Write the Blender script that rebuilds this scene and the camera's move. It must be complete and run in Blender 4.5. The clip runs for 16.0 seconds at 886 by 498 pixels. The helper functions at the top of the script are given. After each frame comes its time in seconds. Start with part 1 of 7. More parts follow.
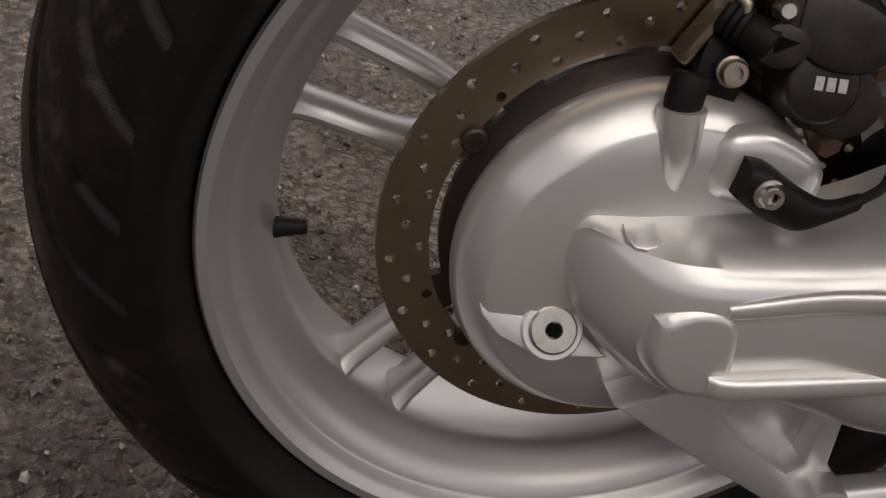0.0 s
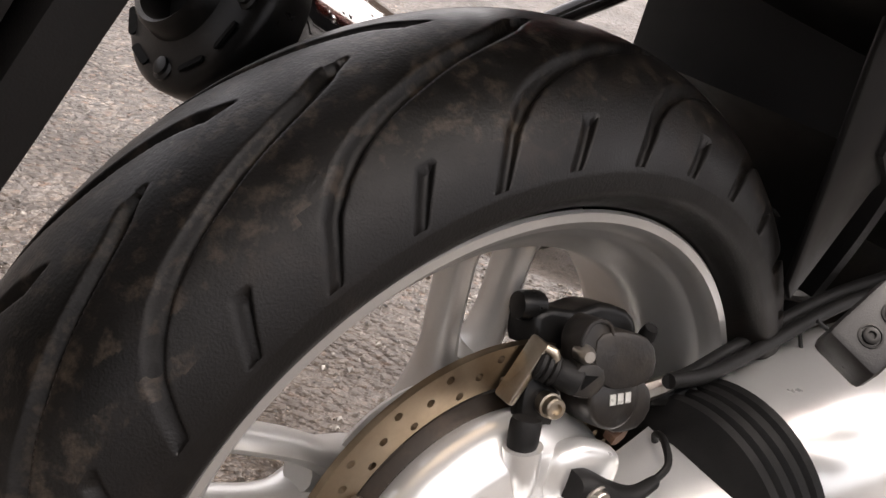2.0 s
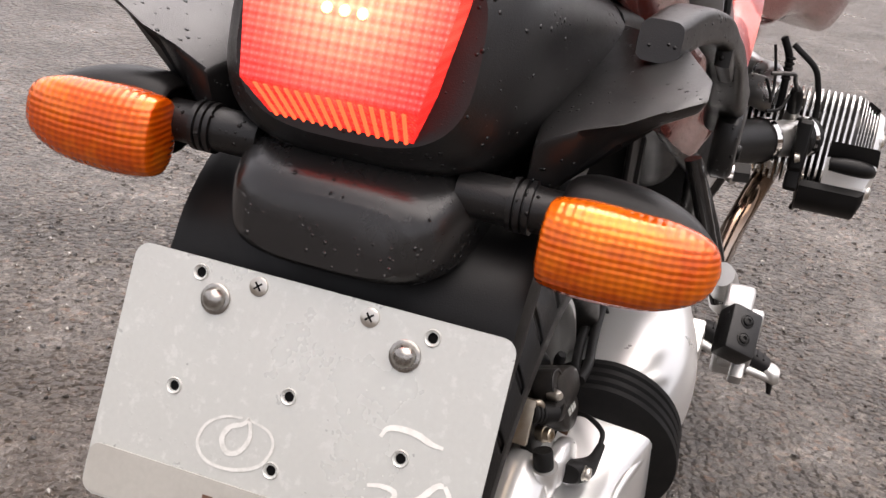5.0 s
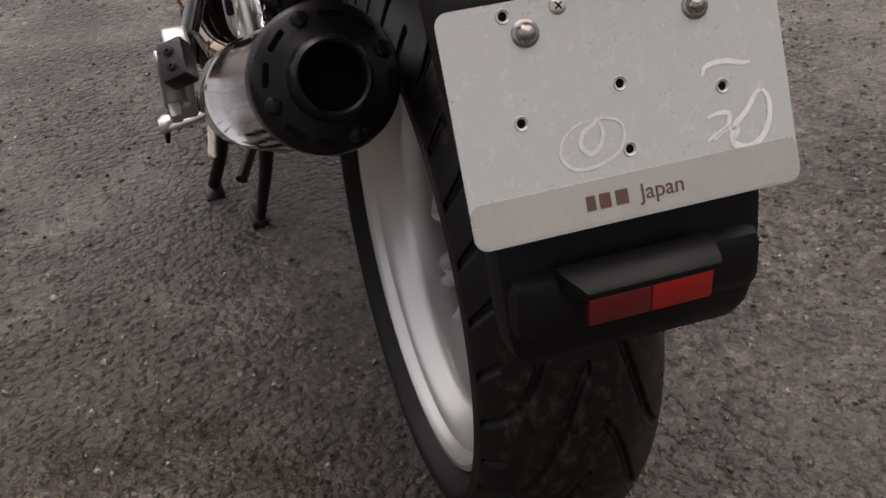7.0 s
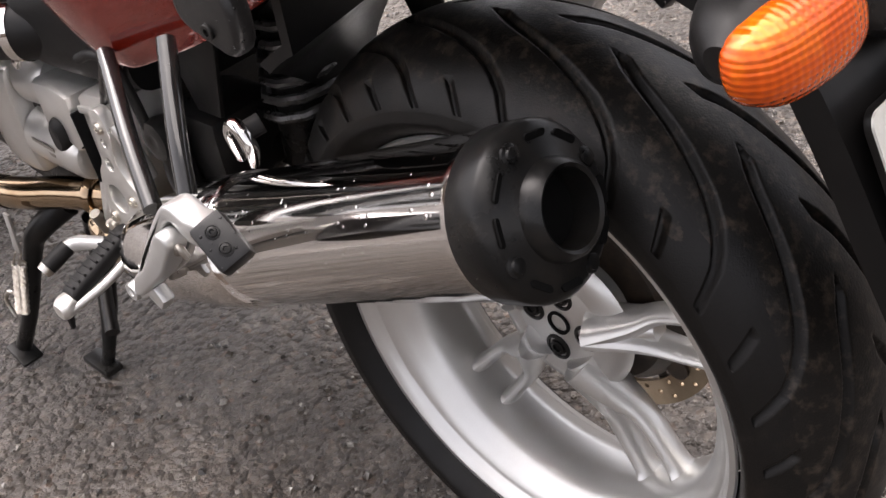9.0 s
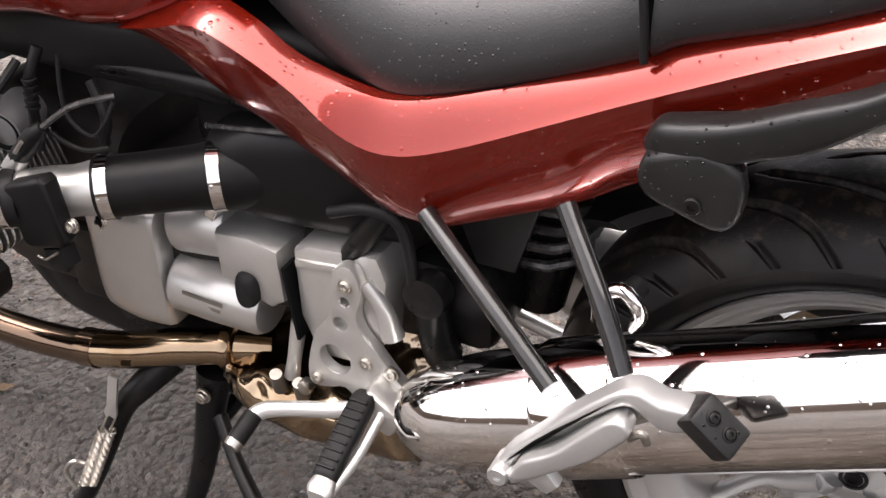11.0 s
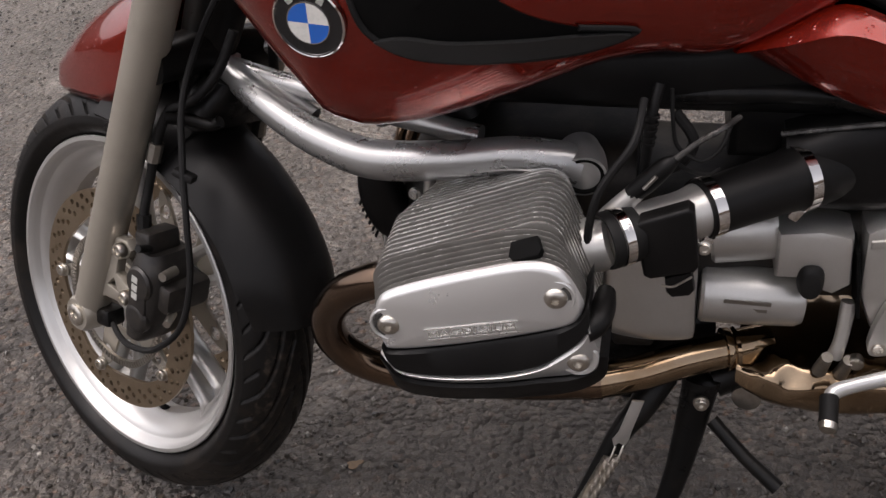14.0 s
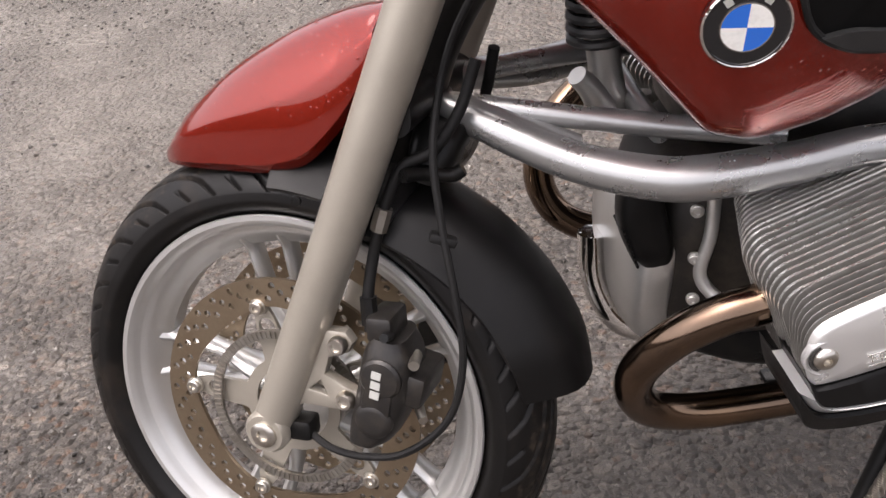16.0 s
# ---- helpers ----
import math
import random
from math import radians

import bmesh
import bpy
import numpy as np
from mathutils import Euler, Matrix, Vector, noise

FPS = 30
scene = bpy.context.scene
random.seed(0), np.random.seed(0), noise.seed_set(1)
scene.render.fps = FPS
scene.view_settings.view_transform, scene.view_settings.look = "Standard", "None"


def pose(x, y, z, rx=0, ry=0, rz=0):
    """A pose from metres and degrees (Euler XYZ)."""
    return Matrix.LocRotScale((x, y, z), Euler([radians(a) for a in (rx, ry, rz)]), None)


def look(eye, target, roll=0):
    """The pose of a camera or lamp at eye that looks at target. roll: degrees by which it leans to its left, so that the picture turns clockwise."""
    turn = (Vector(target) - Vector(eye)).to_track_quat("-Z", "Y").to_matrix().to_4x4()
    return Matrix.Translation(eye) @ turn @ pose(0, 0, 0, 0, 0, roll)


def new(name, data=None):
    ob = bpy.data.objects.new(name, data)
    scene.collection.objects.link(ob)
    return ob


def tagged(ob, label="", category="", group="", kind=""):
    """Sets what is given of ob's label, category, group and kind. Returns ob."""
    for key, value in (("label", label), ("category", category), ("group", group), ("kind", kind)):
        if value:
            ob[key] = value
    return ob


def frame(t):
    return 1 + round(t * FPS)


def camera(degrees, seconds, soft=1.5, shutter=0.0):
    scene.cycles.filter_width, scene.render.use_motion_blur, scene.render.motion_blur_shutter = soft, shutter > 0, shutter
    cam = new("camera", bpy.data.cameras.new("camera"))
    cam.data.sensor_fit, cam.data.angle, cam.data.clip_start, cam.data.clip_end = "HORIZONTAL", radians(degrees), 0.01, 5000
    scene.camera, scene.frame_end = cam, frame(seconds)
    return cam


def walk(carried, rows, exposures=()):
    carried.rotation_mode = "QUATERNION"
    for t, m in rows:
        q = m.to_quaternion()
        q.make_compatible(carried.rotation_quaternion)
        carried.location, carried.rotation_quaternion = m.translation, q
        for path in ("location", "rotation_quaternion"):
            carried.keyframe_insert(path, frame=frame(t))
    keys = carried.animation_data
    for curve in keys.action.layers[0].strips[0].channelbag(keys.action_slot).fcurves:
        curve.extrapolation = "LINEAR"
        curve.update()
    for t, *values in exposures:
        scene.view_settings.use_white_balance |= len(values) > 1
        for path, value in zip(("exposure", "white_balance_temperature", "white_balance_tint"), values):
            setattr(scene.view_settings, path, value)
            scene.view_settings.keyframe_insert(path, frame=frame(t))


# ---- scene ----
cam = camera(43.83, 16.0)
PATH = [
    (0, (0.2739, 0.5340, 0.6157), (0.0215, -0.1470, 0.1741), 17.83),
    (0.5, (0.3430, 0.5088, 0.6298), (0.0368, -0.1590, 0.2022), 17.88),
    (1, (0.3885, 0.4774, 0.6684), (0.0045, -0.1643, 0.2643), 18.02),
    (1.5, (0.4319, 0.4505, 0.7011), (-0.0476, -0.1584, 0.3520), 17.94),
    (2, (0.4657, 0.4424, 0.7483), (-0.0876, -0.1242, 0.4396), 17.50),
    (2.5, (0.5083, 0.4521, 0.8031), (-0.0900, -0.0700, 0.5001), 15.64),
    (2.8, (0.5545, 0.4338, 0.8121), (-0.0855, -0.0390, 0.5133), 14.05),
    (3, (0.5869, 0.4101, 0.8275), (-0.0779, -0.0171, 0.5145), 13.23),
    (3.2, (0.6075, 0.4114, 0.8429), (-0.0605, -0.0050, 0.5222), 11.50),
    (5.3, (0.8914, 0.1435, 0.9821), (0.1302, -0.0207, 0.6414), 5.48),
    (5.5, (0.9071, 0.0862, 0.9771), (0.1455, -0.0388, 0.6210), 3.42),
    (6, (0.9521, -0.0303, 0.9799), (0.2033, -0.0600, 0.5787), -1.16),
    (6.5, (1.0023, -0.1767, 0.9660), (0.2668, -0.0883, 0.5491), -2.92),
    (7, (0.9763, -0.2934, 0.9303), (0.2685, -0.1067, 0.4983), -5.35),
    (7.5, (0.8657, -0.3823, 0.9164), (0.1991, -0.1189, 0.4594), -8.52),
    (8, (0.7494, -0.4504, 0.9256), (0.1103, -0.1247, 0.4695), -11.10),
    (8.2, (0.7256, -0.4929, 0.9440), (0.1033, -0.1353, 0.4886), -11.93),
    (10.3, (0.1743, -0.7231, 1.0842), (-0.2111, -0.1769, 0.5592), -3.56),
    (10.5, (0.1268, -0.7604, 1.0941), (-0.2415, -0.1896, 0.5832), -2.93),
    (11, (0.0069, -0.8741, 1.1190), (-0.3254, -0.2541, 0.6418), -2.08),
    (11.5, (-0.1246, -0.9771, 1.1211), (-0.5077, -0.2284, 0.5802), -2.77),
    (12.0, (-0.2736, -1.0648, 1.1507), (-0.6634, -0.3227, 0.6055), -5.22),
    (12.5, (-0.3887, -1.1109, 1.1608), (-0.7674, -0.3616, 0.6176), -6.39),
    (13.0, (-0.5029, -1.1601, 1.1694), (-0.8177, -0.3785, 0.6309), -5.58),
    (13.5, (-0.6276, -1.1925, 1.1722), (-0.8818, -0.3900, 0.6325), -5.48),
    (14.0, (-0.7660, -1.1988, 1.1788), (-0.9630, -0.3854, 0.6315), -5.50),
    (14.5, (-0.9204, -1.1767, 1.1819), (-1.0572, -0.3562, 0.6268), -5.38),
    (15.0, (-1.0842, -1.1592, 1.1822), (-1.1516, -0.3323, 0.6239), -5.22),
    (15.5, (-1.2636, -1.1246, 1.1684), (-1.2539, -0.2971, 0.6070), -5.27),
    (16.0, (-1.4144, -1.0422, 1.1700), (-1.3334, -0.2221, 0.6035), -5.90),
]
walk(cam, [(t, look(eye, target, roll)) for t, eye, target, roll in PATH], exposures=[(0.0, 0.52, 7050, 17), (0.5, 1.30, 7050, 17), (1.0, 1.38, 7050, 17), (1.5, 1.46, 7050, 17), (2.0, 2.12, 7000, 17), (2.5, 2.58, 6950, 17), (3.0, 2.98, 6950, 17), (4.3, 1.90, 6850, 17), (5.5, 1.42, 6750, 18), (6.0, 0.84, 6750, 18), (6.5, 0.64, 6750, 18), (7.5, 1.10, 6850, 18), (8.0, 1.80, 6750, 17), (10.5, 2.00, 6650, 17), (11.5, 2.08, 6750, 17), (12.0, 2.14, 6750, 17), (12.5, 1.94, 6750, 17), (14.5, 0.82, 6650, 18), (15.0, 1.20, 6650, 18), (16.0, 1.70, 6650, 18)])

# ---- light ----
world = bpy.data.worlds.new("overcast_sky")
scene.world = world
world.use_nodes = True
_nt = world.node_tree
_nt.nodes.clear()
_sky = _nt.nodes.new("ShaderNodeTexSky")
_sky.sky_type = "NISHITA"
_sky.sun_disc = False
_sky.sun_elevation = radians(60)
_sky.sun_rotation = radians(250)
_sky.dust_density = 4.0
_sky.air_density = 1.0
_hsv = _nt.nodes.new("ShaderNodeHueSaturation")
_hsv.inputs["Saturation"].default_value = 0.22
_bg = _nt.nodes.new("ShaderNodeBackground")
_bg.inputs["Strength"].default_value = 0.115
_out = _nt.nodes.new("ShaderNodeOutputWorld")
_nt.links.new(_sky.outputs[0], _hsv.inputs["Color"])
_nt.links.new(_hsv.outputs[0], _bg.inputs["Color"])
_nt.links.new(_bg.outputs[0], _out.inputs["Surface"])

sun_data = bpy.data.lights.new("sun", "SUN")
sun_data.energy = 1.5
sun_data.angle = radians(80)
sun_data.color = (1.0, 0.96, 0.9)
sun = new("sun", sun_data)
sun.matrix_world = look((-0.1, 0.9, 5.0), (-0.5, 0, 0.3))


# ---- materials ----
def material(name, base, rough=0.5, metal=0.0, grain=0.0, grain_scale=300.0, spots=0.0, spot_scale=20.0, spot_color=None,
             bump=0.0, bump_scale=400.0, coat=0.0, wet=0.0, drop_scale=110.0, spec=0.5, rough_var=0.0, transmission=0.0, emit=None,
             emit_strength=0.0, aniso=0.0, spot_low=0.45, spot_high=0.65):
    """One procedural surface: base colour with fine grain, larger stains, relief, and rain drops where it is wet."""
    m = bpy.data.materials.new(name)
    m.use_nodes = True
    nt = m.node_tree
    p = nt.nodes["Principled BSDF"]
    link = nt.links.new

    def node(kind, **kw):
        n = nt.nodes.new(kind)
        for k, v in kw.items():
            n.inputs[k].default_value = v
        return n

    tc = node("ShaderNodeTexCoord")
    p.inputs["Metallic"].default_value = metal
    p.inputs["Roughness"].default_value = rough
    p.inputs["Specular IOR Level"].default_value = spec
    p.inputs["Coat Weight"].default_value = coat
    p.inputs["Coat Roughness"].default_value = 0.04
    p.inputs["Transmission Weight"].default_value = transmission
    p.inputs["Anisotropic"].default_value = aniso
    color = None
    rgb = node("ShaderNodeRGB")
    rgb.outputs[0].default_value = (*base, 1)
    color = rgb.outputs[0]
    if grain:
        n = node("ShaderNodeTexNoise", Scale=grain_scale, Detail=3.0)
        link(tc.outputs["Object"], n.inputs["Vector"])
        r = node("ShaderNodeMapRange")
        r.inputs["To Min"].default_value, r.inputs["To Max"].default_value = 1 - grain, 1 + grain
        link(n.outputs["Fac"], r.inputs["Value"])
        mix = node("ShaderNodeVectorMath")
        mix.operation = "SCALE"
        link(color, mix.inputs[0])
        link(r.outputs[0], mix.inputs["Scale"])
        color = mix.outputs[0]
    if spots:
        n = node("ShaderNodeTexNoise", Scale=spot_scale, Detail=6.0, Roughness=0.65)
        link(tc.outputs["Object"], n.inputs["Vector"])
        r = node("ShaderNodeMapRange")
        r.inputs["From Min"].default_value, r.inputs["From Max"].default_value = spot_low, spot_high
        r.inputs["To Max"].default_value = spots
        link(n.outputs["Fac"], r.inputs["Value"])
        mix = nt.nodes.new("ShaderNodeMix")
        mix.data_type = "RGBA"
        link(r.outputs[0], mix.inputs[0])
        link(color, mix.inputs[6])
        mix.inputs[7].default_value = (*(spot_color or [c * 0.5 for c in base]), 1)
        color = mix.outputs[2]
    link(color, p.inputs["Base Color"])
    if rough_var:
        n = node("ShaderNodeTexNoise", Scale=14.0, Detail=5.0, Roughness=0.7)
        link(tc.outputs["Object"], n.inputs["Vector"])
        r = node("ShaderNodeMapRange")
        r.inputs["From Min"].default_value, r.inputs["From Max"].default_value = 0.3, 0.7
        r.inputs["To Min"].default_value, r.inputs["To Max"].default_value = max(0, rough - rough_var), min(1, rough + rough_var)
        link(n.outputs["Fac"], r.inputs["Value"])
        link(r.outputs[0], p.inputs["Roughness"])
    normal = None
    if bump:
        n = node("ShaderNodeTexNoise", Scale=bump_scale, Detail=4.0)
        link(tc.outputs["Object"], n.inputs["Vector"])
        b = node("ShaderNodeBump", Strength=bump, Distance=0.001)
        link(n.outputs["Fac"], b.inputs["Height"])
        normal = b.outputs[0]
    if wet:
        v = node("ShaderNodeTexVoronoi", Scale=drop_scale)
        link(tc.outputs["Object"], v.inputs["Vector"])
        n = node("ShaderNodeTexNoise", Scale=9.0, Detail=2.0)
        link(tc.outputs["Object"], n.inputs["Vector"])
        cell = node("ShaderNodeSeparateColor")
        link(v.outputs["Color"], cell.inputs[0])
        size = node("ShaderNodeMath")
        size.operation = "MULTIPLY"
        link(cell.outputs[0], size.inputs[0])
        link(n.outputs["Fac"], size.inputs[1])
        r = node("ShaderNodeMath")
        r.operation = "MULTIPLY_ADD"
        link(size.outputs[0], r.inputs[0])
        r.inputs[1].default_value = 0.62
        r.inputs[2].default_value = -0.02
        s = node("ShaderNodeMath")
        s.operation = "SUBTRACT"
        link(r.outputs[0], s.inputs[0])
        link(v.outputs["Distance"], s.inputs[1])
        c = node("ShaderNodeMath")
        c.operation = "MULTIPLY"
        c.use_clamp = True
        link(s.outputs[0], c.inputs[0])
        c.inputs[1].default_value = 5.0
        b = node("ShaderNodeBump", Strength=wet, Distance=0.0025)
        link(c.outputs[0], b.inputs["Height"])
        if normal:
            link(normal, b.inputs["Normal"])
        normal = b.outputs[0]
    if normal:
        link(normal, p.inputs["Normal"])
        if coat and wet:
            link(normal, p.inputs["Coat Normal"])
    if emit:
        p.inputs["Emission Color"].default_value = (*emit, 1)
        p.inputs["Emission Strength"].default_value = emit_strength
    return m


SILVER = material("silver_paint", (0.70, 0.698, 0.685), 0.29, 0.68, grain=0.03, grain_scale=900, spots=0.03, spot_scale=30, spot_color=(0.45, 0.43, 0.4), bump=0.02, bump_scale=900, rough_var=0.02)
CAST = material("cast_aluminium", (0.6, 0.59, 0.565), 0.36, 0.8, grain=0.05, grain_scale=500, spots=0.15, spot_scale=9, spot_color=(0.3, 0.27, 0.23), bump=0.02, bump_scale=600, rough_var=0.08)
RIM = material("wheel_silver", (0.55, 0.545, 0.53), 0.34, 0.78, grain=0.05, grain_scale=900, spots=0.1, spot_scale=24, spot_color=(0.42, 0.38, 0.33), bump=0.02, bump_scale=900, rough_var=0.03)
# fin flanks: a dark colour that stands for the shade between fins
FINFACE = material("shaded_fin_flank", (0.19, 0.183, 0.168), 0.45, 0.6, grain=0.1, grain_scale=300, spots=0.3, spot_scale=40, spot_color=(0.08, 0.072, 0.06))
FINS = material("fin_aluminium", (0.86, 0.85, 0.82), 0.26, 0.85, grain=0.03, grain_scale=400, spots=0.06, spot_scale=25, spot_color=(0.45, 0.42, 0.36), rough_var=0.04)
CHROME = material("chrome", (0.82, 0.8, 0.78), 0.06, 1.0, spots=0.15, spot_scale=40, spot_color=(0.6, 0.56, 0.5), wet=0.3, drop_scale=130, rough_var=0.03)
HEADER = material("heat_tinted_steel", (0.15, 0.105, 0.076), 0.14, 1.0, spots=0.8, spot_scale=9, spot_color=(0.25, 0.165, 0.105), rough_var=0.08, grain=0.08, grain_scale=80)
GOLD = material("straw_tinted_steel", (0.36, 0.27, 0.18), 0.12, 1.0, spots=0.6, spot_scale=16, spot_color=(0.26, 0.155, 0.075), rough_var=0.06, bump=0.1, bump_scale=60)
STEEL = material("zinc_bolt", (0.6, 0.57, 0.52), 0.28, 1.0, spots=0.4, spot_scale=90, spot_color=(0.3, 0.24, 0.17))
RUST = material("rusty_bolt", (0.1, 0.055, 0.035), 0.7, 0.3, grain=0.3, grain_scale=300, spots=0.6, spot_scale=120, spot_color=(0.2, 0.1, 0.05))
GREYSTEEL = material("grey_steel", (0.3, 0.28, 0.25), 0.4, 0.9, grain=0.1, grain_scale=250, spots=0.4, spot_scale=40, spot_color=(0.18, 0.15, 0.12))
DISC = material("disc_steel", (0.3, 0.235, 0.165), 0.36, 1.0, grain=0.1, grain_scale=250, spots=0.5, spot_scale=22, spot_color=(0.2, 0.14, 0.09), aniso=0.5, rough_var=0.08)
PLASTIC = material("black_plastic", (0.0045, 0.0043, 0.0043), 0.42, 0.0, grain=0.2, grain_scale=500, spots=0.4, spot_scale=16, spot_color=(0.009, 0.0083, 0.008), bump=0.15, bump_scale=1100, rough_var=0.1, spec=0.2)
WETPLASTIC = material("wet_black_plastic", (0.009, 0.0086, 0.0086), 0.36, 0.0, grain=0.2, grain_scale=500, spots=0.4, spot_scale=14, spot_color=(0.017, 0.016, 0.0155), bump=0.2, bump_scale=1100, wet=0.9, drop_scale=170, rough_var=0.08, spec=0.33)
BLACKMETAL = material("black_painted_metal", (0.007, 0.007, 0.007), 0.32, 0.2, grain=0.2, grain_scale=300, spots=0.4, spot_scale=30, spot_color=(0.022, 0.019, 0.016), bump=0.1, bump_scale=500, rough_var=0.1, spec=0.22)
GREYMETAL = material("worn_black_tube", (0.045, 0.044, 0.043), 0.3, 0.4, grain=0.2, grain_scale=300, spots=0.5, spot_scale=60, spot_color=(0.16, 0.15, 0.14), rough_var=0.1)
RUBBER = material("rubber", (0.007, 0.0068, 0.0068), 0.55, 0.0, grain=0.2, grain_scale=400, spots=0.4, spot_scale=40, spot_color=(0.014, 0.013, 0.012), bump=0.2, bump_scale=800, spec=0.2)
TYRE = material("tyre_rubber", (0.0048, 0.0043, 0.0040), 0.44, 0.0, grain=0.25, grain_scale=350, spots=0.9, spot_scale=11, spot_color=(0.02, 0.015, 0.0115), bump=0.3, bump_scale=700, rough_var=0.15, spot_low=0.52, spot_high=0.72, spec=0.22)
TREAD = material("dusty_tread", (0.0062, 0.0054, 0.0048), 0.43, 0.0, grain=0.35, grain_scale=140, spots=0.7, spot_scale=85, spot_color=(0.055, 0.042, 0.031), bump=0.3, bump_scale=500, rough_var=0.14, spot_low=0.50, spot_high=0.70, spec=0.22)
FRONTDISC = material("front_disc_steel", (0.3, 0.235, 0.165), 0.34, 0.9, grain=0.1, grain_scale=250, spots=0.4, spot_scale=20, spot_color=(0.22, 0.16, 0.105), aniso=0.4, rough_var=0.06)
# real grime, darkened further to paint in shade under the tank and between fins
GRIME_SHADE = material("grime_and_shade", (0.012, 0.010, 0.0085), 0.55, 0.2, grain=0.25, grain_scale=200, spots=0.7, spot_scale=22, spot_color=(0.05, 0.04, 0.03), bump=0.2, bump_scale=200)
RED = material("red_metallic_paint", (0.205, 0.0105, 0.0030), 0.24, 0.6, grain=0.12, grain_scale=1500, coat=1.0, wet=0.25, drop_scale=150, spec=0.25)
SEAT = material("seat_vinyl", (0.018, 0.018, 0.0185), 0.4, 0.0, grain=0.2, grain_scale=600, spots=0.3, spot_scale=12, spot_color=(0.03, 0.03, 0.03), bump=0.3, bump_scale=650, wet=0.5, drop_scale=200)
FORK = material("champagne_paint", (0.36, 0.33, 0.28), 0.36, 0.55, grain=0.05, grain_scale=900, spots=0.25, spot_scale=12, spot_color=(0.24, 0.215, 0.18), rough_var=0.06)
WISHBONE = material("brushed_aluminium", (0.40, 0.40, 0.395), 0.30, 0.8, grain=0.06, grain_scale=700, spots=0.2, spot_scale=14, spot_color=(0.4, 0.4, 0.4), rough_var=0.08)
PLATE = material("plate_aluminium", (0.5, 0.505, 0.475), 0.3, 0.3, grain=0.05, grain_scale=300, spots=0.55, spot_scale=120, spot_color=(0.62, 0.62, 0.59), wet=0.08, drop_scale=260, rough_var=0.08, spot_low=0.56, spot_high=0.66)
STRIP = material("plate_strip", (0.42, 0.405, 0.365), 0.42, 0.3, grain=0.08, grain_scale=300, spots=0.4, spot_scale=30, spot_color=(0.35, 0.33, 0.29), rough_var=0.08)
BROWN = material("engraved_brown", (0.1, 0.05, 0.03), 0.6)
WHITE = material("white_paint", (0.75, 0.74, 0.7), 0.45, spots=0.5, spot_scale=120, spot_color=(0.55, 0.54, 0.5))
BLUE = material("roundel_blue", (0.015, 0.13, 0.55), 0.2, coat=0.8)
GLOSSBLACK = material("gloss_black", (0.01, 0.01, 0.011), 0.15, coat=0.6)
SATIN = material("satin_cast_alloy", (0.52, 0.52, 0.51), 0.36, 0.75, grain=0.05, grain_scale=700, spots=0.12, spot_scale=22, spot_color=(0.34, 0.32, 0.29), bump=0.03, bump_scale=700, rough_var=0.05)
GLOSSTUBE = material("gloss_black_tube", (0.012, 0.0118, 0.0118), 0.14, 0.1, grain=0.2, grain_scale=300, spots=0.4, spot_scale=70, spot_color=(0.035, 0.032, 0.029), rough_var=0.08, coat=0.3)
CALIPER = material("dusty_caliper", (0.016, 0.0145, 0.0135), 0.38, 0.25, grain=0.2, grain_scale=300, spots=0.6, spot_scale=60, spot_color=(0.036, 0.030, 0.024), bump=0.2, bump_scale=400, rough_var=0.1)
CARRIER = material("brown_stained_carrier", (0.030, 0.023, 0.018), 0.42, 0.5, grain=0.2, grain_scale=300, spots=0.7, spot_scale=30, spot_color=(0.075, 0.05, 0.033), rough_var=0.1)
WORNSTEEL = material("worn_pad_steel", (0.42, 0.37, 0.30), 0.34, 1.0, grain=0.1, grain_scale=300, spots=0.4, spot_scale=60, spot_color=(0.25, 0.18, 0.12), rough_var=0.08)
HOUSING = material("glossy_wet_plastic", (0.013, 0.0125, 0.0125), 0.27, 0.0, grain=0.2, grain_scale=500, spots=0.4, spot_scale=14, spot_color=(0.02, 0.019, 0.018), bump=0.12, bump_scale=1100, wet=0.9, drop_scale=190, rough_var=0.06, spec=0.5)
NUT = material("dull_dome_nut", (0.36, 0.345, 0.32), 0.3, 1.0, spots=0.5, spot_scale=160, spot_color=(0.16, 0.14, 0.12), rough_var=0.08)
DARK = material("dark_hollow", (0.0025, 0.0025, 0.0025), 0.8, spec=0.1)
AMBER = material("amber_lens", (0.62, 0.082, 0.0015), 0.2, 0.4, coat=0.3, spots=0.6, spot_scale=24, spot_color=(0.95, 0.24, 0.006))


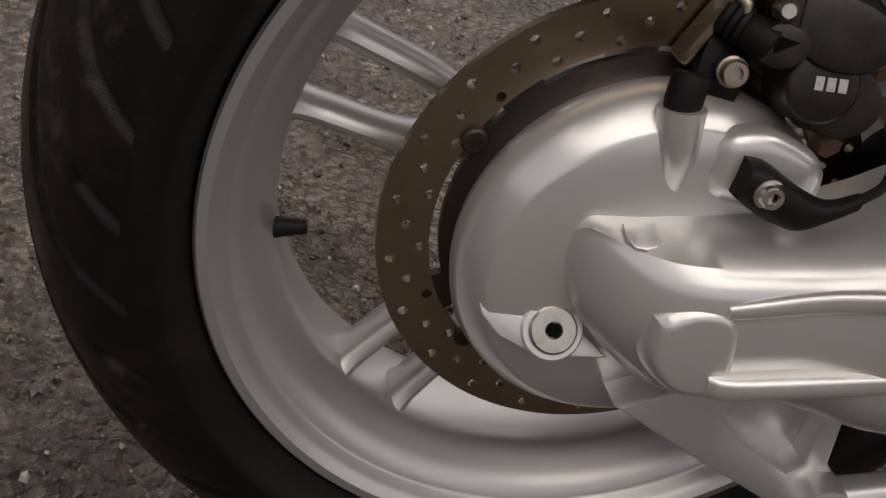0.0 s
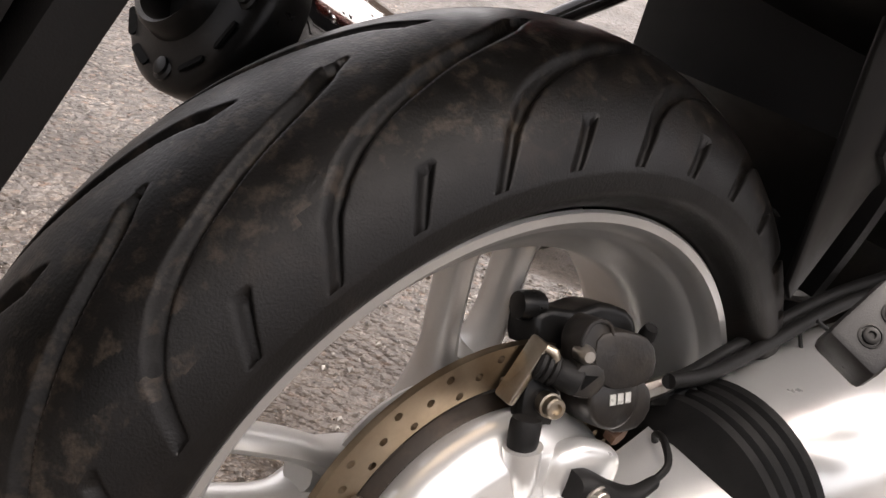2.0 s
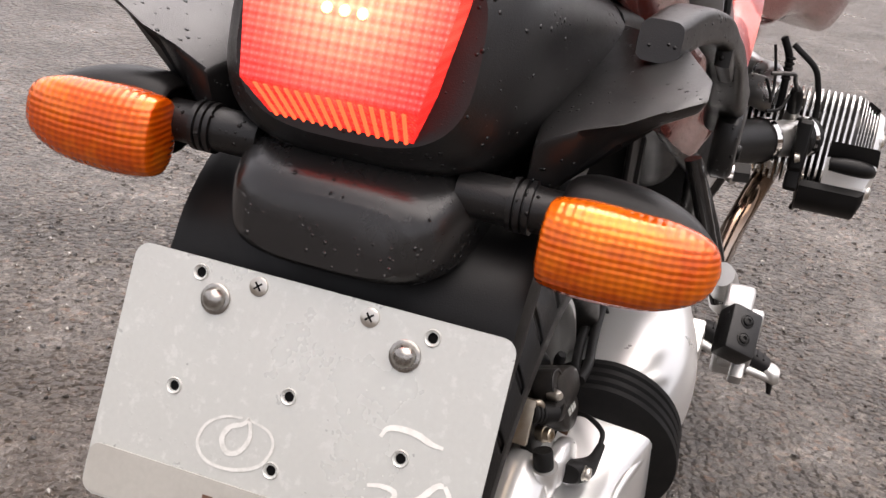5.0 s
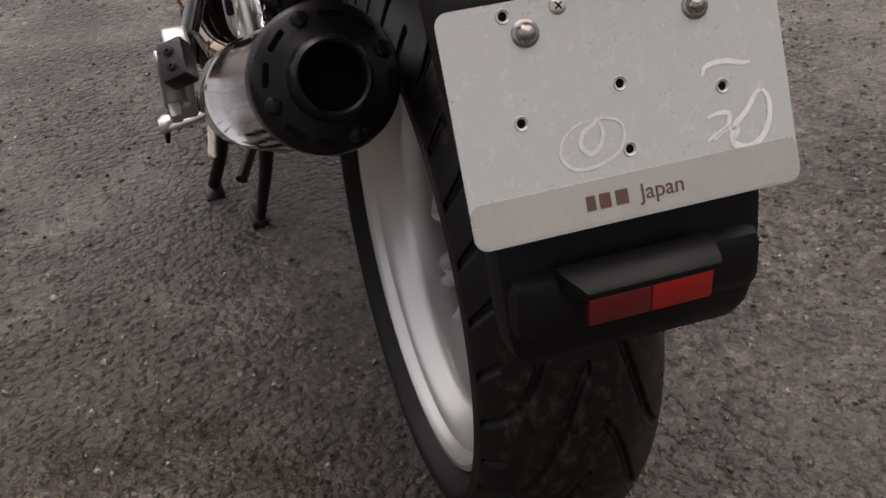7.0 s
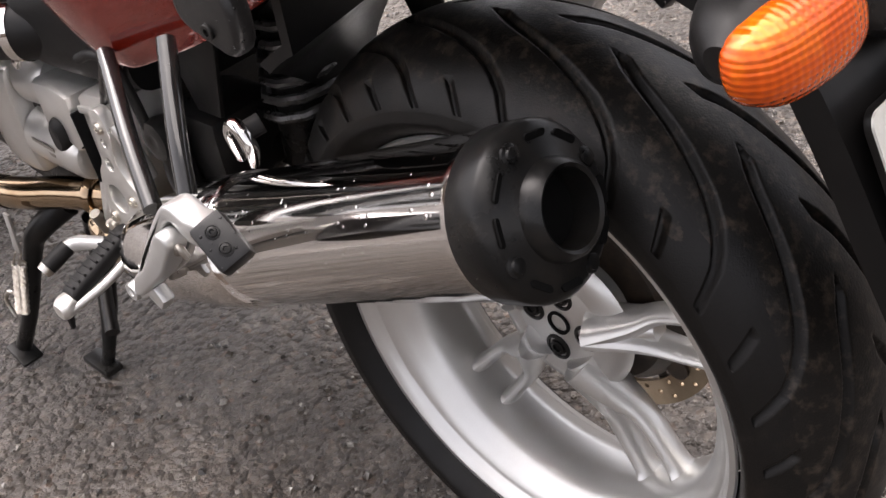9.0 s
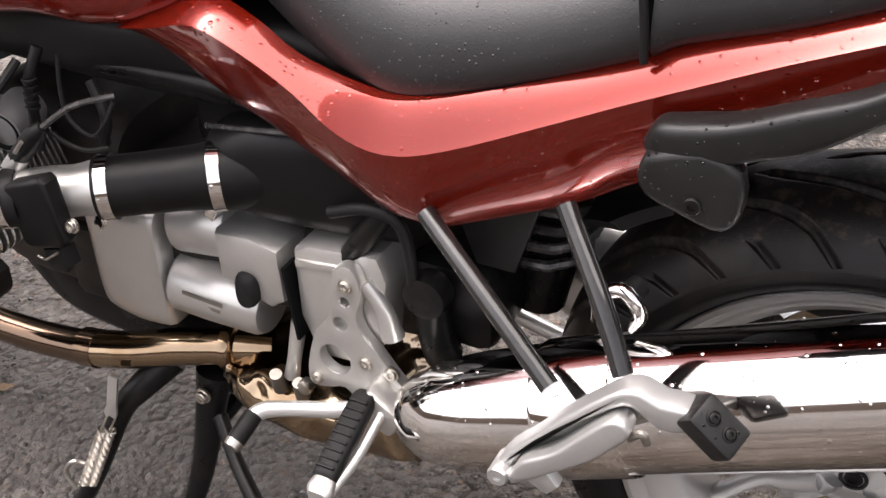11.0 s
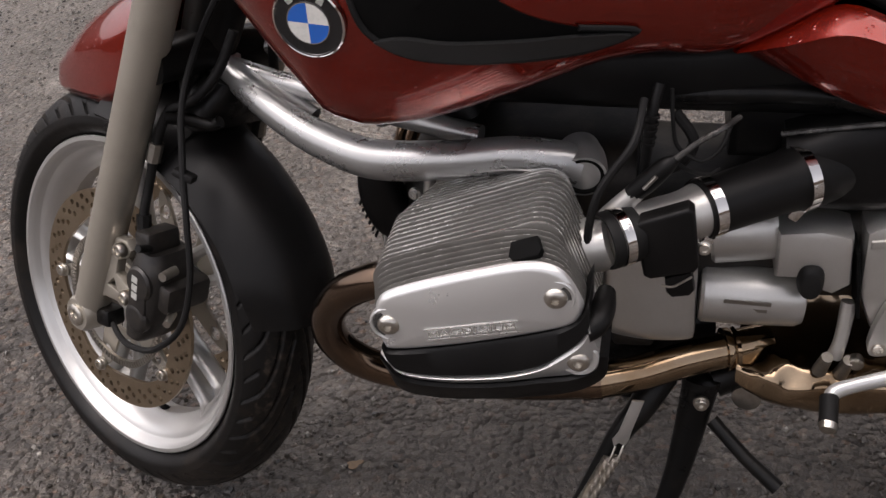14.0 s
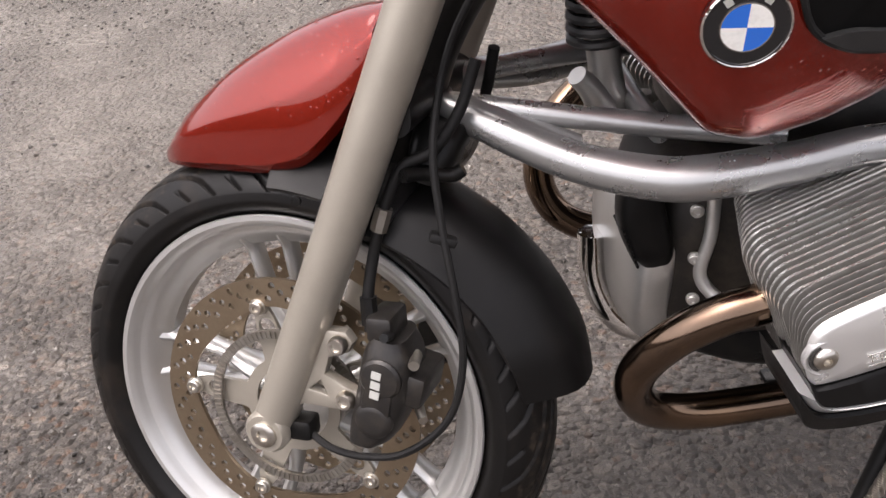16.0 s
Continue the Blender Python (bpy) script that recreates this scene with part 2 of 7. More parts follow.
def ribbed(mat, across, along, depth=0.0015, strength=0.8, uneven=0.0):
    """Adds the moulded grid of a lamp lens: relief, and the prisms' light and dark put into the colour."""
    nt = mat.node_tree
    tc = nt.nodes.new("ShaderNodeTexCoord")
    total = None
    for direction, scale in (("Y", across), ("Z", along)):
        w = nt.nodes.new("ShaderNodeTexWave")
        w.bands_direction = direction
        w.inputs["Scale"].default_value = scale
        w.inputs["Distortion"].default_value = uneven
        w.inputs["Detail Scale"].default_value = 0.6
        nt.links.new(tc.outputs["Object"], w.inputs["Vector"])
        if total is None:
            total = w.outputs["Fac"]
        else:
            add = nt.nodes.new("ShaderNodeMath")
            add.operation = "ADD"
            nt.links.new(total, add.inputs[0])
            nt.links.new(w.outputs["Fac"], add.inputs[1])
            total = add.outputs[0]
    b = nt.nodes.new("ShaderNodeBump")
    b.inputs["Strength"].default_value, b.inputs["Distance"].default_value = strength, depth
    nt.links.new(total, b.inputs["Height"])
    nt.links.new(b.outputs[0], nt.nodes["Principled BSDF"].inputs["Normal"])
    p = nt.nodes["Principled BSDF"]
    src = p.inputs["Base Color"].links[0].from_socket
    # light and dark of the prisms, painted into the base colour
    mr = nt.nodes.new("ShaderNodeMapRange")
    mr.inputs["From Max"].default_value = 2.0
    mr.inputs["To Min"].default_value, mr.inputs["To Max"].default_value = 0.8, 1.12
    nt.links.new(total, mr.inputs["Value"])
    sc = nt.nodes.new("ShaderNodeVectorMath")
    sc.operation = "SCALE"
    nt.links.new(src, sc.inputs[0])
    nt.links.new(mr.outputs[0], sc.inputs["Scale"])
    nt.links.new(sc.outputs[0], p.inputs["Base Color"])
    return sc.outputs[0]


ribbed(AMBER, 62, 85, 0.0010, 0.32, 1.2)
REDGLOW = material("lit_red_lens", (0.42, 0.01, 0.01), 0.14, coat=0.4, emit=(1.0, 0.02, 0.014), emit_strength=0.55)
RIBGLOW = material("lit_lens_rib", (0.6, 0.05, 0.03), 0.2, emit=(1.0, 0.09, 0.03), emit_strength=0.8)
HOTGLOW = material("lit_lamp_core", (0.9, 0.3, 0.05), 0.2, emit=(1.0, 0.55, 0.16), emit_strength=2.2)


def lamp_falloff(mat, centre, reach):
    """The bulb behind the lens: the glow is strongest in front of it."""
    nt = mat.node_tree
    p = nt.nodes["Principled BSDF"]
    tc = nt.nodes.new("ShaderNodeTexCoord")
    dist = nt.nodes.new("ShaderNodeVectorMath")
    dist.operation = "DISTANCE"
    dist.inputs[1].default_value = centre
    nt.links.new(tc.outputs["Object"], dist.inputs[0])
    strength = nt.nodes.new("ShaderNodeMapRange")
    strength.interpolation_type = "SMOOTHSTEP"
    for key, val in (("From Min", 0.0), ("From Max", reach), ("To Min", 1.5), ("To Max", 0.45)):
        strength.inputs[key].default_value = val
    nt.links.new(dist.outputs["Value"], strength.inputs["Value"])
    # the moulded prisms gather the light in lines
    lines = nt.nodes.new("ShaderNodeTexWave")
    lines.bands_direction = "Y"
    lines.inputs["Scale"].default_value = 58
    nt.links.new(tc.outputs["Object"], lines.inputs["Vector"])
    rows = nt.nodes.new("ShaderNodeTexWave")
    rows.bands_direction = "Z"
    rows.inputs["Scale"].default_value = 40
    nt.links.new(tc.outputs["Object"], rows.inputs["Vector"])
    both = nt.nodes.new("ShaderNodeMath")
    both.operation = "ADD"
    nt.links.new(lines.outputs["Fac"], both.inputs[0])
    nt.links.new(rows.outputs["Fac"], both.inputs[1])
    gain = nt.nodes.new("ShaderNodeMath")
    gain.operation = "MULTIPLY_ADD"
    nt.links.new(both.outputs[0], gain.inputs[0])
    gain.inputs[1].default_value = 0.38
    gain.inputs[2].default_value = 0.62
    total = nt.nodes.new("ShaderNodeMath")
    total.operation = "MULTIPLY"
    nt.links.new(strength.outputs[0], total.inputs[0])
    nt.links.new(gain.outputs[0], total.inputs[1])
    nt.links.new(total.outputs[0], p.inputs["Emission Strength"])
    ramp = nt.nodes.new("ShaderNodeValToRGB")
    ramp.color_ramp.elements[0].color = (1.0, 0.22, 0.12, 1)
    ramp.color_ramp.elements[1].color = (1.0, 0.03, 0.022, 1)
    ramp.color_ramp.elements[1].position = 0.075
    nt.links.new(dist.outputs["Value"], ramp.inputs[0])
    nt.links.new(ramp.outputs[0], p.inputs["Emission Color"])


ribbed(REDGLOW, 110, 90, 0.0008, 0.5)
lamp_falloff(REDGLOW, (0.335, 0.0, 0.885), 0.075)
REFLECTOR = material("red_reflector", (0.26, 0.007, 0.005), 0.2, coat=0.15, grain=0.2, grain_scale=300)
REFLECTOR_DARK = material("red_reflector_dark", (0.10, 0.005, 0.004), 0.2, coat=0.15, grain=0.2, grain_scale=300)
INLAY = material("matt_black_inlay", (0.0035, 0.0034, 0.0034), 0.4, 0.0, grain=0.2, grain_scale=500, bump=0.15, bump_scale=900, spec=0.1)
GREY = material("grey_rubber", (0.014, 0.014, 0.0142), 0.45, grain=0.2, grain_scale=500, bump=0.2, bump_scale=700)


# ---- mesh tools ----
def part(name, bm, mat, parent, label="", smooth=38):
    """Links a bmesh as one mesh object under a thing or a part."""
    bmesh.ops.recalc_face_normals(bm, faces=bm.faces)
    me = bpy.data.meshes.new(name)
    bm.to_mesh(me)
    bm.free()
    me.materials.append(mat)
    for f in me.polygons:
        f.use_smooth = True
    me.set_sharp_from_angle(angle=radians(smooth))
    ob = new(name, me)
    ob.parent = parent
    if label:
        tagged(ob, label)
    return ob


def V(*a):
    return Vector(a)


def catmull(points, steps):
    """Points along a smooth curve through the given ones, any number of values each."""
    p = [np.array(q, float) for q in points]
    if len(p) == 2:
        return [(p[0] + (p[1] - p[0]) * i / steps).tolist() for i in range(steps + 1)]
    p = [2 * p[0] - p[1]] + p + [2 * p[-1] - p[-2]]
    out = []
    for i in range(1, len(p) - 2):
        for k in range(steps):
            t = k / steps
            out.append(0.5 * (2 * p[i] + (p[i + 1] - p[i - 1]) * t + (2 * p[i - 1] - 5 * p[i] + 4 * p[i + 1] - p[i + 2]) * t * t
                              + (3 * p[i] - p[i - 1] - 3 * p[i + 1] + p[i + 2]) * t ** 3))
    out.append(p[-2])
    return [q.tolist() for q in out]


def skin(bm, loops, cap=True, closed=False):
    """Faces between rings of equal count."""
    rings = [[bm.verts.new(q) for q in loop] for loop in loops]
    n = len(rings[0])
    pairs = list(zip(rings, rings[1:])) + ([(rings[-1], rings[0])] if closed else [])
    for a, b in pairs:
        for i in range(n):
            bm.faces.new((a[i], a[(i + 1) % n], b[(i + 1) % n], b[i]))
    if cap and not closed:
        bm.faces.new(rings[0])
        bm.faces.new(rings[-1])
    return rings


def tube(points, r, n=14, steps=6, bm=None, cap=True, flat=None, up=None):
    """A round bar along a smooth curve. r: one radius or one for each point. flat: the ratio of its width across 'up' to its height."""
    bm = bm or bmesh.new()
    rs = r if isinstance(r, (list, tuple)) else [r] * len(points)
    path = catmull([(*p, q) for p, q in zip(points, rs)], steps if len(points) > 2 else max(1, steps // 3))
    c = [Vector(q[:3]) for q in path]
    loops, u = [], None
    for i, q in enumerate(path):
        t = (c[min(i + 1, len(c) - 1)] - c[max(i - 1, 0)]).normalized()
        if up is not None:
            u = Vector(up) - t * t.dot(Vector(up))
        elif u is None:
            u = t.orthogonal()
        else:
            u = u - t * t.dot(u)
        u = u.normalized()
        w = t.cross(u)
        k = flat or 1.0
        loops.append([c[i] + q[3] * (math.cos(a) * w * k + math.sin(a) * u) for a in (2 * math.pi * j / n for j in range(n))])
    skin(bm, loops, cap)
    return bm


def lathe(profile, m, n=48, bm=None, closed=False, start=0.0, turn=2 * math.pi, cap=True):
    """Turns (radius, height) pairs round the local z of m."""
    bm = bm or bmesh.new()
    full = turn > 6.28
    rings = []
    for r, h in profile:
        rings.append([bm.verts.new(m @ V(r * math.cos(a), r * math.sin(a), h)) for a in (start + turn * i / n for i in range(n if full else n + 1))])
    pairs = list(zip(rings, rings[1:])) + ([(rings[-1], rings[0])] if closed else [])
    for a, b in pairs:
        for i in range(len(a) if full else len(a) - 1):
            j = (i + 1) % len(a)
            bm.faces.new((a[i], a[j], b[j], b[i]))
    if not closed and full:
        for ring, (r, h) in ((rings[0], profile[0]), (rings[-1], profile[-1])):
            if r > 1e-5 and cap:
                bm.faces.new(ring)
        bmesh.ops.remove_doubles(bm, verts=bm.verts, dist=1e-6)
    return bm


def prism(outline, depth, m, holes=(), bevel=0.0, bm=None, segs=2):
    """A plate of that outline, in the local xy of m, thick along local z, with round or shaped holes."""
    own = bmesh.new()
    edges = []
    for loop in (outline, *holes):
        vs = [own.verts.new((x, y, 0)) for x, y in loop]
        edges += [own.edges.new((vs[i], vs[(i + 1) % len(vs)])) for i in range(len(vs))]
    if holes:
        bmesh.ops.triangle_fill(own, edges=edges, use_beauty=True, normal=(0, 0, 1))
    else:
        own.faces.new(list(own.verts))
    made = bmesh.ops.extrude_face_region(own, geom=list(own.faces))
    bmesh.ops.translate(own, verts=[v for v in made["geom"] if isinstance(v, bmesh.types.BMVert)], vec=(0, 0, depth))
    bmesh.ops.recalc_face_normals(own, faces=own.faces)
    if bevel:
        sharp = [e for e in own.edges if len(e.link_faces) == 2 and e.calc_face_angle() > 1.0 and abs(e.verts[0].co.z - e.verts[1].co.z) < 1e-6]
        bmesh.ops.bevel(own, geom=sharp, offset=bevel, segments=segs, affect="EDGES", profile=0.5, clamp_overlap=True)
    own.transform(m)
    return joined(bm, own)


def joined(bm, own):
    if bm is None:
        return own
    me = bpy.data.meshes.new("scratch")
    own.to_mesh(me)
    own.free()
    bm.from_mesh(me)
    bpy.data.meshes.remove(me)
    return bm


def box(size, m, bevel=0.003, bm=None, segs=2):
    own = bmesh.new()
    bmesh.ops.create_cube(own, size=1.0)
    bmesh.ops.scale(own, vec=size, verts=own.verts)
    if bevel:
        bmesh.ops.bevel(own, geom=list(own.edges), offset=bevel, segments=segs, affect="EDGES", profile=0.5, clamp_overlap=True)
    own.transform(m)
    return joined(bm, own)


def ring_of(n, r, cx=0.0, cy=0.0):
    return [(cx + r * math.cos(2 * math.pi * i / n), cy + r * math.sin(2 * math.pi * i / n)) for i in range(n)]


def oval(c, u, v, a, b, p=2.6, n=28):
    """A rounded-box ring round c in the plane of u and v."""
    out = []
    for i in range(n):
        t = 2 * math.pi * i / n
        x, y = math.cos(t), math.sin(t)
        out.append(Vector(c) + Vector(u) * a * math.copysign(abs(x) ** (2 / p), x) + Vector(v) * b * math.copysign(abs(y) ** (2 / p), y))
    return out


def loft(stations, u, v, bm=None, steps=5, p=2.6, n=28, cap=True):
    """Rounded-box rings (x, y, z, half width along u, half height along v), smoothed from station to station."""
    bm = bm or bmesh.new()
    skin(bm, [oval(q[:3], u, v, max(q[3], 1e-4), max(q[4], 1e-4), p, n) for q in catmull(stations, steps)], cap)
    return bm


def inset(poly, d):
    """A closed outline drawn in by d along its own normals."""
    n = len(poly)
    area = sum(poly[i][0] * poly[(i + 1) % n][1] - poly[(i + 1) % n][0] * poly[i][1] for i in range(n))
    out = []
    for i in range(n):
        a, b = poly[i - 1], poly[(i + 1) % n]
        t = Vector((b[0] - a[0], b[1] - a[1])).normalized()
        k = d if area > 0 else -d
        out.append((poly[i][0] - t.y * k, poly[i][1] + t.x * k))
    return out


def ringed(points, steps=4):
    """A smooth closed outline through the points."""
    return [(q[0], q[1]) for q in catmull([*points, points[0]], steps)[:-1]]


def lettering(word, size, m, mat, parent, label=""):
    """A word as a thin raised mesh, centred on m."""
    cu = bpy.data.curves.new("word", "FONT")
    cu.body, cu.size, cu.extrude, cu.align_x, cu.align_y = word, size, 0.0004, "CENTER", "CENTER"
    tmp = new("word_tmp", cu)
    me = bpy.data.meshes.new_from_object(tmp.evaluated_get(bpy.context.evaluated_depsgraph_get()))
    bpy.data.objects.remove(tmp)
    me.materials.clear()
    me.materials.append(mat)
    ob = new("lettering", me)
    ob.parent = parent
    ob.matrix_local = m
    if label:
        tagged(ob, label)
    return ob


def axis(o, d, up=(0, 0, 1)):
    """The pose at o whose z points along d."""
    d = Vector(d).normalized()
    u = Vector(up)
    if abs(d.dot(u)) > 0.99:
        u = Vector((1, 0, 0))
    x = u.cross(d).normalized()
    y = d.cross(x)
    return Matrix.Translation(o) @ Matrix((x, y, d)).transposed().to_4x4()


def side(y):
    """Local x is the world's x, local y its z, and local z points out to the left of the vehicle."""
    return Matrix.Translation((0, y, 0)) @ Matrix(((1, 0, 0), (0, 0, -1), (0, 1, 0))).to_4x4()


def bolt(parent, o, d, r=0.006, h=0.005, mat=None, name="bolt", socket=True):
    m = axis(o, d)
    prof = [(r * 1.25, -0.003), (r * 1.25, 0.0), (r, 0.0005), (r, h * 0.8), (r * 0.88, h)]
    prof += [(r * 0.5, h), (r * 0.45, h * 0.4), (0.0, h * 0.4)] if socket else [(r * 0.5, h * 1.15), (0.0, h * 1.2)]
    return part(name, lathe(prof, m, 16), mat or STEEL, parent)


def mirrored(points):
    return [(p[0], -p[1], *p[2:]) for p in points]


bike = new("motorcycle")
tagged(bike, "red unfaired motorcycle on its centre stand on wet asphalt", "motorcycle")
YAXIS = axis((0, 0, 0), (0, 1, 0))


def rounded(w, h, r, n=6):
    out = []
    for cx, cy, a in ((w / 2 - r, h / 2 - r, 0), (-w / 2 + r, h / 2 - r, 90), (-w / 2 + r, -h / 2 + r, 180), (w / 2 - r, -h / 2 + r, 270)):
        out += [(cx + r * math.cos(radians(a + 90 * i / n)), cy + r * math.sin(radians(a + 90 * i / n))) for i in range(n + 1)]
    return out


# ---- wheels ----
def tyre_mesh(name, radius, half, rim_r, rim_half, count, parent, fine=(1300, 230), first=6.4, groove=0.0030, fall=0.92):
    """A road tyre with curved tread grooves cut into a dense ring."""
    nu, nv = fine
    # most of the rings lie in the tread
    edge = np.linspace(0.64, 1, nv // 9)
    ts = np.concatenate([-edge[::-1], np.linspace(-0.63, 0.63, nv - 2 * (nv // 9)), edge])
    # cross-section: from bead to bead over the crown
    s = np.abs(ts)
    crown = np.clip(s / 0.62, 0, 1)
    ang = crown * radians(72)
    wide = half * 0.985
    arc_r = wide / math.sin(radians(72))
    y = np.where(s < 0.62, arc_r * np.sin(ang), 0)
    drop = np.where(s < 0.62, (1 - np.cos(ang)) * arc_r * fall, 0)
    edge_drop = (1 - math.cos(radians(72))) * arc_r * fall
    k = np.clip((s - 0.62) / 0.38, 0, 1)
    side_y = wide + (half - wide) * np.sin(np.clip(k * 2.2, 0, 1) * math.pi / 2) - np.clip(k - 0.3, 0, 1) ** 1.7 * (half - rim_half + 0.006) * 1.83
    side_r = (radius - edge_drop) + (rim_r - 0.003 - (radius - edge_drop)) * k
    y = np.where(s < 0.62, y, side_y) * np.sign(ts)
    r = np.where(s < 0.62, radius - drop, side_r)
    phi = np.linspace(0, 2 * math.pi, nu, endpoint=False)
    P, T = np.meshgrid(phi, ts, indexing="ij")
    pitch = 2 * math.pi / count
    depth = np.zeros_like(P)
    v = np.abs(T) / 0.62
    off = np.where(T < 0, pitch / 2, 0.0)
    # long grooves: they end at the shoulder and sweep round towards the crown
    vs = [0, .06, .14, .2, .3, .42, .5, .59, .69, .84, .96, 1.1, 3]
    sweep = [36, 34, 31, 27.5, 20.5, 13, 9.2, 6.2, 3.8, 1.6, 0, -.5, -.5]
    lead = np.radians(np.interp(v, vs, sweep))
    slope = np.sqrt(1 + (np.radians(np.interp(v + .03, vs, sweep) - np.interp(v - .03, vs, sweep)) / .06 * radius / (half * 1.15)) ** 2)
    q = (P - radians(first) + off - lead + pitch / 2) % pitch - pitch / 2
    w = groove
    depth = np.where((v > 0.05) & (v < 0.97), np.clip(1.6 - np.abs(q) * radius / (w * slope), 0, 1), 0)
    # short grooves between them
    q2 = (P - radians(first) + off - lead - pitch / 2 + pitch / 2) % pitch - pitch / 2
    depth2 = np.where((v > 0.70) & (v < 0.96), np.clip(1.6 - np.abs(q2) * radius / (w * slope), 0, 1), 0)
    depth = np.maximum(depth, depth2) * 0.0062
    # a fine step where the tread meets the side wall
    R = np.broadcast_to(r, P.shape) - depth
    Y = np.broadcast_to(y, P.shape) * (1 - depth * 1.5)
    co = np.stack([R * np.cos(P), Y, R * np.sin(P)], -1).reshape(-1, 3)
    i, j = np.meshgrid(np.arange(nu), np.arange(nv - 1), indexing="ij")
    a = i * nv + j
    b = ((i + 1) % nu) * nv + j
    faces = np.stack([a, b, b + 1, a + 1], -1).reshape(-1, 4)
    me = bpy.data.meshes.new(name)
    me.from_pydata(co.tolist(), [], faces.tolist())
    me.materials.append(TYRE)
    me.materials.append(TREAD)
    lane = np.tile(np.arange(nv - 1), nu)
    turn = np.degrees(np.repeat(phi, nv - 1)) + 9 * np.sin(ts[lane] * 9) + 5 * np.sin(ts[lane] * 23)
    me.polygons.foreach_set("material_index", (np.abs(ts[lane]) < 0.40 + 0.07 * np.sin(np.radians(turn) * 7) + 0.05 * np.sin(np.radians(turn) * 17 + 1)).astype(np.int32))
    me.polygons.foreach_set("use_smooth", np.ones(len(lane), bool))
    me.set_sharp_from_angle(angle=radians(75))
    ob = new(name, me)
    ob.parent = parent
    return ob


def wheel_mesh(rim_r, half, hub_half, spoke_y, first, arm_half):
    """Rim, hub and five forked spokes of a cast wheel; its axle along y."""
    bm = bmesh.new()
    h = half
    right = [(rim_r, h), (rim_r - 0.0015, h + 0.002), (rim_r - 0.007, h + 0.0022), (rim_r - 0.0095, h + 0.0002), (rim_r - 0.014, h - 0.004),
             (rim_r - 0.0165, h - 0.010), (rim_r - 0.0185, h - 0.0115), (rim_r - 0.022, h - 0.0125), (rim_r - 0.026, h - 0.017),
             (rim_r - 0.032, h - 0.022), (rim_r - 0.036, h - 0.030), (rim_r - 0.041, h - 0.034), (rim_r - 0.045, max(0.012, h - 0.046))]
    inner = right + [(r, -y) for r, y in reversed(right)]
    outer = [(rim_r - 0.008, -h + 0.010), (rim_r - 0.014, -h + 0.018), (rim_r - 0.03, 0.0), (rim_r - 0.014, h - 0.018), (rim_r - 0.008, h - 0.010)]
    lathe(inner + outer, YAXIS, 144, bm, closed=True)
    hub = bmesh.new()
    lathe([(0.0, -hub_half), (0.05, -hub_half), (0.056, -hub_half + 0.004), (0.058, 0), (0.056, hub_half - 0.004), (0.05, hub_half), (0.0, hub_half)], YAXIS, 48, hub)
    spokes = []
    end = rim_r - 0.038
    for i in range(5):
        a0 = radians(first + 72 * i)
        sp = bmesh.new()
        for s in (-1, 1):
            pts = []
            for r, off, yy in ((0.045, 0.0, 0.0), (0.085, 0.008, 0.5), (0.110, 0.0165, 0.9), (0.132, 0.0205, 1.0), (0.165, 0.0225, 1.0), (end - 0.012, 0.0235, 1.0), (end + 0.006, 0.0255, 0.9)):
                q = s * off * arm_half / 7.0
                pts.append((r * math.cos(a0) - q * math.sin(a0), spoke_y * yy, r * math.sin(a0) + q * math.cos(a0)))
            tube(pts, [0.017, 0.0115, 0.0085, 0.0078, 0.0078, 0.0085, 0.0135], n=14, steps=5, bm=sp, flat=2.0, up=(-math.sin(a0), 0, math.cos(a0)))
        pts = [(r * math.cos(a0), spoke_y * f, r * math.sin(a0)) for r, f in ((0.04, 0), (0.08, 0.5), (0.108, 0.9))]
        tube(pts, [0.02, 0.015, 0.011], n=12, steps=4, bm=sp, flat=1.1, up=(-math.sin(a0), 0, math.cos(a0)))
        spokes.append(sp)
    return bm, hub, spokes


def disc_mesh(r_out, r_in, thick, groups, rows, hole, slant, wave=0):
    """A drilled brake disc, its axle along y and its middle at the origin."""
    holes = []
    for g in range(groups):
        for k, r in enumerate(rows):
            a = 2 * math.pi * (g + slant * k) / groups
            holes.append(ring_of(8, hole, r * math.cos(a), r * math.sin(a)))
    inner = [((r_in + wave * math.cos(5 * a)) * math.cos(a), (r_in + wave * math.cos(5 * a)) * math.sin(a)) for a in (2 * math.pi * i / 120 for i in range(120))]
    return prism(ring_of(160, r_out), thick, Matrix.Translation((0, -thick / 2, 0)) @ axis((0, 0, 0), (0, 1, 0)), holes=[inner, *holes])


def at(ob, m):
    ob.matrix_local = m
    return ob


REAR = Matrix.Translation((0, 0, 0.335))


def wheel(name, label, m, *args):
    rim, hub, spokes = wheel_mesh(*args)
    ob = at(part(name, rim, RIM, bike, label), m)
    part("hub", hub, RIM, ob)
    for sp in spokes:
        part("spoke", sp, RIM, ob)
    return ob


rear_wheel = wheel("rear_wheel", "silver cast wheel with forked spokes", REAR, 0.2323, 0.0695, 0.006, 0.012, 15, 7.0)
tyre_mesh("tyre", 0.3195, 0.0895, 0.2323, 0.066, 17, rear_wheel, fall=0.88)
for i in range(4):
    a = radians(82 + 90 * i)
    part("wheel_bolt", lathe([(0.0145, -0.004), (0.0145, 0.001), (0.011, 0.002), (0.0105, -0.0005), (0.008, 0.0005), (0.008, 0.003), (0.005, 0.003), (0.0045, 0.0005), (0, 0.0005)],
         axis((0.033 * math.cos(a), -0.006, 0.033 * math.sin(a)), (0, -1, 0)), 20), BLACKMETAL, rear_wheel)
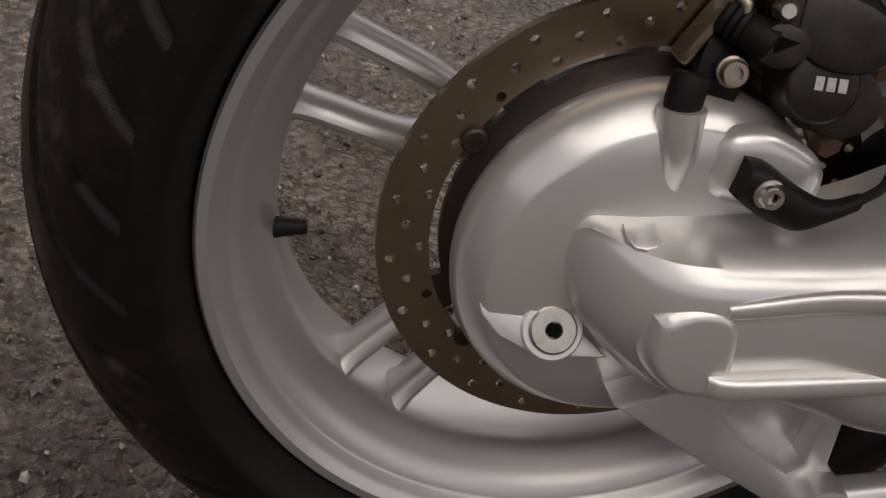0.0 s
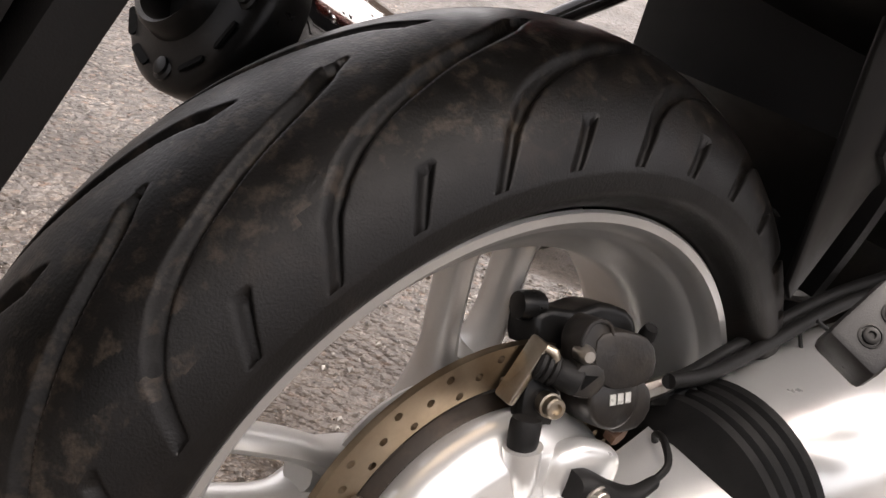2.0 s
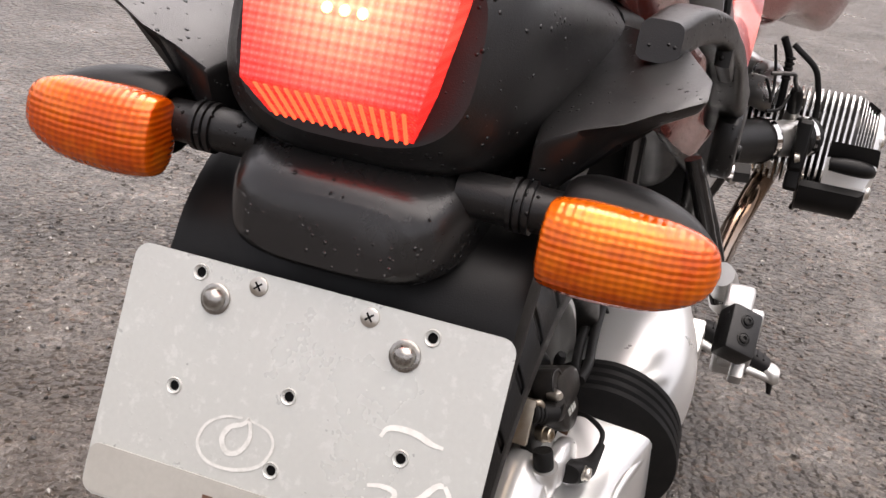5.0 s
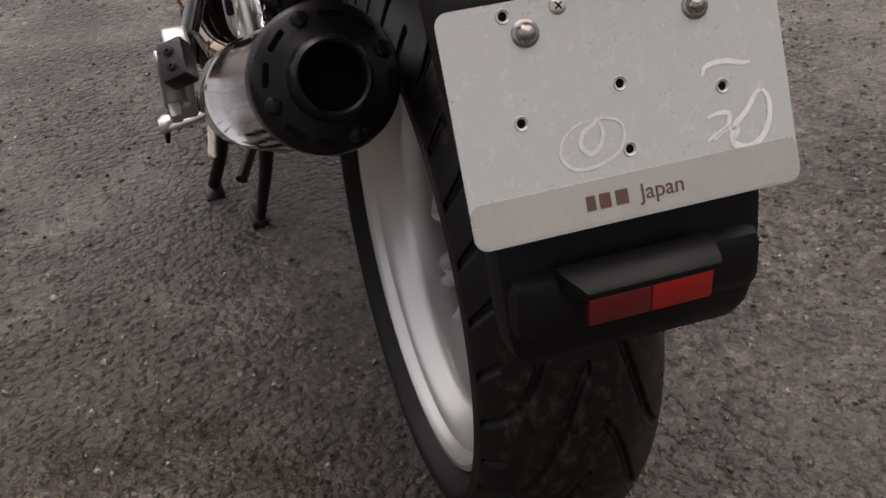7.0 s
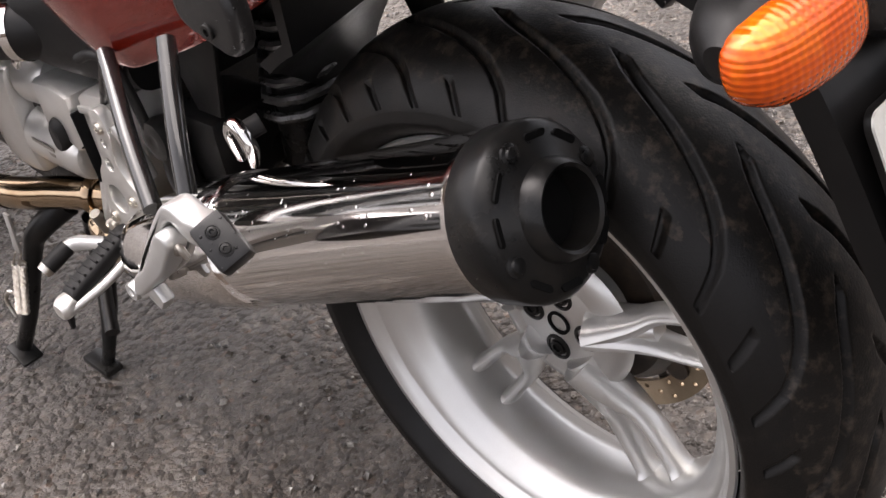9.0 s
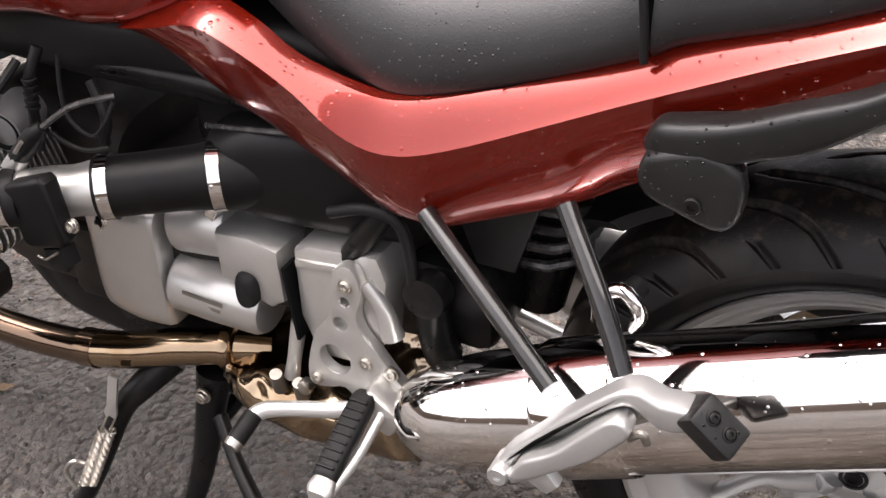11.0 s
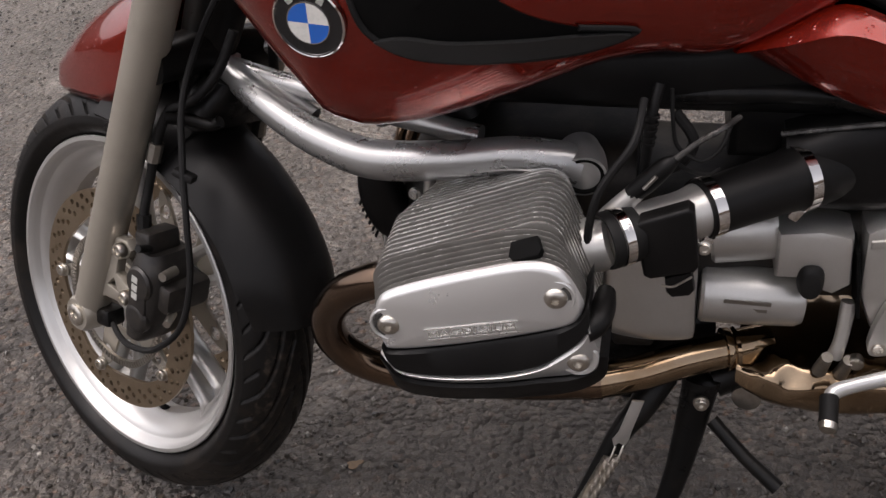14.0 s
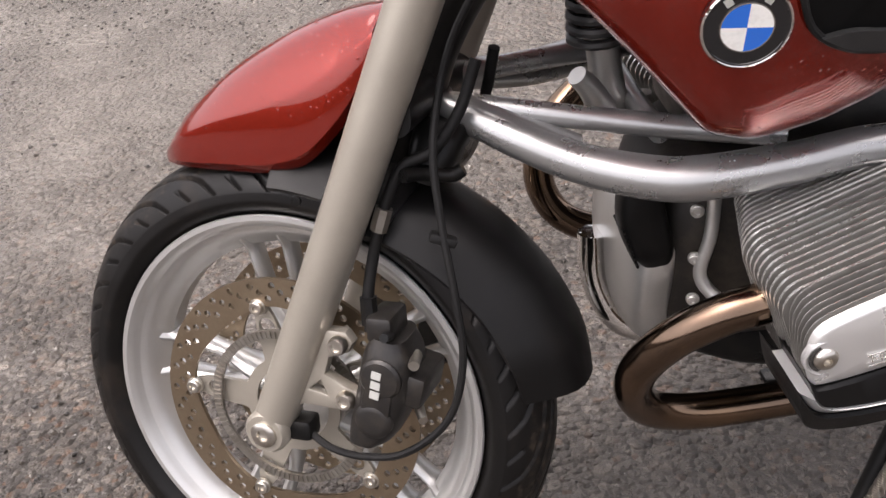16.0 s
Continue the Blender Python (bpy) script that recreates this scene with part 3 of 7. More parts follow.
part("hub_bore", lathe([(0.013, -0.003), (0.013, 0.002), (0.010, 0.002), (0.009, -0.001), (0, -0.001)], axis((0, -0.006, 0), (0, -1, 0)), 24), DARK, rear_wheel)
part("hub_flange", lathe([(0, -.0058), (.062, -.0058), (.074, -.003), (.080, .004), (.072, .010), (0, .010)], YAXIS, 60), RIM, rear_wheel)
rear_disc = part("brake_disc", disc_mesh(0.138, 0.1095, 0.005, 22, (0.1305, 0.1225, 0.1145), 0.0029, 0.42), DISC, rear_wheel, "drilled steel brake disc, brown with wear")
rear_disc.matrix_local = Matrix.Translation((0, 0.057, 0))
carrier = lathe([(0.100, 0.050), (0.1035, 0.052), (0.1035, 0.056), (0.098, 0.058), (0.09, 0.062), (0.086, 0.07), (0.06, 0.07), (0.06, 0.03), (0.09, 0.035)], YAXIS, 80, closed=True)
part("disc_carrier", carrier, CARRIER, rear_wheel, "black disc carrier, dusty with rust")
for i in range(5):
    a = radians(22 + 72 * i)
    part("carrier_pad", prism(ring_of(16, 0.0125, 0.108 * math.cos(a), -0.108 * math.sin(a)), 0.006, axis((0, 0.0505, 0), (0, 1, 0)) @ pose(0, 0, 0, 0, 0, 90)), CARRIER, rear_wheel)
for i in range(5):
    a = radians(22 + 72 * i)
    part("carrier_bolt", lathe([(0.0072, 0), (0.0072, 0.002), (0.006, 0.003), (0.0035, 0.003), (0.003, 0.0015), (0, 0.0015)], axis((0.108 * math.cos(a), 0.0595, 0.108 * math.sin(a)), (0, 1, 0)), 16), CARRIER, rear_wheel)
va = radians(-14)
part("valve_stem", tube([(0.192 * math.cos(va), 0.028, 0.192 * math.sin(va)), (0.18 * math.cos(va), 0.03, 0.18 * math.sin(va)), (0.172 * math.cos(va), 0.031, 0.172 * math.sin(va))], [0.0068, 0.0050, 0.0043], n=12), RUBBER, rear_wheel)

# ---- final drive and swing arm, right side ----
fd = lathe([(0.0, 0.06), (0.098, 0.06), (0.102, 0.066), (0.104, 0.076), (0.101, 0.086), (0.095, 0.093), (0.091, 0.0985), (0.088, 0.1005), (0.06, 0.104), (0.03, 0.107), (0.0, 0.108)],
           Matrix.Translation((-0.004, 0, 0.33)) @ YAXIS, 96)
drive = part("final_drive", fd, SILVER, bike, "silver painted bevel drive housing")
pin = bmesh.new()
loops = []
for x, zt, zb, yo in catmull([(0.052, 0.357, 0.340, 0.104), (0.047, 0.3655, 0.328, 0.112), (0.037, 0.368, 0.311, 0.124), (0.022, 0.370, 0.297, 0.138), (0.006, 0.373, 0.287, 0.148), (-0.012, 0.376, 0.281, 0.153), (-0.035, 0.380, 0.279, 0.155), (-0.07, 0.387, 0.284, 0.158), (-0.095, 0.398, 0.284, 0.165), (-0.12, 0.414, 0.284, 0.176), (-0.138, 0.422, 0.286, 0.182)], 4):
    k = max(0.05, min(1, (yo - 0.100) / 0.045))
    rg = min(yo - 0.002, 0.111)
    sec = [(0.085, zt), (rg - 0.002, zt + 0.0004), (rg + 0.35 * (yo - rg), zt - 0.003 * k), (rg + 0.75 * (yo - rg), zt - 0.006 * k), (yo - 0.004 * k, zt - 0.012 * k), (yo, zt - 0.019 * k), (yo, zt - 0.5 * (zt - zb)), (yo - 0.001, zb + 0.035 * k), (yo - 0.006 * k, zb + 0.018 * k), (yo - 0.02 * k, zb + 0.005 * k), (0.099, zb), (0.085, zb + 0.001)]
    loops.append([(x, y, z) for y, z in sec])
skin(pin, loops)
part("pinion_housing", pin, SILVER, drive, smooth=32)
CAPF = ringed([(0.012, 0.338), (0.010, 0.317), (-0.004, 0.303), (-0.02, 0.300), (-0.031, 0.309), (-0.030, 0.326), (-0.022, 0.347), (-0.004, 0.349)])
cap_bm = bmesh.new()
skin(cap_bm, [[(x, y + 0.10 * (0.012 - x), z) for x, z in inset(CAPF, d)] for y, d in ((0.132, -0.006), (0.146, -0.003), (0.1508, 0.0), (0.1523, 0.002), (0.1527, 0.004))])
part("pinion_cap", cap_bm, SILVER, drive)
part("pinion_lip", loft([(-0.016, 0.1515, 0.352, 0.004, 0.004), (-0.03, 0.1545, 0.3575, 0.004, 0.005), (-0.067, 0.157, 0.368, 0.004, 0.006), (-0.12, 0.169, 0.383, 0.006, 0.006), (-0.138, 0.176, 0.388, 0.006, 0.005)], (0, 1, 0), (0.15, 0, 1), p=3, n=16, steps=3), SILVER, drive)
part("pinion_rib", loft([(-0.022, 0.148, 0.308, 0.010, 0.007), (-0.035, 0.154, 0.311, 0.010, 0.0065), (-0.104, 0.160, 0.328, 0.011, 0.0065), (-0.125, 0.164, 0.334, 0.010, 0.006)], (0, 1, 0), (0.2, 0, 1), p=4, n=20, steps=3), SILVER, drive)
LUG_EDGE = [(0.0, 0.262), (-0.05, 0.235), (-0.128, 0.196), (-0.148, 0.190), (-0.165, 0.200), (-0.168, 0.215), (-0.152, 0.232), (-0.14, 0.29), (-0.08, 0.30)]
part("torque_arm_lug", prism(LUG_EDGE, 0.034, side(0.125), holes=[[(-0.066, 0.262), (-0.088, 0.243), (-0.128, 0.222), (-0.136, 0.230), (-0.127, 0.284), (-0.080, 0.288)]], bevel=0.003), SILVER, drive)
part("lug_floor", prism(inset(LUG_EDGE, 0.004), 0.012, side(0.108), bevel=0.002), SILVER, drive)
boss = tube([(0.018, 0.096, 0.428), (0.016, 0.0975, 0.418), (0.012, 0.0985, 0.405), (0.007, 0.0965, 0.385)], [0.0122, 0.0115, 0.0100, 0.007], n=24)
part("caliper_boss", boss, SILVER, drive)
part("boss_plug", lathe([(0.0088, -0.004), (0.0094, 0.001), (0.0094, 0.012), (0.0086, 0.0142), (0, 0.0142)], axis((0.018, 0.095, 0.430), (-0.05, -0.25, 1)), 20), RUBBER, drive)
part("filler_cap", prism([(-.009, .004), (-.009, -.006), (-.006, -.0115), (0, -.0135), (.006, -.0115), (.009, -.006), (.009, .004)], .0028, Matrix.Translation((.024, .1165, .3685)) @ Matrix((Vector((-1, 0, .18)).normalized(), Vector((0, -.96, .28)), Vector((.17, .28, .945)))).transposed().to_4x4(), bevel=.001), SILVER, drive)
PADN = Vector((0.14, 0.84, 0.52)).normalized()
PADM = axis(Vector((0.043, 0.0985, 0.292)) + PADN * 0.0105, PADN, (0, 0, 1))
pad = prism([(-0.043, 0.0103), (-0.0223, 0.0129), (-0.0058, 0.0162), (0.0091, 0.0064), (0.0333, -0.0088), (0.0116, -0.0127), (-0.0074, -0.0144), (-0.0272, -0.0085), (-0.0378, 0.0003)], 0.03, PADM @ pose(0, 0, -0.03), bevel=0.0012)
part("plug_seat", pad, SILVER, drive)
part("plug_washer", lathe([(0.0168, -0.002), (0.0168, 0.0015), (0.0158, 0.0024), (0.012, 0.0024), (0.012, 0.0)], PADM, 32, closed=True), SILVER, drive)
part("drain_plug", lathe([(0.0130, -0.001), (0.0130, 0.0040), (0.0118, 0.0052), (0.0048, 0.0052), (0.0045, 0.0005), (0, 0.0005)], PADM, 28), STEEL, drive, "bright drain plug with a hexagon socket")
part("plug_socket", prism(ring_of(6, 0.0043), 0.0006, PADM @ pose(0, 0, 0.0040)), DARK, drive)
sensor = loft([(-0.016, 0.112, 0.405, 0.012, 0.010), (-0.026, 0.116, 0.403, 0.014, 0.012), (-0.045, 0.124, 0.398, 0.011, 0.010), (-0.058, 0.13, 0.402, 0.006, 0.005), (-0.07, 0.133, 0.411, 0.004, 0.004)], (0, 1, 0), (0, 0, 1), p=2.8, n=20)
part("wheel_sensor", sensor, RUBBER, drive)
part("sensor_bracket", loft([(-0.006, 0.096, 0.405, 0.008, 0.012), (-0.012, 0.099, 0.405, 0.0105, 0.018), (-0.03, 0.101, 0.406, 0.011, 0.021), (-0.055, 0.102, 0.402, 0.011, 0.018), (-0.065, 0.10, 0.398, 0.009, 0.014)], (0, 1, 0), (0, 0, 1), p=3, n=20), SILVER, drive)
bolt(drive, (-0.026, 0.128, 0.405), (0.1, 1, 0.1), 0.0062, 0.005)

boot_dir = Vector((-1, -0.03, 0.2)).normalized()
prof = [(0.06, 0.0), (0.076, 0.003)]
for i in range(4):
    prof += [(0.084 - i * 0.001, 0.006 + i * 0.015), (0.085 - i * 0.001, 0.012 + i * 0.015), (0.076 - i * 0.001, 0.0165 + i * 0.015)]
prof += [(0.074, 0.068), (0.06, 0.07)]
part("rubber_boot", lathe(prof, axis((-0.128, 0.122, 0.362), boot_dir), 64), RUBBER, bike, "ribbed black rubber boot")
arm = loft([(-0.185, 0.120, 0.374, 0.068, 0.070), (-0.21, 0.120, 0.380, 0.076, 0.075), (-0.26, 0.120, 0.391, 0.082, 0.076), (-0.32, 0.118, 0.404, 0.078, 0.070), (-0.39, 0.112, 0.422, 0.064, 0.060), (-0.45, 0.106, 0.436, 0.054, 0.055), (-0.52, 0.10, 0.45, 0.05, 0.055)],
           (0.06, 1, 0), (0.2, 0, 1), p=2.3, n=44)
swing = part("swing_arm", arm, SILVER, bike, "silver single-sided swing arm")
part("arm_eye", lathe([(0.012, -0.012), (0.017, -0.01), (0.017, 0.01), (0.012, 0.012), (0.009, 0.01), (0.009, -0.01)], axis((-0.215, 0.188, 0.325), (0.2, 1, 0)), 20, closed=True), STEEL, swing)
trq = part("torque_arm", tube([(-0.15, 0.128, 0.206), (-0.25, 0.128, 0.232), (-0.45, 0.12, 0.29)], [0.012, 0.0105, 0.0105], n=14), SILVER, bike, "silver torque strut under the swing arm")
part("eye_ring", lathe([(0.012, -0.016), (0.02, -0.014), (0.021, 0.0), (0.02, 0.014), (0.012, 0.016), (0.01, 0.012), (0.01, -0.012)], axis((-0.15, 0.128, 0.206), (0, 1, 0)), 28, closed=True), SILVER, trq)
bolt(trq, (-0.15, 0.14, 0.206), (0, 1, 0), 0.0085, 0.009, RUST, socket=False)
for k in (0.0, 0.012):
    part("brake_hose", tube([(-0.10, 0.097, 0.458), (-0.14, 0.085 + k, 0.452 + k * 0.5), (-0.20, 0.078 + k, 0.466), (-0.30, 0.072 + k, 0.492), (-0.40, 0.072 + k, 0.51), (-0.5, 0.08, 0.54)], 0.0052, n=10), RUBBER, swing)
part("cable_tie", tube([(-0.258, 0.094, 0.488), (-0.275, 0.108, 0.478), (-0.286, 0.114, 0.464), (-0.279, 0.108, 0.452), (-0.258, 0.096, 0.460), (-0.252, 0.088, 0.476)], 0.0018, n=6), RUBBER, swing)

# ---- rear caliper ----
CAL_UP = Vector((-0.05, -0.33, 0.94)).normalized()
CAL_OUT = Vector((0.15, 0.93, 0.33)).normalized()
CAL_FWD = CAL_UP.cross(CAL_OUT).normalized() * -1
if CAL_FWD.x > 0:
    CAL_FWD = -CAL_FWD


def cal_at(o):
    """Caliper axes at a point: x forwards, y upwards, z outwards."""
    z = CAL_FWD.cross(CAL_UP)
    return Matrix.Translation(o) @ Matrix((CAL_FWD, CAL_UP, z)).transposed().to_4x4()


FLIP = 1 if CAL_FWD.cross(CAL_UP).y > 0 else -1
INNER = ringed([(-.036, -.012), (-.040, .006), (-.028, .013), (-.008, .011), (.010, .016), (.034, .012), (.044, .000), (.040, -.014), (.010, -.018)], 2)
caliper = part("rear_caliper", prism(INNER, .034, cal_at((-.050, .044, .474)) @ pose(0, 0, -.017), bevel=.005, segs=3), BLACKMETAL, bike, "black two-piston brake caliper, dusty with wear")
part("inner_knob", lathe([(.0, -.010), (.0085, -.009), (.0095, -.006), (.0095, .006), (.008, .009), (0, .010)], axis((-.012, .040, .488), CAL_FWD), 20), BLACKMETAL, caliper)
part("bridge", prism(ringed([(-.020, -.012), (-.022, .012), (-.010, .018), (.012, .016), (.026, .008), (.028, -.010), (.012, -.018), (-.006, -.018)], 2), .050, cal_at((-.050, .072, .470)) @ pose(0, 0, -.025), bevel=.004, segs=2), CALIPER, caliper)
# ear with a raised outline round the slide bolt
EAR = ringed([(-.012, -.014), (-.014, .004), (-.006, .015), (.006, .014), (.011, .004), (.014, -.014)], 3)
part("slide_ear", prism(EAR, .020, cal_at((-.030, .078, .483)) @ pose(0, 0, -.010), bevel=.002), CALIPER, caliper)
rim_line = [cal_at((-.030, .078, .483)) @ V(x * .92, y * .92, FLIP * .0105) for x, y in EAR]
part("ear_outline", tube(rim_line, .0014, n=8, steps=1), CALIPER, caliper)
part("slide_bolt", tube([(-.0200, .083, .480), (-.0170, .0905, .482), (-.0155, .094, .483)], [.0062, .0055, .0035], n=12), STEEL, caliper)
# guide sleeve with its bellows, and the lug that it runs into
S0, S1 = Vector((.002, .0735, .4685)), Vector((-.019, .092, .4635))
sd = (S1 - S0).normalized()
sleeve = [(.008, -.002)]
for k in range(3):
    sleeve += [(.0098, .000 + k * .0042), (.0098, .0024 + k * .0042), (.0084, .0034 + k * .0042)]
sleeve += [(.0094, .014), (.0094, .026), (.0085, .027)]
part("guide_sleeve", lathe(sleeve, axis(S0, sd), 24), RUBBER, caliper)
LUG = ringed([(-.010, -.009), (-.011, .006), (-.002, .011), (.011, .007), (.012, -.004), (.002, -.011)], 2)
part("sleeve_lug", prism(LUG, .022, cal_at((-.0225, .086, .4635)) @ pose(0, 0, -.011), bevel=.003), CALIPER, caliper)
part("lug_pocket", prism([(-.006, -.005), (-.006, .004), (.006, .003)], .0008, cal_at((-.0225, .086, .4635)) @ pose(0, 0, FLIP * .0112 - .0004)), DARK, caliper)
# outer half: the round piston housing with its tail block
OUTM = axis((-.049, .0875, .4485), CAL_OUT)
part("piston_cap", lathe([(.0195, -.016), (.0195, .009), (.0185, .0125), (.0165, .0140), (0, .0145)], OUTM, 40), CALIPER, caliper)
part("housing_block", prism(ringed([(-.004, -.017), (-.002, .016), (.018, .014), (.031, .006), (.034, -.008), (.024, -.020), (.006, -.022)], 2), .026, cal_at((-.052, .084, .446)) @ pose(0, 0, -.014), bevel=.003), CALIPER, caliper)
MARKM = Matrix.Translation(Vector((-.049, .0875, .4485)) + CAL_OUT * .0150) @ cal_at((0, 0, 0)) @ pose(0, 0, 0, 0, 0, 6)
for k in range(3):
    part("cap_mark", box((.0044, .0066, .0008), MARKM @ pose(-.0035 + k * .0060, 0.001, 0), 0), PLATE, caliper)
# pad backing plate standing on the disc
PADX = Vector((.0150, 0, -.0380)).normalized()
PADZ = Vector((0, 1, 0)).cross(PADX)
pad_m = Matrix.Translation((.0078, .0690, .4615)) @ Matrix((PADX, Vector((0, 1, 0)), -PADZ)).transposed().to_4x4()
part("brake_pad", prism(rounded(.0430, .0145, .0022), .0052, pad_m @ pose(0, 0, -.0026), bevel=.001), WORNSTEEL, caliper, "worn bare steel pad plate")
part("pad_hook", tube([(.0015, .0745, .4795), (-.0020, .0790, .4780), (-.0030, .0815, .4735)], [.0032, .0034, .0026], n=10), WORNSTEEL, caliper)
part("caliper_bracket", prism(ringed([(-.014, -.020), (-.012, .012), (.004, .018), (.012, .004), (.010, -.020)], 2), .013, cal_at((-.006, .074, .447)) @ pose(0, 0, -.008), bevel=.003), BLACKMETAL, caliper)
part("guide_pin", lathe([(.0070, -.016), (.0070, -.004), (.0078, -.0038), (.0078, -.0012), (.0066, -.0008), (.0066, .0046), (.0058, .0056), (.0036, .0056), (.0033, .0026), (0, .0026)], axis((-.0045, .0890, .4470), (.25, .93, .25)), 24), WORNSTEEL, caliper)
part("bleed_nipple", tube([(-.092, .070, .462), (-.091, .073, .472), (-.090, .075, .480), (-.089, .077, .487)], [.0040, .0040, .0058, .0046], n=12), RUBBER, caliper)
part("nipple_seat", tube([(-.094, .068, .452), (-.092, .070, .464)], [.0075, .0055], n=6), RUST, caliper)
part("hose_bolt", tube([(-.100, .082, .440), (-.116, .084, .4445), (-.126, .085, .450)], [.0068, .0062, .0050], n=8), STEEL, caliper)
part("hose_union", tube([(-.108, .080, .436), (-.125, .086, .436), (-.145, .088, .440)], [.0078, .0070, .0055], n=12), BLACKMETAL, caliper)
part("rust_nut", tube([(-.066, .092, .4235), (-.067, .100, .4215)], .0068, n=6), RUST, caliper)
part("sensor_lead", tube([(-.07, .132, .41), (-.082, .130, .420), (-.096, .112, .424), (-.108, .098, .416), (-.118, .097, .400), (-.124, .098, .380)], .0026, n=8), RUBBER, caliper)

# ---- tail ----
tail = loft([(-0.05, 0, 0.775, 0.125, 0.05), (0.08, 0, 0.80, 0.12, 0.062), (0.2, 0, 0.825, 0.108, 0.07), (0.285, 0, 0.842, 0.092, 0.07), (0.318, 0, 0.85, 0.07, 0.055)],
            (0, 1, 0), (-0.25, 0, 1), p=3.0, n=44)
tail_cowl = part("tail_cowl", tail, WETPLASTIC, bike, "black plastic tail cowl beaded with rain")
# lamp: a faceted lens leaning forward
lamp = bmesh.new()
rows = [(0.318, 0.792, 0.034), (0.326, 0.797, 0.041), (0.352, 0.824, 0.0505), (0.337, 0.87, 0.0585), (0.318, 0.915, 0.062), (0.30, 0.94, 0.058)]
front = [[lamp.verts.new((x, y * h, z)) for y in (-1, -0.96, 0.96, 1)] for x, z, h in rows]
back = [[lamp.verts.new((x - 0.03, y * h, z + 0.004)) for y in (-1, 1)] for x, z, h in rows]
for a, b in zip(front, front[1:]):
    for i in range(3):
        lamp.faces.new((a[i], a[i + 1], b[i + 1], b[i]))
for k in range(len(rows) - 1):
    lamp.faces.new((front[k][0], front[k + 1][0], back[k + 1][0], back[k][0]))
    lamp.faces.new((front[k][3], front[k + 1][3], back[k + 1][1], back[k][1]))
    lamp.faces.new((back[k][0], back[k][1], back[k + 1][1], back[k + 1][0]))
for k in (0, -1):
    lamp.faces.new((*front[k], back[k][1], back[k][0]))
tail_lamp = part("tail_lamp", lamp, REDGLOW, bike, "lit red tail lamp with a ribbed lens", smooth=20)
# ribs of the lens: bright prisms
for k in range(15):
    y = (k - 7) * 0.0054
    part("lens_rib", tube([(0.3275, y, 0.7985), (0.3505, y * 1.12, 0.8225)], 0.0013, n=6, steps=3), RIBGLOW, tail_lamp)
for y in (-0.010, 0.0, 0.010):
    for z, q in ((0.866, 0.0022), (0.879, 0.0028), (0.892, 0.003)):
        x = 0.352 - (z - 0.824) * 0.33 if z < 0.87 else 0.337 - (z - 0.87) * 0.42
        part("lamp_core", lathe([(q * 1.7, -0.002), (q * 1.7, 0), (0, 0.0012)], axis((x, y, z), (1, 0, 0.35)), 10), HOTGLOW, tail_lamp)

bulge = loft([(0.235, 0, 0.755, 0.085, 0.028), (0.275, 0, 0.752, 0.078, 0.034), (0.31, 0, 0.748, 0.071, 0.034), (0.331, 0, 0.745, 0.062, 0.028), (0.341, 0, 0.742, 0.048, 0.019)], (0, 1, 0), (-0.1, 0, 1), p=3.4, n=44)
part("plate_lamp_housing", bulge, HOUSING, bike, "rounded black housing beaded with rain")
for s in (-1, 1):
    up = .009 if s < 0 else .004
    ind = part("indicator", loft([(0.285, s * 0.128, 0.765 + up, 0.020, 0.012), (0.292, s * 0.122, 0.763 + up, 0.022, 0.020), (0.292, s * 0.135, 0.763 + up, 0.026, 0.026), (0.295, s * 0.165, 0.762 + up, 0.026, 0.026), (0.300, s * 0.19, 0.762 + up, 0.02, 0.019), (0.305, s * 0.205, 0.763 + up, 0.008, 0.008)],
               (1, 0, 0.2), (-0.2, 0, 1), p=2.3, n=28), PLASTIC, bike, "amber turn indicator on a black stalk")
    part("lens", loft([(0.318, s * 0.117, 0.757 + up, 0.012, 0.018), (0.317, s * 0.121, 0.757 + up, 0.018, 0.0235), (0.317, s * 0.14, 0.757 + up, 0.021, 0.026), (0.317, s * 0.165, 0.757 + up, 0.020, 0.0255), (0.317, s * 0.185, 0.758 + up, 0.0178, 0.0232), (0.317, s * 0.201, 0.7595 + up, 0.0130, 0.0175), (0.316, s * 0.2085, 0.760 + up, 0.0075, 0.0110), (0.316, s * 0.2115, 0.760 + up, 0.001, 0.002)],
         (1, 0, 0.2), (-0.2, 0, 1), p=2.5, n=32), AMBER, ind, "amber ribbed lens")
    stalk = [(0.0135, 0.0), (0.0135, 0.028)]
    for k in range(3):
        stalk += [(0.0135, 0.030 + k * 0.005), (0.0155, 0.0305 + k * 0.005), (0.0155, 0.0335 + k * 0.005), (0.0135, 0.034 + k * 0.005)]
    stalk += [(0.013, 0.05), (0.013, 0.062)]
    part("stalk", lathe(stalk, axis((0.296, s * 0.062, 0.766 + up * .7), (0, s, 0)), 24), WETPLASTIC, ind)

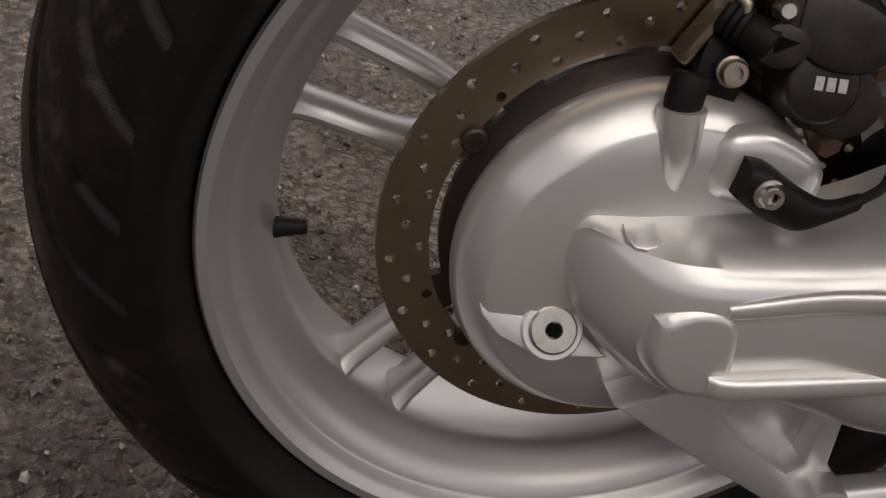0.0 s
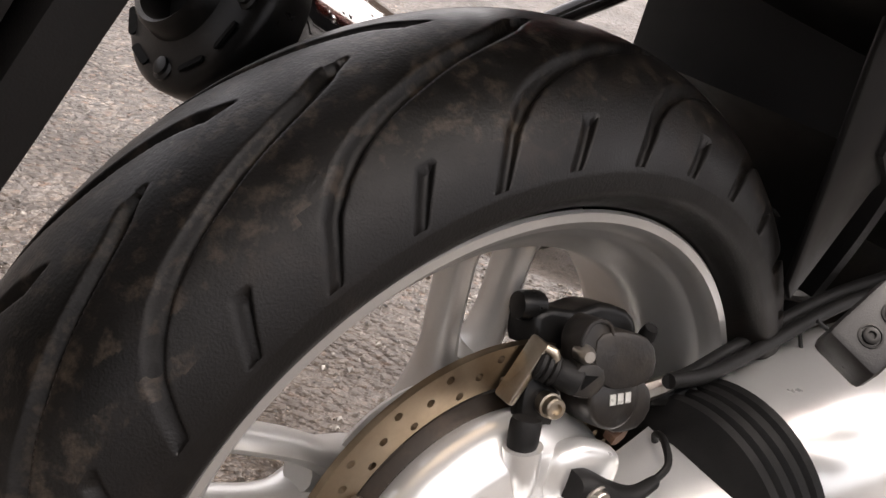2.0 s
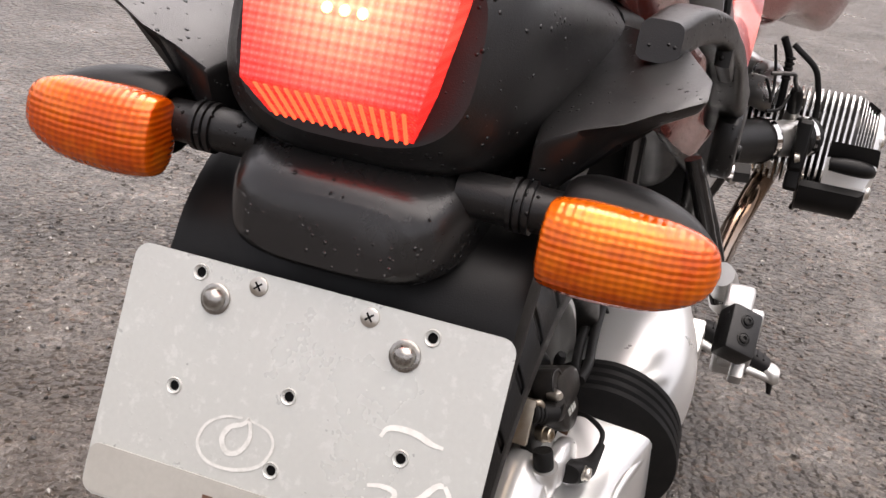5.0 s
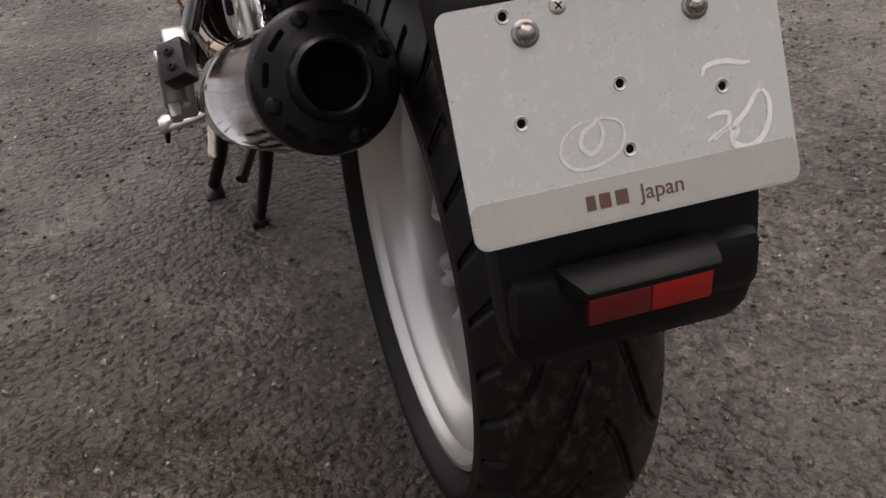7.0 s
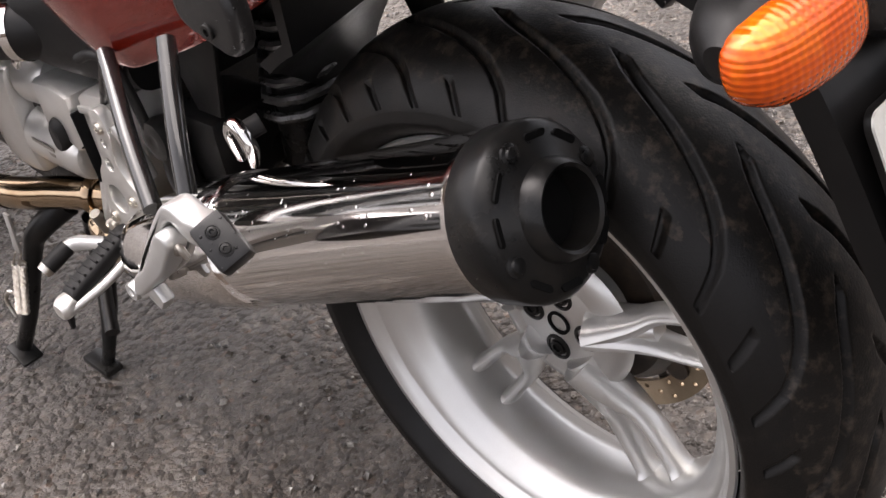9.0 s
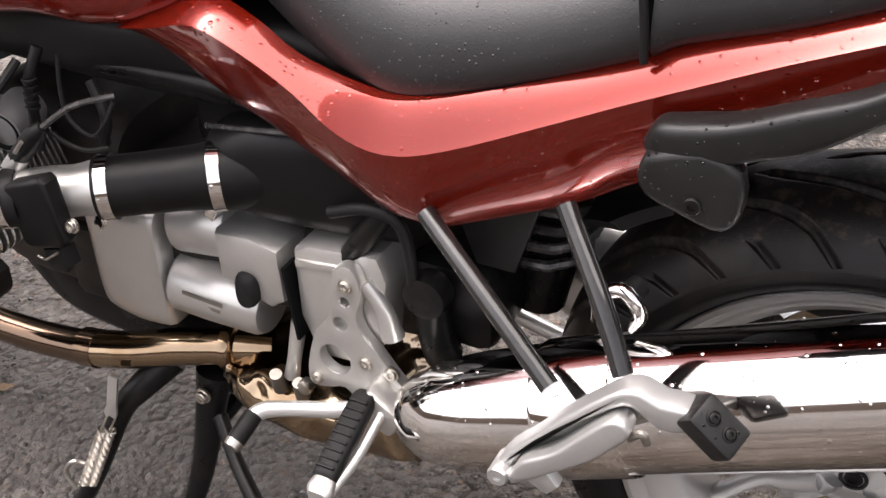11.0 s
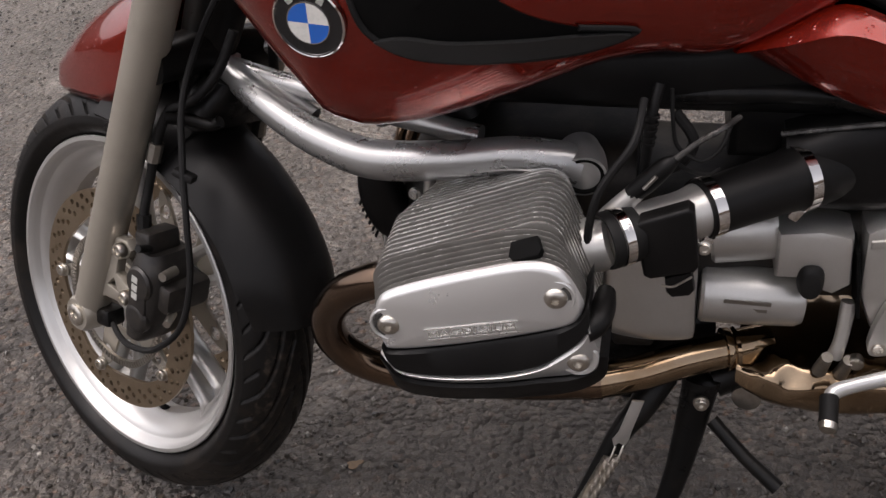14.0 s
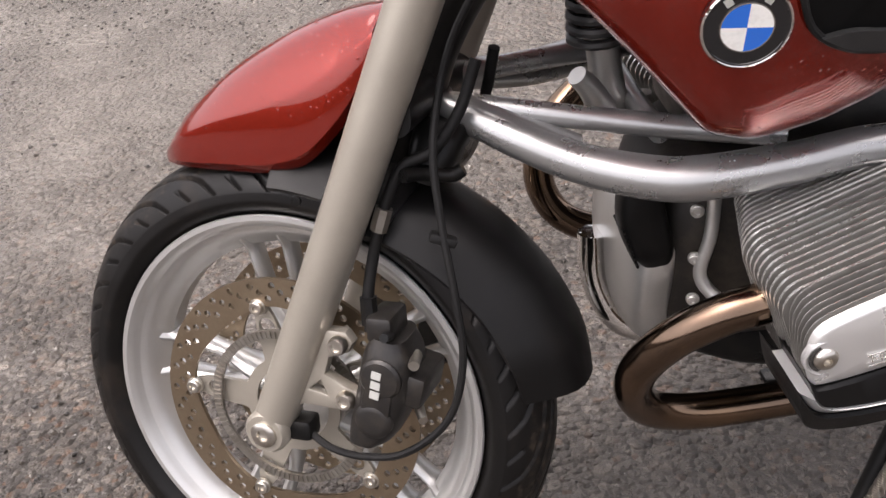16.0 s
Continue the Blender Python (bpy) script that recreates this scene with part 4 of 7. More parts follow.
# rear mudguard, plate and reflector
def sheet(profile, half, thick, bm=None):
    """A bent sheet: (x, z, half width) along its length, with turned-in flanks."""
    bm = bm or bmesh.new()
    loops = []
    for i, (x, z, h) in enumerate(profile):
        a, b = profile[max(i - 1, 0)], profile[min(i + 1, len(profile) - 1)]
        t = Vector((b[0] - a[0], 0, b[1] - a[1])).normalized()
        nrm = Vector((t.z, 0, -t.x))
        if nrm.x > 0:
            nrm = -nrm
        o = Vector((x, 0, z))
        ring = [o + V(0, -h + 0.012, 0), o + V(0, h - 0.012, 0), o + V(0, h - 0.003, 0) + nrm * 0.003, o + V(0, h, 0) + nrm * 0.014, o + V(0, h, 0) + nrm * half,
                o + V(0, h - thick, 0) + nrm * half, o + V(0, h - thick - 0.004, 0) + nrm * (thick + 0.004), o + V(0, -h + thick + 0.004, 0) + nrm * (thick + 0.004),
                o + V(0, -h + thick, 0) + nrm * half, o + V(0, -h, 0) + nrm * half, o + V(0, -h, 0) + nrm * 0.014, o + V(0, -h + 0.003, 0) + nrm * 0.003]
        loops.append(ring)
    skin(bm, loops)
    return bm


guard_profile = [q for q in catmull([(0.16, 0.79, 0.112), (0.24, 0.765, 0.114), (0.296, 0.73, 0.114), (0.322, 0.69, 0.113), (0.352, 0.62, 0.108), (0.378, 0.555, 0.102), (0.385, 0.50, 0.099), (0.384, 0.468, 0.094), (0.38, 0.455, 0.088)], 4)]
mud = part("rear_mudguard", sheet([(q[0], q[1], q[2]) for q in guard_profile], 0.022, 0.004), PLASTIC, bike, "black plastic rear mudguard with plate holder")
PU = Vector((0.057, 0, -0.14)).normalized()
PN = Vector((0.14, 0, 0.057)).normalized()
PC = Vector((0.3665, 0.0, 0.637))
PM = Matrix.Translation(PC) @ Matrix((Vector((0, 1, 0)), -PU, PN)).transposed().to_4x4()


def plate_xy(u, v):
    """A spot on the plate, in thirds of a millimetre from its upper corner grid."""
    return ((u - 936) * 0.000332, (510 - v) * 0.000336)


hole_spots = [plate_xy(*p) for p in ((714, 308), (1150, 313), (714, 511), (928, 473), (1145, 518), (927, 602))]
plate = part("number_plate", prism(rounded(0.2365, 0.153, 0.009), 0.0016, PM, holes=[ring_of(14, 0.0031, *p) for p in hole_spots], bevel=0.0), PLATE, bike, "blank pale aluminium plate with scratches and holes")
part("plate_backing", prism(rounded(0.21, 0.145, 0.012), 0.012, PM @ pose(0, 0.0, -0.0145), bevel=0.002), PLASTIC, mud)
part("plate_strip", prism([(x, y - 0.0605) for x, y in rounded(0.2345, 0.029, 0.006)], 0.0009, PM @ pose(0, 0, 0.0016)), STRIP, plate, "faded grey-brown strip along the lower edge")
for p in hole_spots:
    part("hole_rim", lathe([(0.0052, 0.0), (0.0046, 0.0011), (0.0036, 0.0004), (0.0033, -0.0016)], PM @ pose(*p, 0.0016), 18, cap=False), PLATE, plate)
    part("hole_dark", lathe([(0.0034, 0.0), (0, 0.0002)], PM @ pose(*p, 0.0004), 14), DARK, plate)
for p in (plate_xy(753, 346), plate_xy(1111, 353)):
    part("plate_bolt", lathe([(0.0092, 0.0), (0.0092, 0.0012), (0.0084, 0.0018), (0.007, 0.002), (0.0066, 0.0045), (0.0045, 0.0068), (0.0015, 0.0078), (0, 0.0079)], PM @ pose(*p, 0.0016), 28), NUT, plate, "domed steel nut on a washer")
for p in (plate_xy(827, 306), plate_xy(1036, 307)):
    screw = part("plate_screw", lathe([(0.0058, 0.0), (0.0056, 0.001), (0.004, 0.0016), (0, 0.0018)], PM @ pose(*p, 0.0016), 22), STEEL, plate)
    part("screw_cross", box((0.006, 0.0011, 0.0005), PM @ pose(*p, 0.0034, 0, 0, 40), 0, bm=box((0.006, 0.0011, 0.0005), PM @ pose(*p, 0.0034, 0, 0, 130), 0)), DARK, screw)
# brand word as plain bars, then the readable word
for k, w in enumerate((0.0078, 0.0098, 0.0108)):
    x = (-0.0395, -0.0295, -0.0175)[k]
    part("brand_bar", box((w * 0.82, 0.0098, 0.0004), PM @ pose(x + 0.003, -0.0605, 0.0028), 0), BROWN, plate)
txt = bpy.data.curves.new("word", "FONT")
txt.body = "Japan"
txt.size = 0.0155
txt.extrude = 0.0002
wob = new("word_tmp", txt)
dg = bpy.context.evaluated_depsgraph_get()
word_me = bpy.data.meshes.new_from_object(wob.evaluated_get(dg))
bpy.data.objects.remove(wob)
word_me.materials.clear()
word_me.materials.append(BROWN)
word = new("lettering", word_me)
word.parent = plate
word.matrix_local = PM @ pose(-0.0015, -0.0655, 0.0028)
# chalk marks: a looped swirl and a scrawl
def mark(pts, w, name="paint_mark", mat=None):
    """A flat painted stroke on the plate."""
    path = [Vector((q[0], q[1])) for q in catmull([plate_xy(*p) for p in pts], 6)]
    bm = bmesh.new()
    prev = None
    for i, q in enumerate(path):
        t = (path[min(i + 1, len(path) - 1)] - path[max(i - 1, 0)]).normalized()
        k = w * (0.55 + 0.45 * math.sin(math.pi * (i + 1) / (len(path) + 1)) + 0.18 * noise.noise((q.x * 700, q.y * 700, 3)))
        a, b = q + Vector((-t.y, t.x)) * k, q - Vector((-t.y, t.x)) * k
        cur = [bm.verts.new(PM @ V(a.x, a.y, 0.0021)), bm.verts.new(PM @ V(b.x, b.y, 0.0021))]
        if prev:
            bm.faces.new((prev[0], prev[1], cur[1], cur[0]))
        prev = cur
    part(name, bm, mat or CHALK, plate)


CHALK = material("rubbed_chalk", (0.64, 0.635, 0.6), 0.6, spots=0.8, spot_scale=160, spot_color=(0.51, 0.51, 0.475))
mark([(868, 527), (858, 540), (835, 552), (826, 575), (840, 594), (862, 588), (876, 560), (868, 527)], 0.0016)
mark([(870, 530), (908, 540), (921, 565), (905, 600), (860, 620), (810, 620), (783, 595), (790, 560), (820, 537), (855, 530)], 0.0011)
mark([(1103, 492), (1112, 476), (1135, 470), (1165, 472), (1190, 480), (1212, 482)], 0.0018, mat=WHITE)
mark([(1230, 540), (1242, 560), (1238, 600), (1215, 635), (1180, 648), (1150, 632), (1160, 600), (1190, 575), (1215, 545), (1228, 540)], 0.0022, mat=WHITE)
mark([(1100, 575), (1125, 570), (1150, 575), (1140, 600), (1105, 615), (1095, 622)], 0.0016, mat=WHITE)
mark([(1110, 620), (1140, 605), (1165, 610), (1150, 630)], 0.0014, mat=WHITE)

# reflector shelf: a sloping ledge wider at its root, the reflector under its lip
ledge = bmesh.new()
skin(ledge, [[(x, y0, z), (x, y1, z), (x - .006, y1, z - t), (x - .006, y0, z - t)] for x, z, y0, y1, t in ((.392, .5390, -.063, .051, .02), (.400, .5375, -.062, .0505, .018), (.4135, .5325, -.054, .0488, .012), (.4165, .5285, -.050, .048, .008), (.4160, .5240, -.050, .048, .005))])
ref = part("reflector", ledge, PLASTIC, mud, "red reflector under a black ledge")
part("reflector_half", box((0.006, 0.0455, 0.022), pose(0.4125, -0.0265, 0.5130, 0, 4, 0), 0.001), REFLECTOR_DARK, ref)
part("reflector_half", box((0.006, 0.0455, 0.022), pose(0.4125, 0.0195, 0.5130, 0, 4, 0), 0.001), REFLECTOR, ref)
part("holder_block", box((0.04, 0.19, 0.05), pose(0.376, 0, 0.508), 0.012), PLASTIC, mud)

# inner mudguard in front of the wheel, with a pointed lower end
inner = bmesh.new()
loops = []
for i in range(25):
    f = i / 24
    a = radians(126 + 28 * f)
    r = 0.350 + 0.008 * math.sin(math.pi * f)
    k = max(0.0, f - 0.3) / 0.7
    y0, y1 = -0.098 + 0.125 * k, 0.098 - 0.035 * k
    near, far = [], []
    for q in range(9):
        y = y0 + (y1 - y0) * q / 8
        dx = 0.24 * (y + 0.1) * (1 - f)
        near.append(Vector((r * math.cos(a) + 0.018 - dx, y, 0.335 + r * math.sin(a))))
        far.append(Vector(((r + 0.008) * math.cos(a) + 0.010 - dx, y, 0.335 + (r + 0.008) * math.sin(a))))
    loops.append(near + far[::-1])
top = [[q + V(0.004, 0, 0.17) for q in loops[0]], [q + V(0.002, 0, 0.08) for q in loops[0]]]
skin(inner, top + loops)
part("inner_mudguard", inner, PLASTIC, bike, "black plastic inner mudguard")
part("inner_side", prism([(-.17, .80), (-.178, .68), (-.190, .60), (-.198, .520), (-.208, .509), (-.222, .535), (-.250, .59), (-.30, .64), (-.36, .66), (-.36, .80)], 0.006, side(0.094), bevel=0.002), PLASTIC, bike)
part("inner_side", prism([(-.29, .76), (-.305, .60), (-.33, .52), (-.37, .52), (-.40, .60), (-.40, .76)], 0.006, side(-0.099), bevel=0.002), PLASTIC, bike)
under = loft([(-0.50, 0, 0.66, 0.12, 0.09), (-0.38, 0, 0.655, 0.125, 0.085), (-0.25, 0, 0.715, 0.125, 0.055), (-0.05, 0, 0.80, 0.12, 0.035), (0.12, 0, 0.835, 0.11, 0.03)], (0, 1, 0), (0, 0, 1), p=4, n=36)
part("under_seat_tray", under, PLASTIC, bike, "black plastic tray under the seat")


# ---- seat, side panels, tank ----
LOWER = [(-.708, .722), (-.66, .700), (-.60, .672), (-.545, .652), (-.483, .622), (-.43, .594), (-.387, .588), (-.349, .598), (-.262, .633), (-.211, .661), (-.1, .72), (0, .775), (.12, .835)]
MIDDLE = [(-.704, .727), (-.656, .738), (-.604, .751), (-.553, .737), (-.503, .712), (-.460, .680), (-.416, .668), (-.360, .681), (-.266, .722), (-.181, .760), (-.1, .796), (0, .836), (.12, .881)]
UPPER = [(-.700, .730), (-.66, .742), (-.612, .757), (-.565, .742), (-.523, .718), (-.468, .702), (-.425, .697), (-.361, .712), (-.265, .746), (-.181, .783), (-.1, .815), (0, .85), (.12, .895)]
for s in (-1, 1):
    # the vehicle leans on its stand: the right flank sits higher and farther back
    sx, sy, sz = (0.0, 0.0, 0.0) if s < 0 else (.030, .015, .045)
    lo, mi, hi = (catmull(q, 4) for q in (LOWER, MIDDLE, UPPER))
    loops = []
    n = len(lo)
    for i in range(n):
        k = i / (n - 1)
        w = 0.168 + 0.02 * math.sin(math.pi * min(1, k * 1.4)) - 0.05 * max(0, k - 0.55)
        l, m, h = lo[i], mi[i], (hi[i][0] + .008, hi[i][1] + .0095)
        low = [(l[0] + (m[0] - l[0]) * k, w + d, l[1] + (m[1] - l[1]) * k) for k, d in ((.05, -.0265), (.25, -.019), (.5, -.011), (.75, -.005), (.93, -.0015))]
        top = [(m[0] + (h[0] - m[0]) * k, w + d, m[1] + (h[1] - m[1]) * k) for k, d in ((.06, -.0016), (.3, -.0068), (.6, -.0140), (.9, -.0220), (1, -.026))]
        ring = [(l[0], w - .055, l[1] + .006), (l[0], w - .030, l[1])] + low + [(m[0], w, m[1])] + top + [(h[0], w - .038, h[1] + .001), (h[0], w - .058, h[1] - .02), (l[0], w - .065, l[1] + .03)]
        loops.append([(x + sx, s * (y - sy), z + sz) for x, y, z in ring])
    bm = bmesh.new()
    skin(bm, loops)
    part("side_panel", bm, RED, bike, "glossy red side panel beaded with rain", smooth=27)

seat_rows = [(-.66, .785, .07, .88), (-.60, .765, .105, .865), (-.52, .728, .135, .835), (-.46, .706, .147, .815), (-.41, .70, .15, .805), (-.33, .725, .150, .815), (-.25, .757, .149, .84), (-.212, .773, .148, .862)]
pill_rows = [(-.206, .775, .148, .866), (-.18, .79, .148, .885), (-.10, .815, .146, .90), (0.0, .853, .135, .92), (.1, .89, .118, .93), (.2, .91, .095, .94), (.26, .92, .06, .94)]


def seat_mesh(rows):
    bm = bmesh.new()
    loops = []
    for x, zb, w, zt in catmull(rows, 5):
        h = zt - zb
        half = [(w * 0.55, -0.006), (w * 0.93, 0.0), (w, 0.1 * h), (w * 1.005, 0.3 * h), (w * 0.985, 0.55 * h), (w * 0.9, 0.8 * h), (w * 0.72, 0.94 * h), (w * 0.35, h)]
        loops.append([(x, y, zb + z) for y, z in half] + [(x, -y, zb + z) for y, z in reversed(half)])
    skin(bm, loops)
    return bm


seat = part("seat", seat_mesh(seat_rows), SEAT, bike, "black ribbed vinyl seat beaded with rain", smooth=60)
part("passenger_seat", seat_mesh(pill_rows), SEAT, seat, smooth=60)
for s in (-1, 1):
    part("seat_seam", tube([(-.209, s * .150, .775), (-.210, s * .151, .80), (-.215, s * .147, .835), (-.222, s * .12, .86)], 0.0035, n=8), RUBBER, seat)

# fuel tank
T_X = [-1.245, -1.22, -1.18, -1.14, -1.10, -1.06, -1.0, -.95, -.90, -.83, -.78, -.735, -.70, -.62, -.55]
T_ZB = [.852, .833, .792, .745, .694, .682, .689, .702, .716, .736, .738, .727, .727, .757, .80]
T_W = [.212, .232, .262, .281, .291, .294, .291, .283, .270, .248, .228, .208, .192, .165, .145]


def tank_at(x, h):
    """Half width of the tank at x, h metres over its lower edge."""
    w = float(np.interp(x, T_X, T_W))
    return w * float(np.interp(h, [0, .012, .03, .06, .10, .14, .19, .25, .29, .32, .335], [.845, .895, .93, .965, .99, 1.0, .985, .90, .76, .5, 0.0]))


def tank_mesh():
    bm = bmesh.new()
    loops = []
    hs = [0, .006, .012, .02, .03, .045, .06, .08, .10, .12, .14, .165, .19, .22, .25, .27, .29, .305, .32, .328]
    xs = [float(v) for v in np.interp(np.linspace(0, 1, 61), np.linspace(0, 1, len(T_X)), T_X)]
    for x in xs:
        zb = float(np.interp(x, T_X, T_ZB))
        half = [(tank_at(x, 0) - 0.05, zb + 0.012), (tank_at(x, 0) - 0.02, zb + 0.002)] + [(tank_at(x, h), zb + h) for h in hs]
        loops.append([(x, -y, z) for y, z in half] + [(x, y, z) for y, z in reversed(half)])
    skin(bm, loops)
    for _ in range(2):
        bmesh.ops.smooth_vert(bm, verts=bm.verts, factor=0.35, use_axis_x=True, use_axis_y=True, use_axis_z=True)
    return bm


tank = part("fuel_tank", tank_mesh(), RED, bike, "deep red metallic fuel tank with a round badge", smooth=60)


def tank_patch(outline, lift, thick, bm=None):
    """A skin that follows the left flank of the tank inside an outline in x and z."""
    own = prism(outline, 0.001, Matrix.Identity(4))
    bmesh.ops.triangulate(own, faces=own.faces)
    bmesh.ops.subdivide_edges(own, edges=own.edges, cuts=3, use_grid_fill=False)
    for v in own.verts:
        x, z, up = v.co.x, v.co.y, v.co.z > 0.0005
        zb = float(np.interp(x, T_X, T_ZB))
        v.co = (x, -(tank_at(x, z - zb) + lift + (thick if up else 0)), z)
    return joined(bm, own)


SCOOP = [(-1.055, .865), (-1.049, .835), (-1.037, .803), (-1.008, .781), (-.967, .769), (-.90, .761), (-.847, .760), (-.806, .770), (-.80, .776), (-.85, .787), (-.90, .81), (-.94, .845), (-.96, .875), (-1.0, .885), (-1.04, .88)]
for s in (1,):
    part("side_scoop", tank_patch([(q[0], q[1]) for q in catmull(SCOOP + SCOOP[:1], 3)[:-1]], -0.001, 0.003), INLAY, tank, "black plastic inlay in the tank side")
    LIP = [(-1.03, .795), (-1.0, .779), (-.95, .768), (-.88, .762), (-.83, .764), (-.803, .773), (-.84, .779), (-.90, .783), (-.965, .789), (-1.0, .797)]
    part("scoop_lip", tank_patch([(q[0], q[1]) for q in catmull(LIP + LIP[:1], 3)[:-1]], 0.002, 0.008), GREY, tank, "grey lip of the side inlay")
    edge = []
    for q in catmull(SCOOP[:10], 3):
        edge.append((q[0], -(tank_at(q[0], q[1] - float(np.interp(q[0], T_X, T_ZB))) + 0.003), q[1]))
    part("scoop_edge", tube(edge, 0.0032, n=8, steps=1), RUBBER, tank)
# the same plain inlay on the far flank
own = tank_patch([(q[0], q[1]) for q in catmull(SCOOP + SCOOP[:1], 3)[:-1]], -0.001, 0.003)
own.transform(Matrix.Diagonal((1, -1, 1, 1)))
part("side_scoop", own, INLAY, tank)

rx, rz = -1.090, 0.812
ry = -(tank_at(rx, rz - float(np.interp(rx, T_X, T_ZB))))
ROUND = axis((rx, ry - 0.001, rz), (-0.14, -1.0, -0.10)) 
badge = part("round_badge", lathe([(0.0355, -0.004), (0.0355, 0.0015), (0.034, 0.0028), (0.0325, 0.0028), (0.032, 0.0022), (0.0, 0.0022)], ROUND, 56), GLOSSBLACK, tank, "round badge in blue, white and black")
part("badge_rim", lathe([(0.0358, -0.001), (0.0358, 0.0022), (0.0345, 0.0032), (0.0338, 0.0028), (0.0338, -0.001)], ROUND, 56, closed=True), CHROME, badge)
part("badge_ring", lathe([(0.0213, 0.002), (0.0213, 0.0031), (0.0203, 0.0031), (0.0203, 0.002)], ROUND, 48, closed=True), CHROME, badge)
for k in range(4):
    sector = [(0, 0)] + [(0.0203 * math.cos(a), 0.0203 * math.sin(a)) for a in (radians(90 * k - 4 + 90 * i / 12) for i in range(13))]
    part("badge_quarter", prism(sector, 0.0011, ROUND @ pose(0, 0, 0.0019)), BLUE if k % 2 else WHITE, badge)
for k, a in enumerate((125, 90, 55)):
    m = ROUND @ pose(0.0272 * math.cos(radians(a)), 0.0272 * math.sin(radians(a)), 0.0026, 0, 0, a - 90)
    part("badge_bar", box((0.0062, 0.0068, 0.0006), m, 0), PLATE, badge)

spine = loft([(-1.075, 0, .73, .05, .03), (-1.02, 0, .69, .12, .045), (-.9, 0, .69, .15, .045), (-.75, 0, .685, .145, .05), (-.6, 0, .68, .125, .06), (-.48, 0, .66, .11, .07)], (0, 1, 0), (0, 0, 1), p=4, n=32)
part("frame_cover", spine, PLASTIC, bike, "black covers and frame under the tank")
part("airbox_front", loft([(-.70, 0, .600, .085, .045), (-.68, 0, .612, .095, .055), (-.60, 0, .615, .10, .06), (-.52, 0, .615, .10, .06)], (0, 1, 0), (0, 0, 1), p=4, n=28), PLASTIC, bike)
for s in (-1, 1):
    part("frame_tube", tube([(-.98, s * .13, .675), (-.80, s * .135, .668), (-.62, s * .13, .665), (-.52, s * .13, .64)], 0.011, n=12), BLACKMETAL, bike)
    part("subframe_tube", tube([(-.50, s * .135, .50), (-.455, s * .14, .565), (-.42, s * .140, .60), (-.30, s * .118, .66), (-.1, s * .10, .755), (.1, s * .09, .815)], 0.0125, n=12), BLACKMETAL, bike)

# grab rails and their brackets
for s in (-1, 1):
    rail = loft([(-.192, s * .167, .712, .010, .016), (-.180, s * .171, .722, .016, .022), (-.160, s * .173, .731, .018, .019), (-.125, s * .174, .744, .017, .015), (-.087, s * .174, .759, .016, .016), (-.052, s * .173, .778, .015, .012), (-.022, s * .171, .798, .014, .009), (.02, s * .168, .813, .014, .009), (.06, s * .163, .829, .014, .010), (.12, s * .153, .838, .014, .012), (.18, s * .145, .836, .013, .012)],
                (0, 1, 0), (-0.35, 0, 1), p=4.2, n=32)
    lean = Matrix.Identity(4) if s < 0 else Matrix.Translation((.030, 0, .020))
    rail.transform(lean)
    grab = part("grab_rail", rail, WETPLASTIC, bike, "grey-black grab rail bracket beaded with rain")
    FOOT = [(-.192, .722), (-.197, .705), (-.189, .688), (-.166, .679), (-.138, .670), (-.124, .674), (-.117, .690), (-.120, .722), (-.150, .735)]
    foot_m = side(-.170) if s < 0 else lean @ Matrix.Diagonal((1, -1, 1, 1)) @ side(-.170)
    part("rail_foot", prism(ringed(FOOT, 2), .022, foot_m, bevel=.007, segs=3), WETPLASTIC, grab)
    part("rail_flange", prism([(-.056, .768), (-.024, .794), (.039, .818), (.041, .800), (-.02, .779)], .012, side(-.168) if s < 0 else lean @ Matrix.Diagonal((1, -1, 1, 1)) @ side(-.168), bevel=.003), WETPLASTIC, grab)
    web = bmesh.new()
    top = [(.10, .10, .845), (.19, .160, .853), (.262, .184, .851), (.292, .186, .846), (.297, .168, .838), (.294, .145, .828), (.296, .124, .815), (.300, .100, .806), (.2, .085, .82)]
    ring_a = [web.verts.new((x, s * y, z)) for x, y, z in top]
    ring_b = [web.verts.new((x - .012, s * (y - .005), z - .011 - .040 * max(0.0, (.150 - y) / .055))) for x, y, z in top]
    web.faces.new(ring_a)
    web.faces.new(ring_b[::-1])
    for k in range(len(top)):
        web.faces.new((ring_a[k], ring_a[(k + 1) % len(top)], ring_b[(k + 1) % len(top)], ring_b[k]))
    bmesh.ops.bevel(web, geom=list(web.edges), offset=.0035, segments=2, affect="EDGES", profile=.5, clamp_overlap=True)
    part("rail_web", web, WETPLASTIC, grab)
    bolt(grab, lean @ V(-.152, s * .191, .690), (0, s, 0), 0.007, 0.004, BLACKMETAL)

# passenger rests on two struts each side; the left one stands farther out, clear of the silencer
ARM = [(-.283, .426), (-.276, .445), (-.265, .464), (-.245, .487), (-.217, .521), (-.191, .549), (-.172, .567), (-.156, .571), (-.140, .565), (-.120, .566), (-.119, .545), (-.141, .541), (-.156, .551), (-.168, .553), (-.190, .534), (-.222, .503), (-.250, .469), (-.266, .440), (-.274, .424)]
WEB = [(-.262, .450), (-.245, .474), (-.220, .503), (-.190, .534), (-.168, .552), (-.156, .549), (-.158, .536), (-.170, .520), (-.190, .496), (-.222, .470), (-.250, .452)]
PEG = [(-.257, .452), (-.247, .472), (-.219, .494), (-.192, .527), (-.174, .546), (-.162, .545), (-.159, .534), (-.170, .519), (-.188, .497), (-.219, .471), (-.247, .450)]
TOE = [(-.262, .450), (-.240, .462), (-.224, .466), (-.214, .454), (-.224, .441), (-.240, .449), (-.256, .440)]
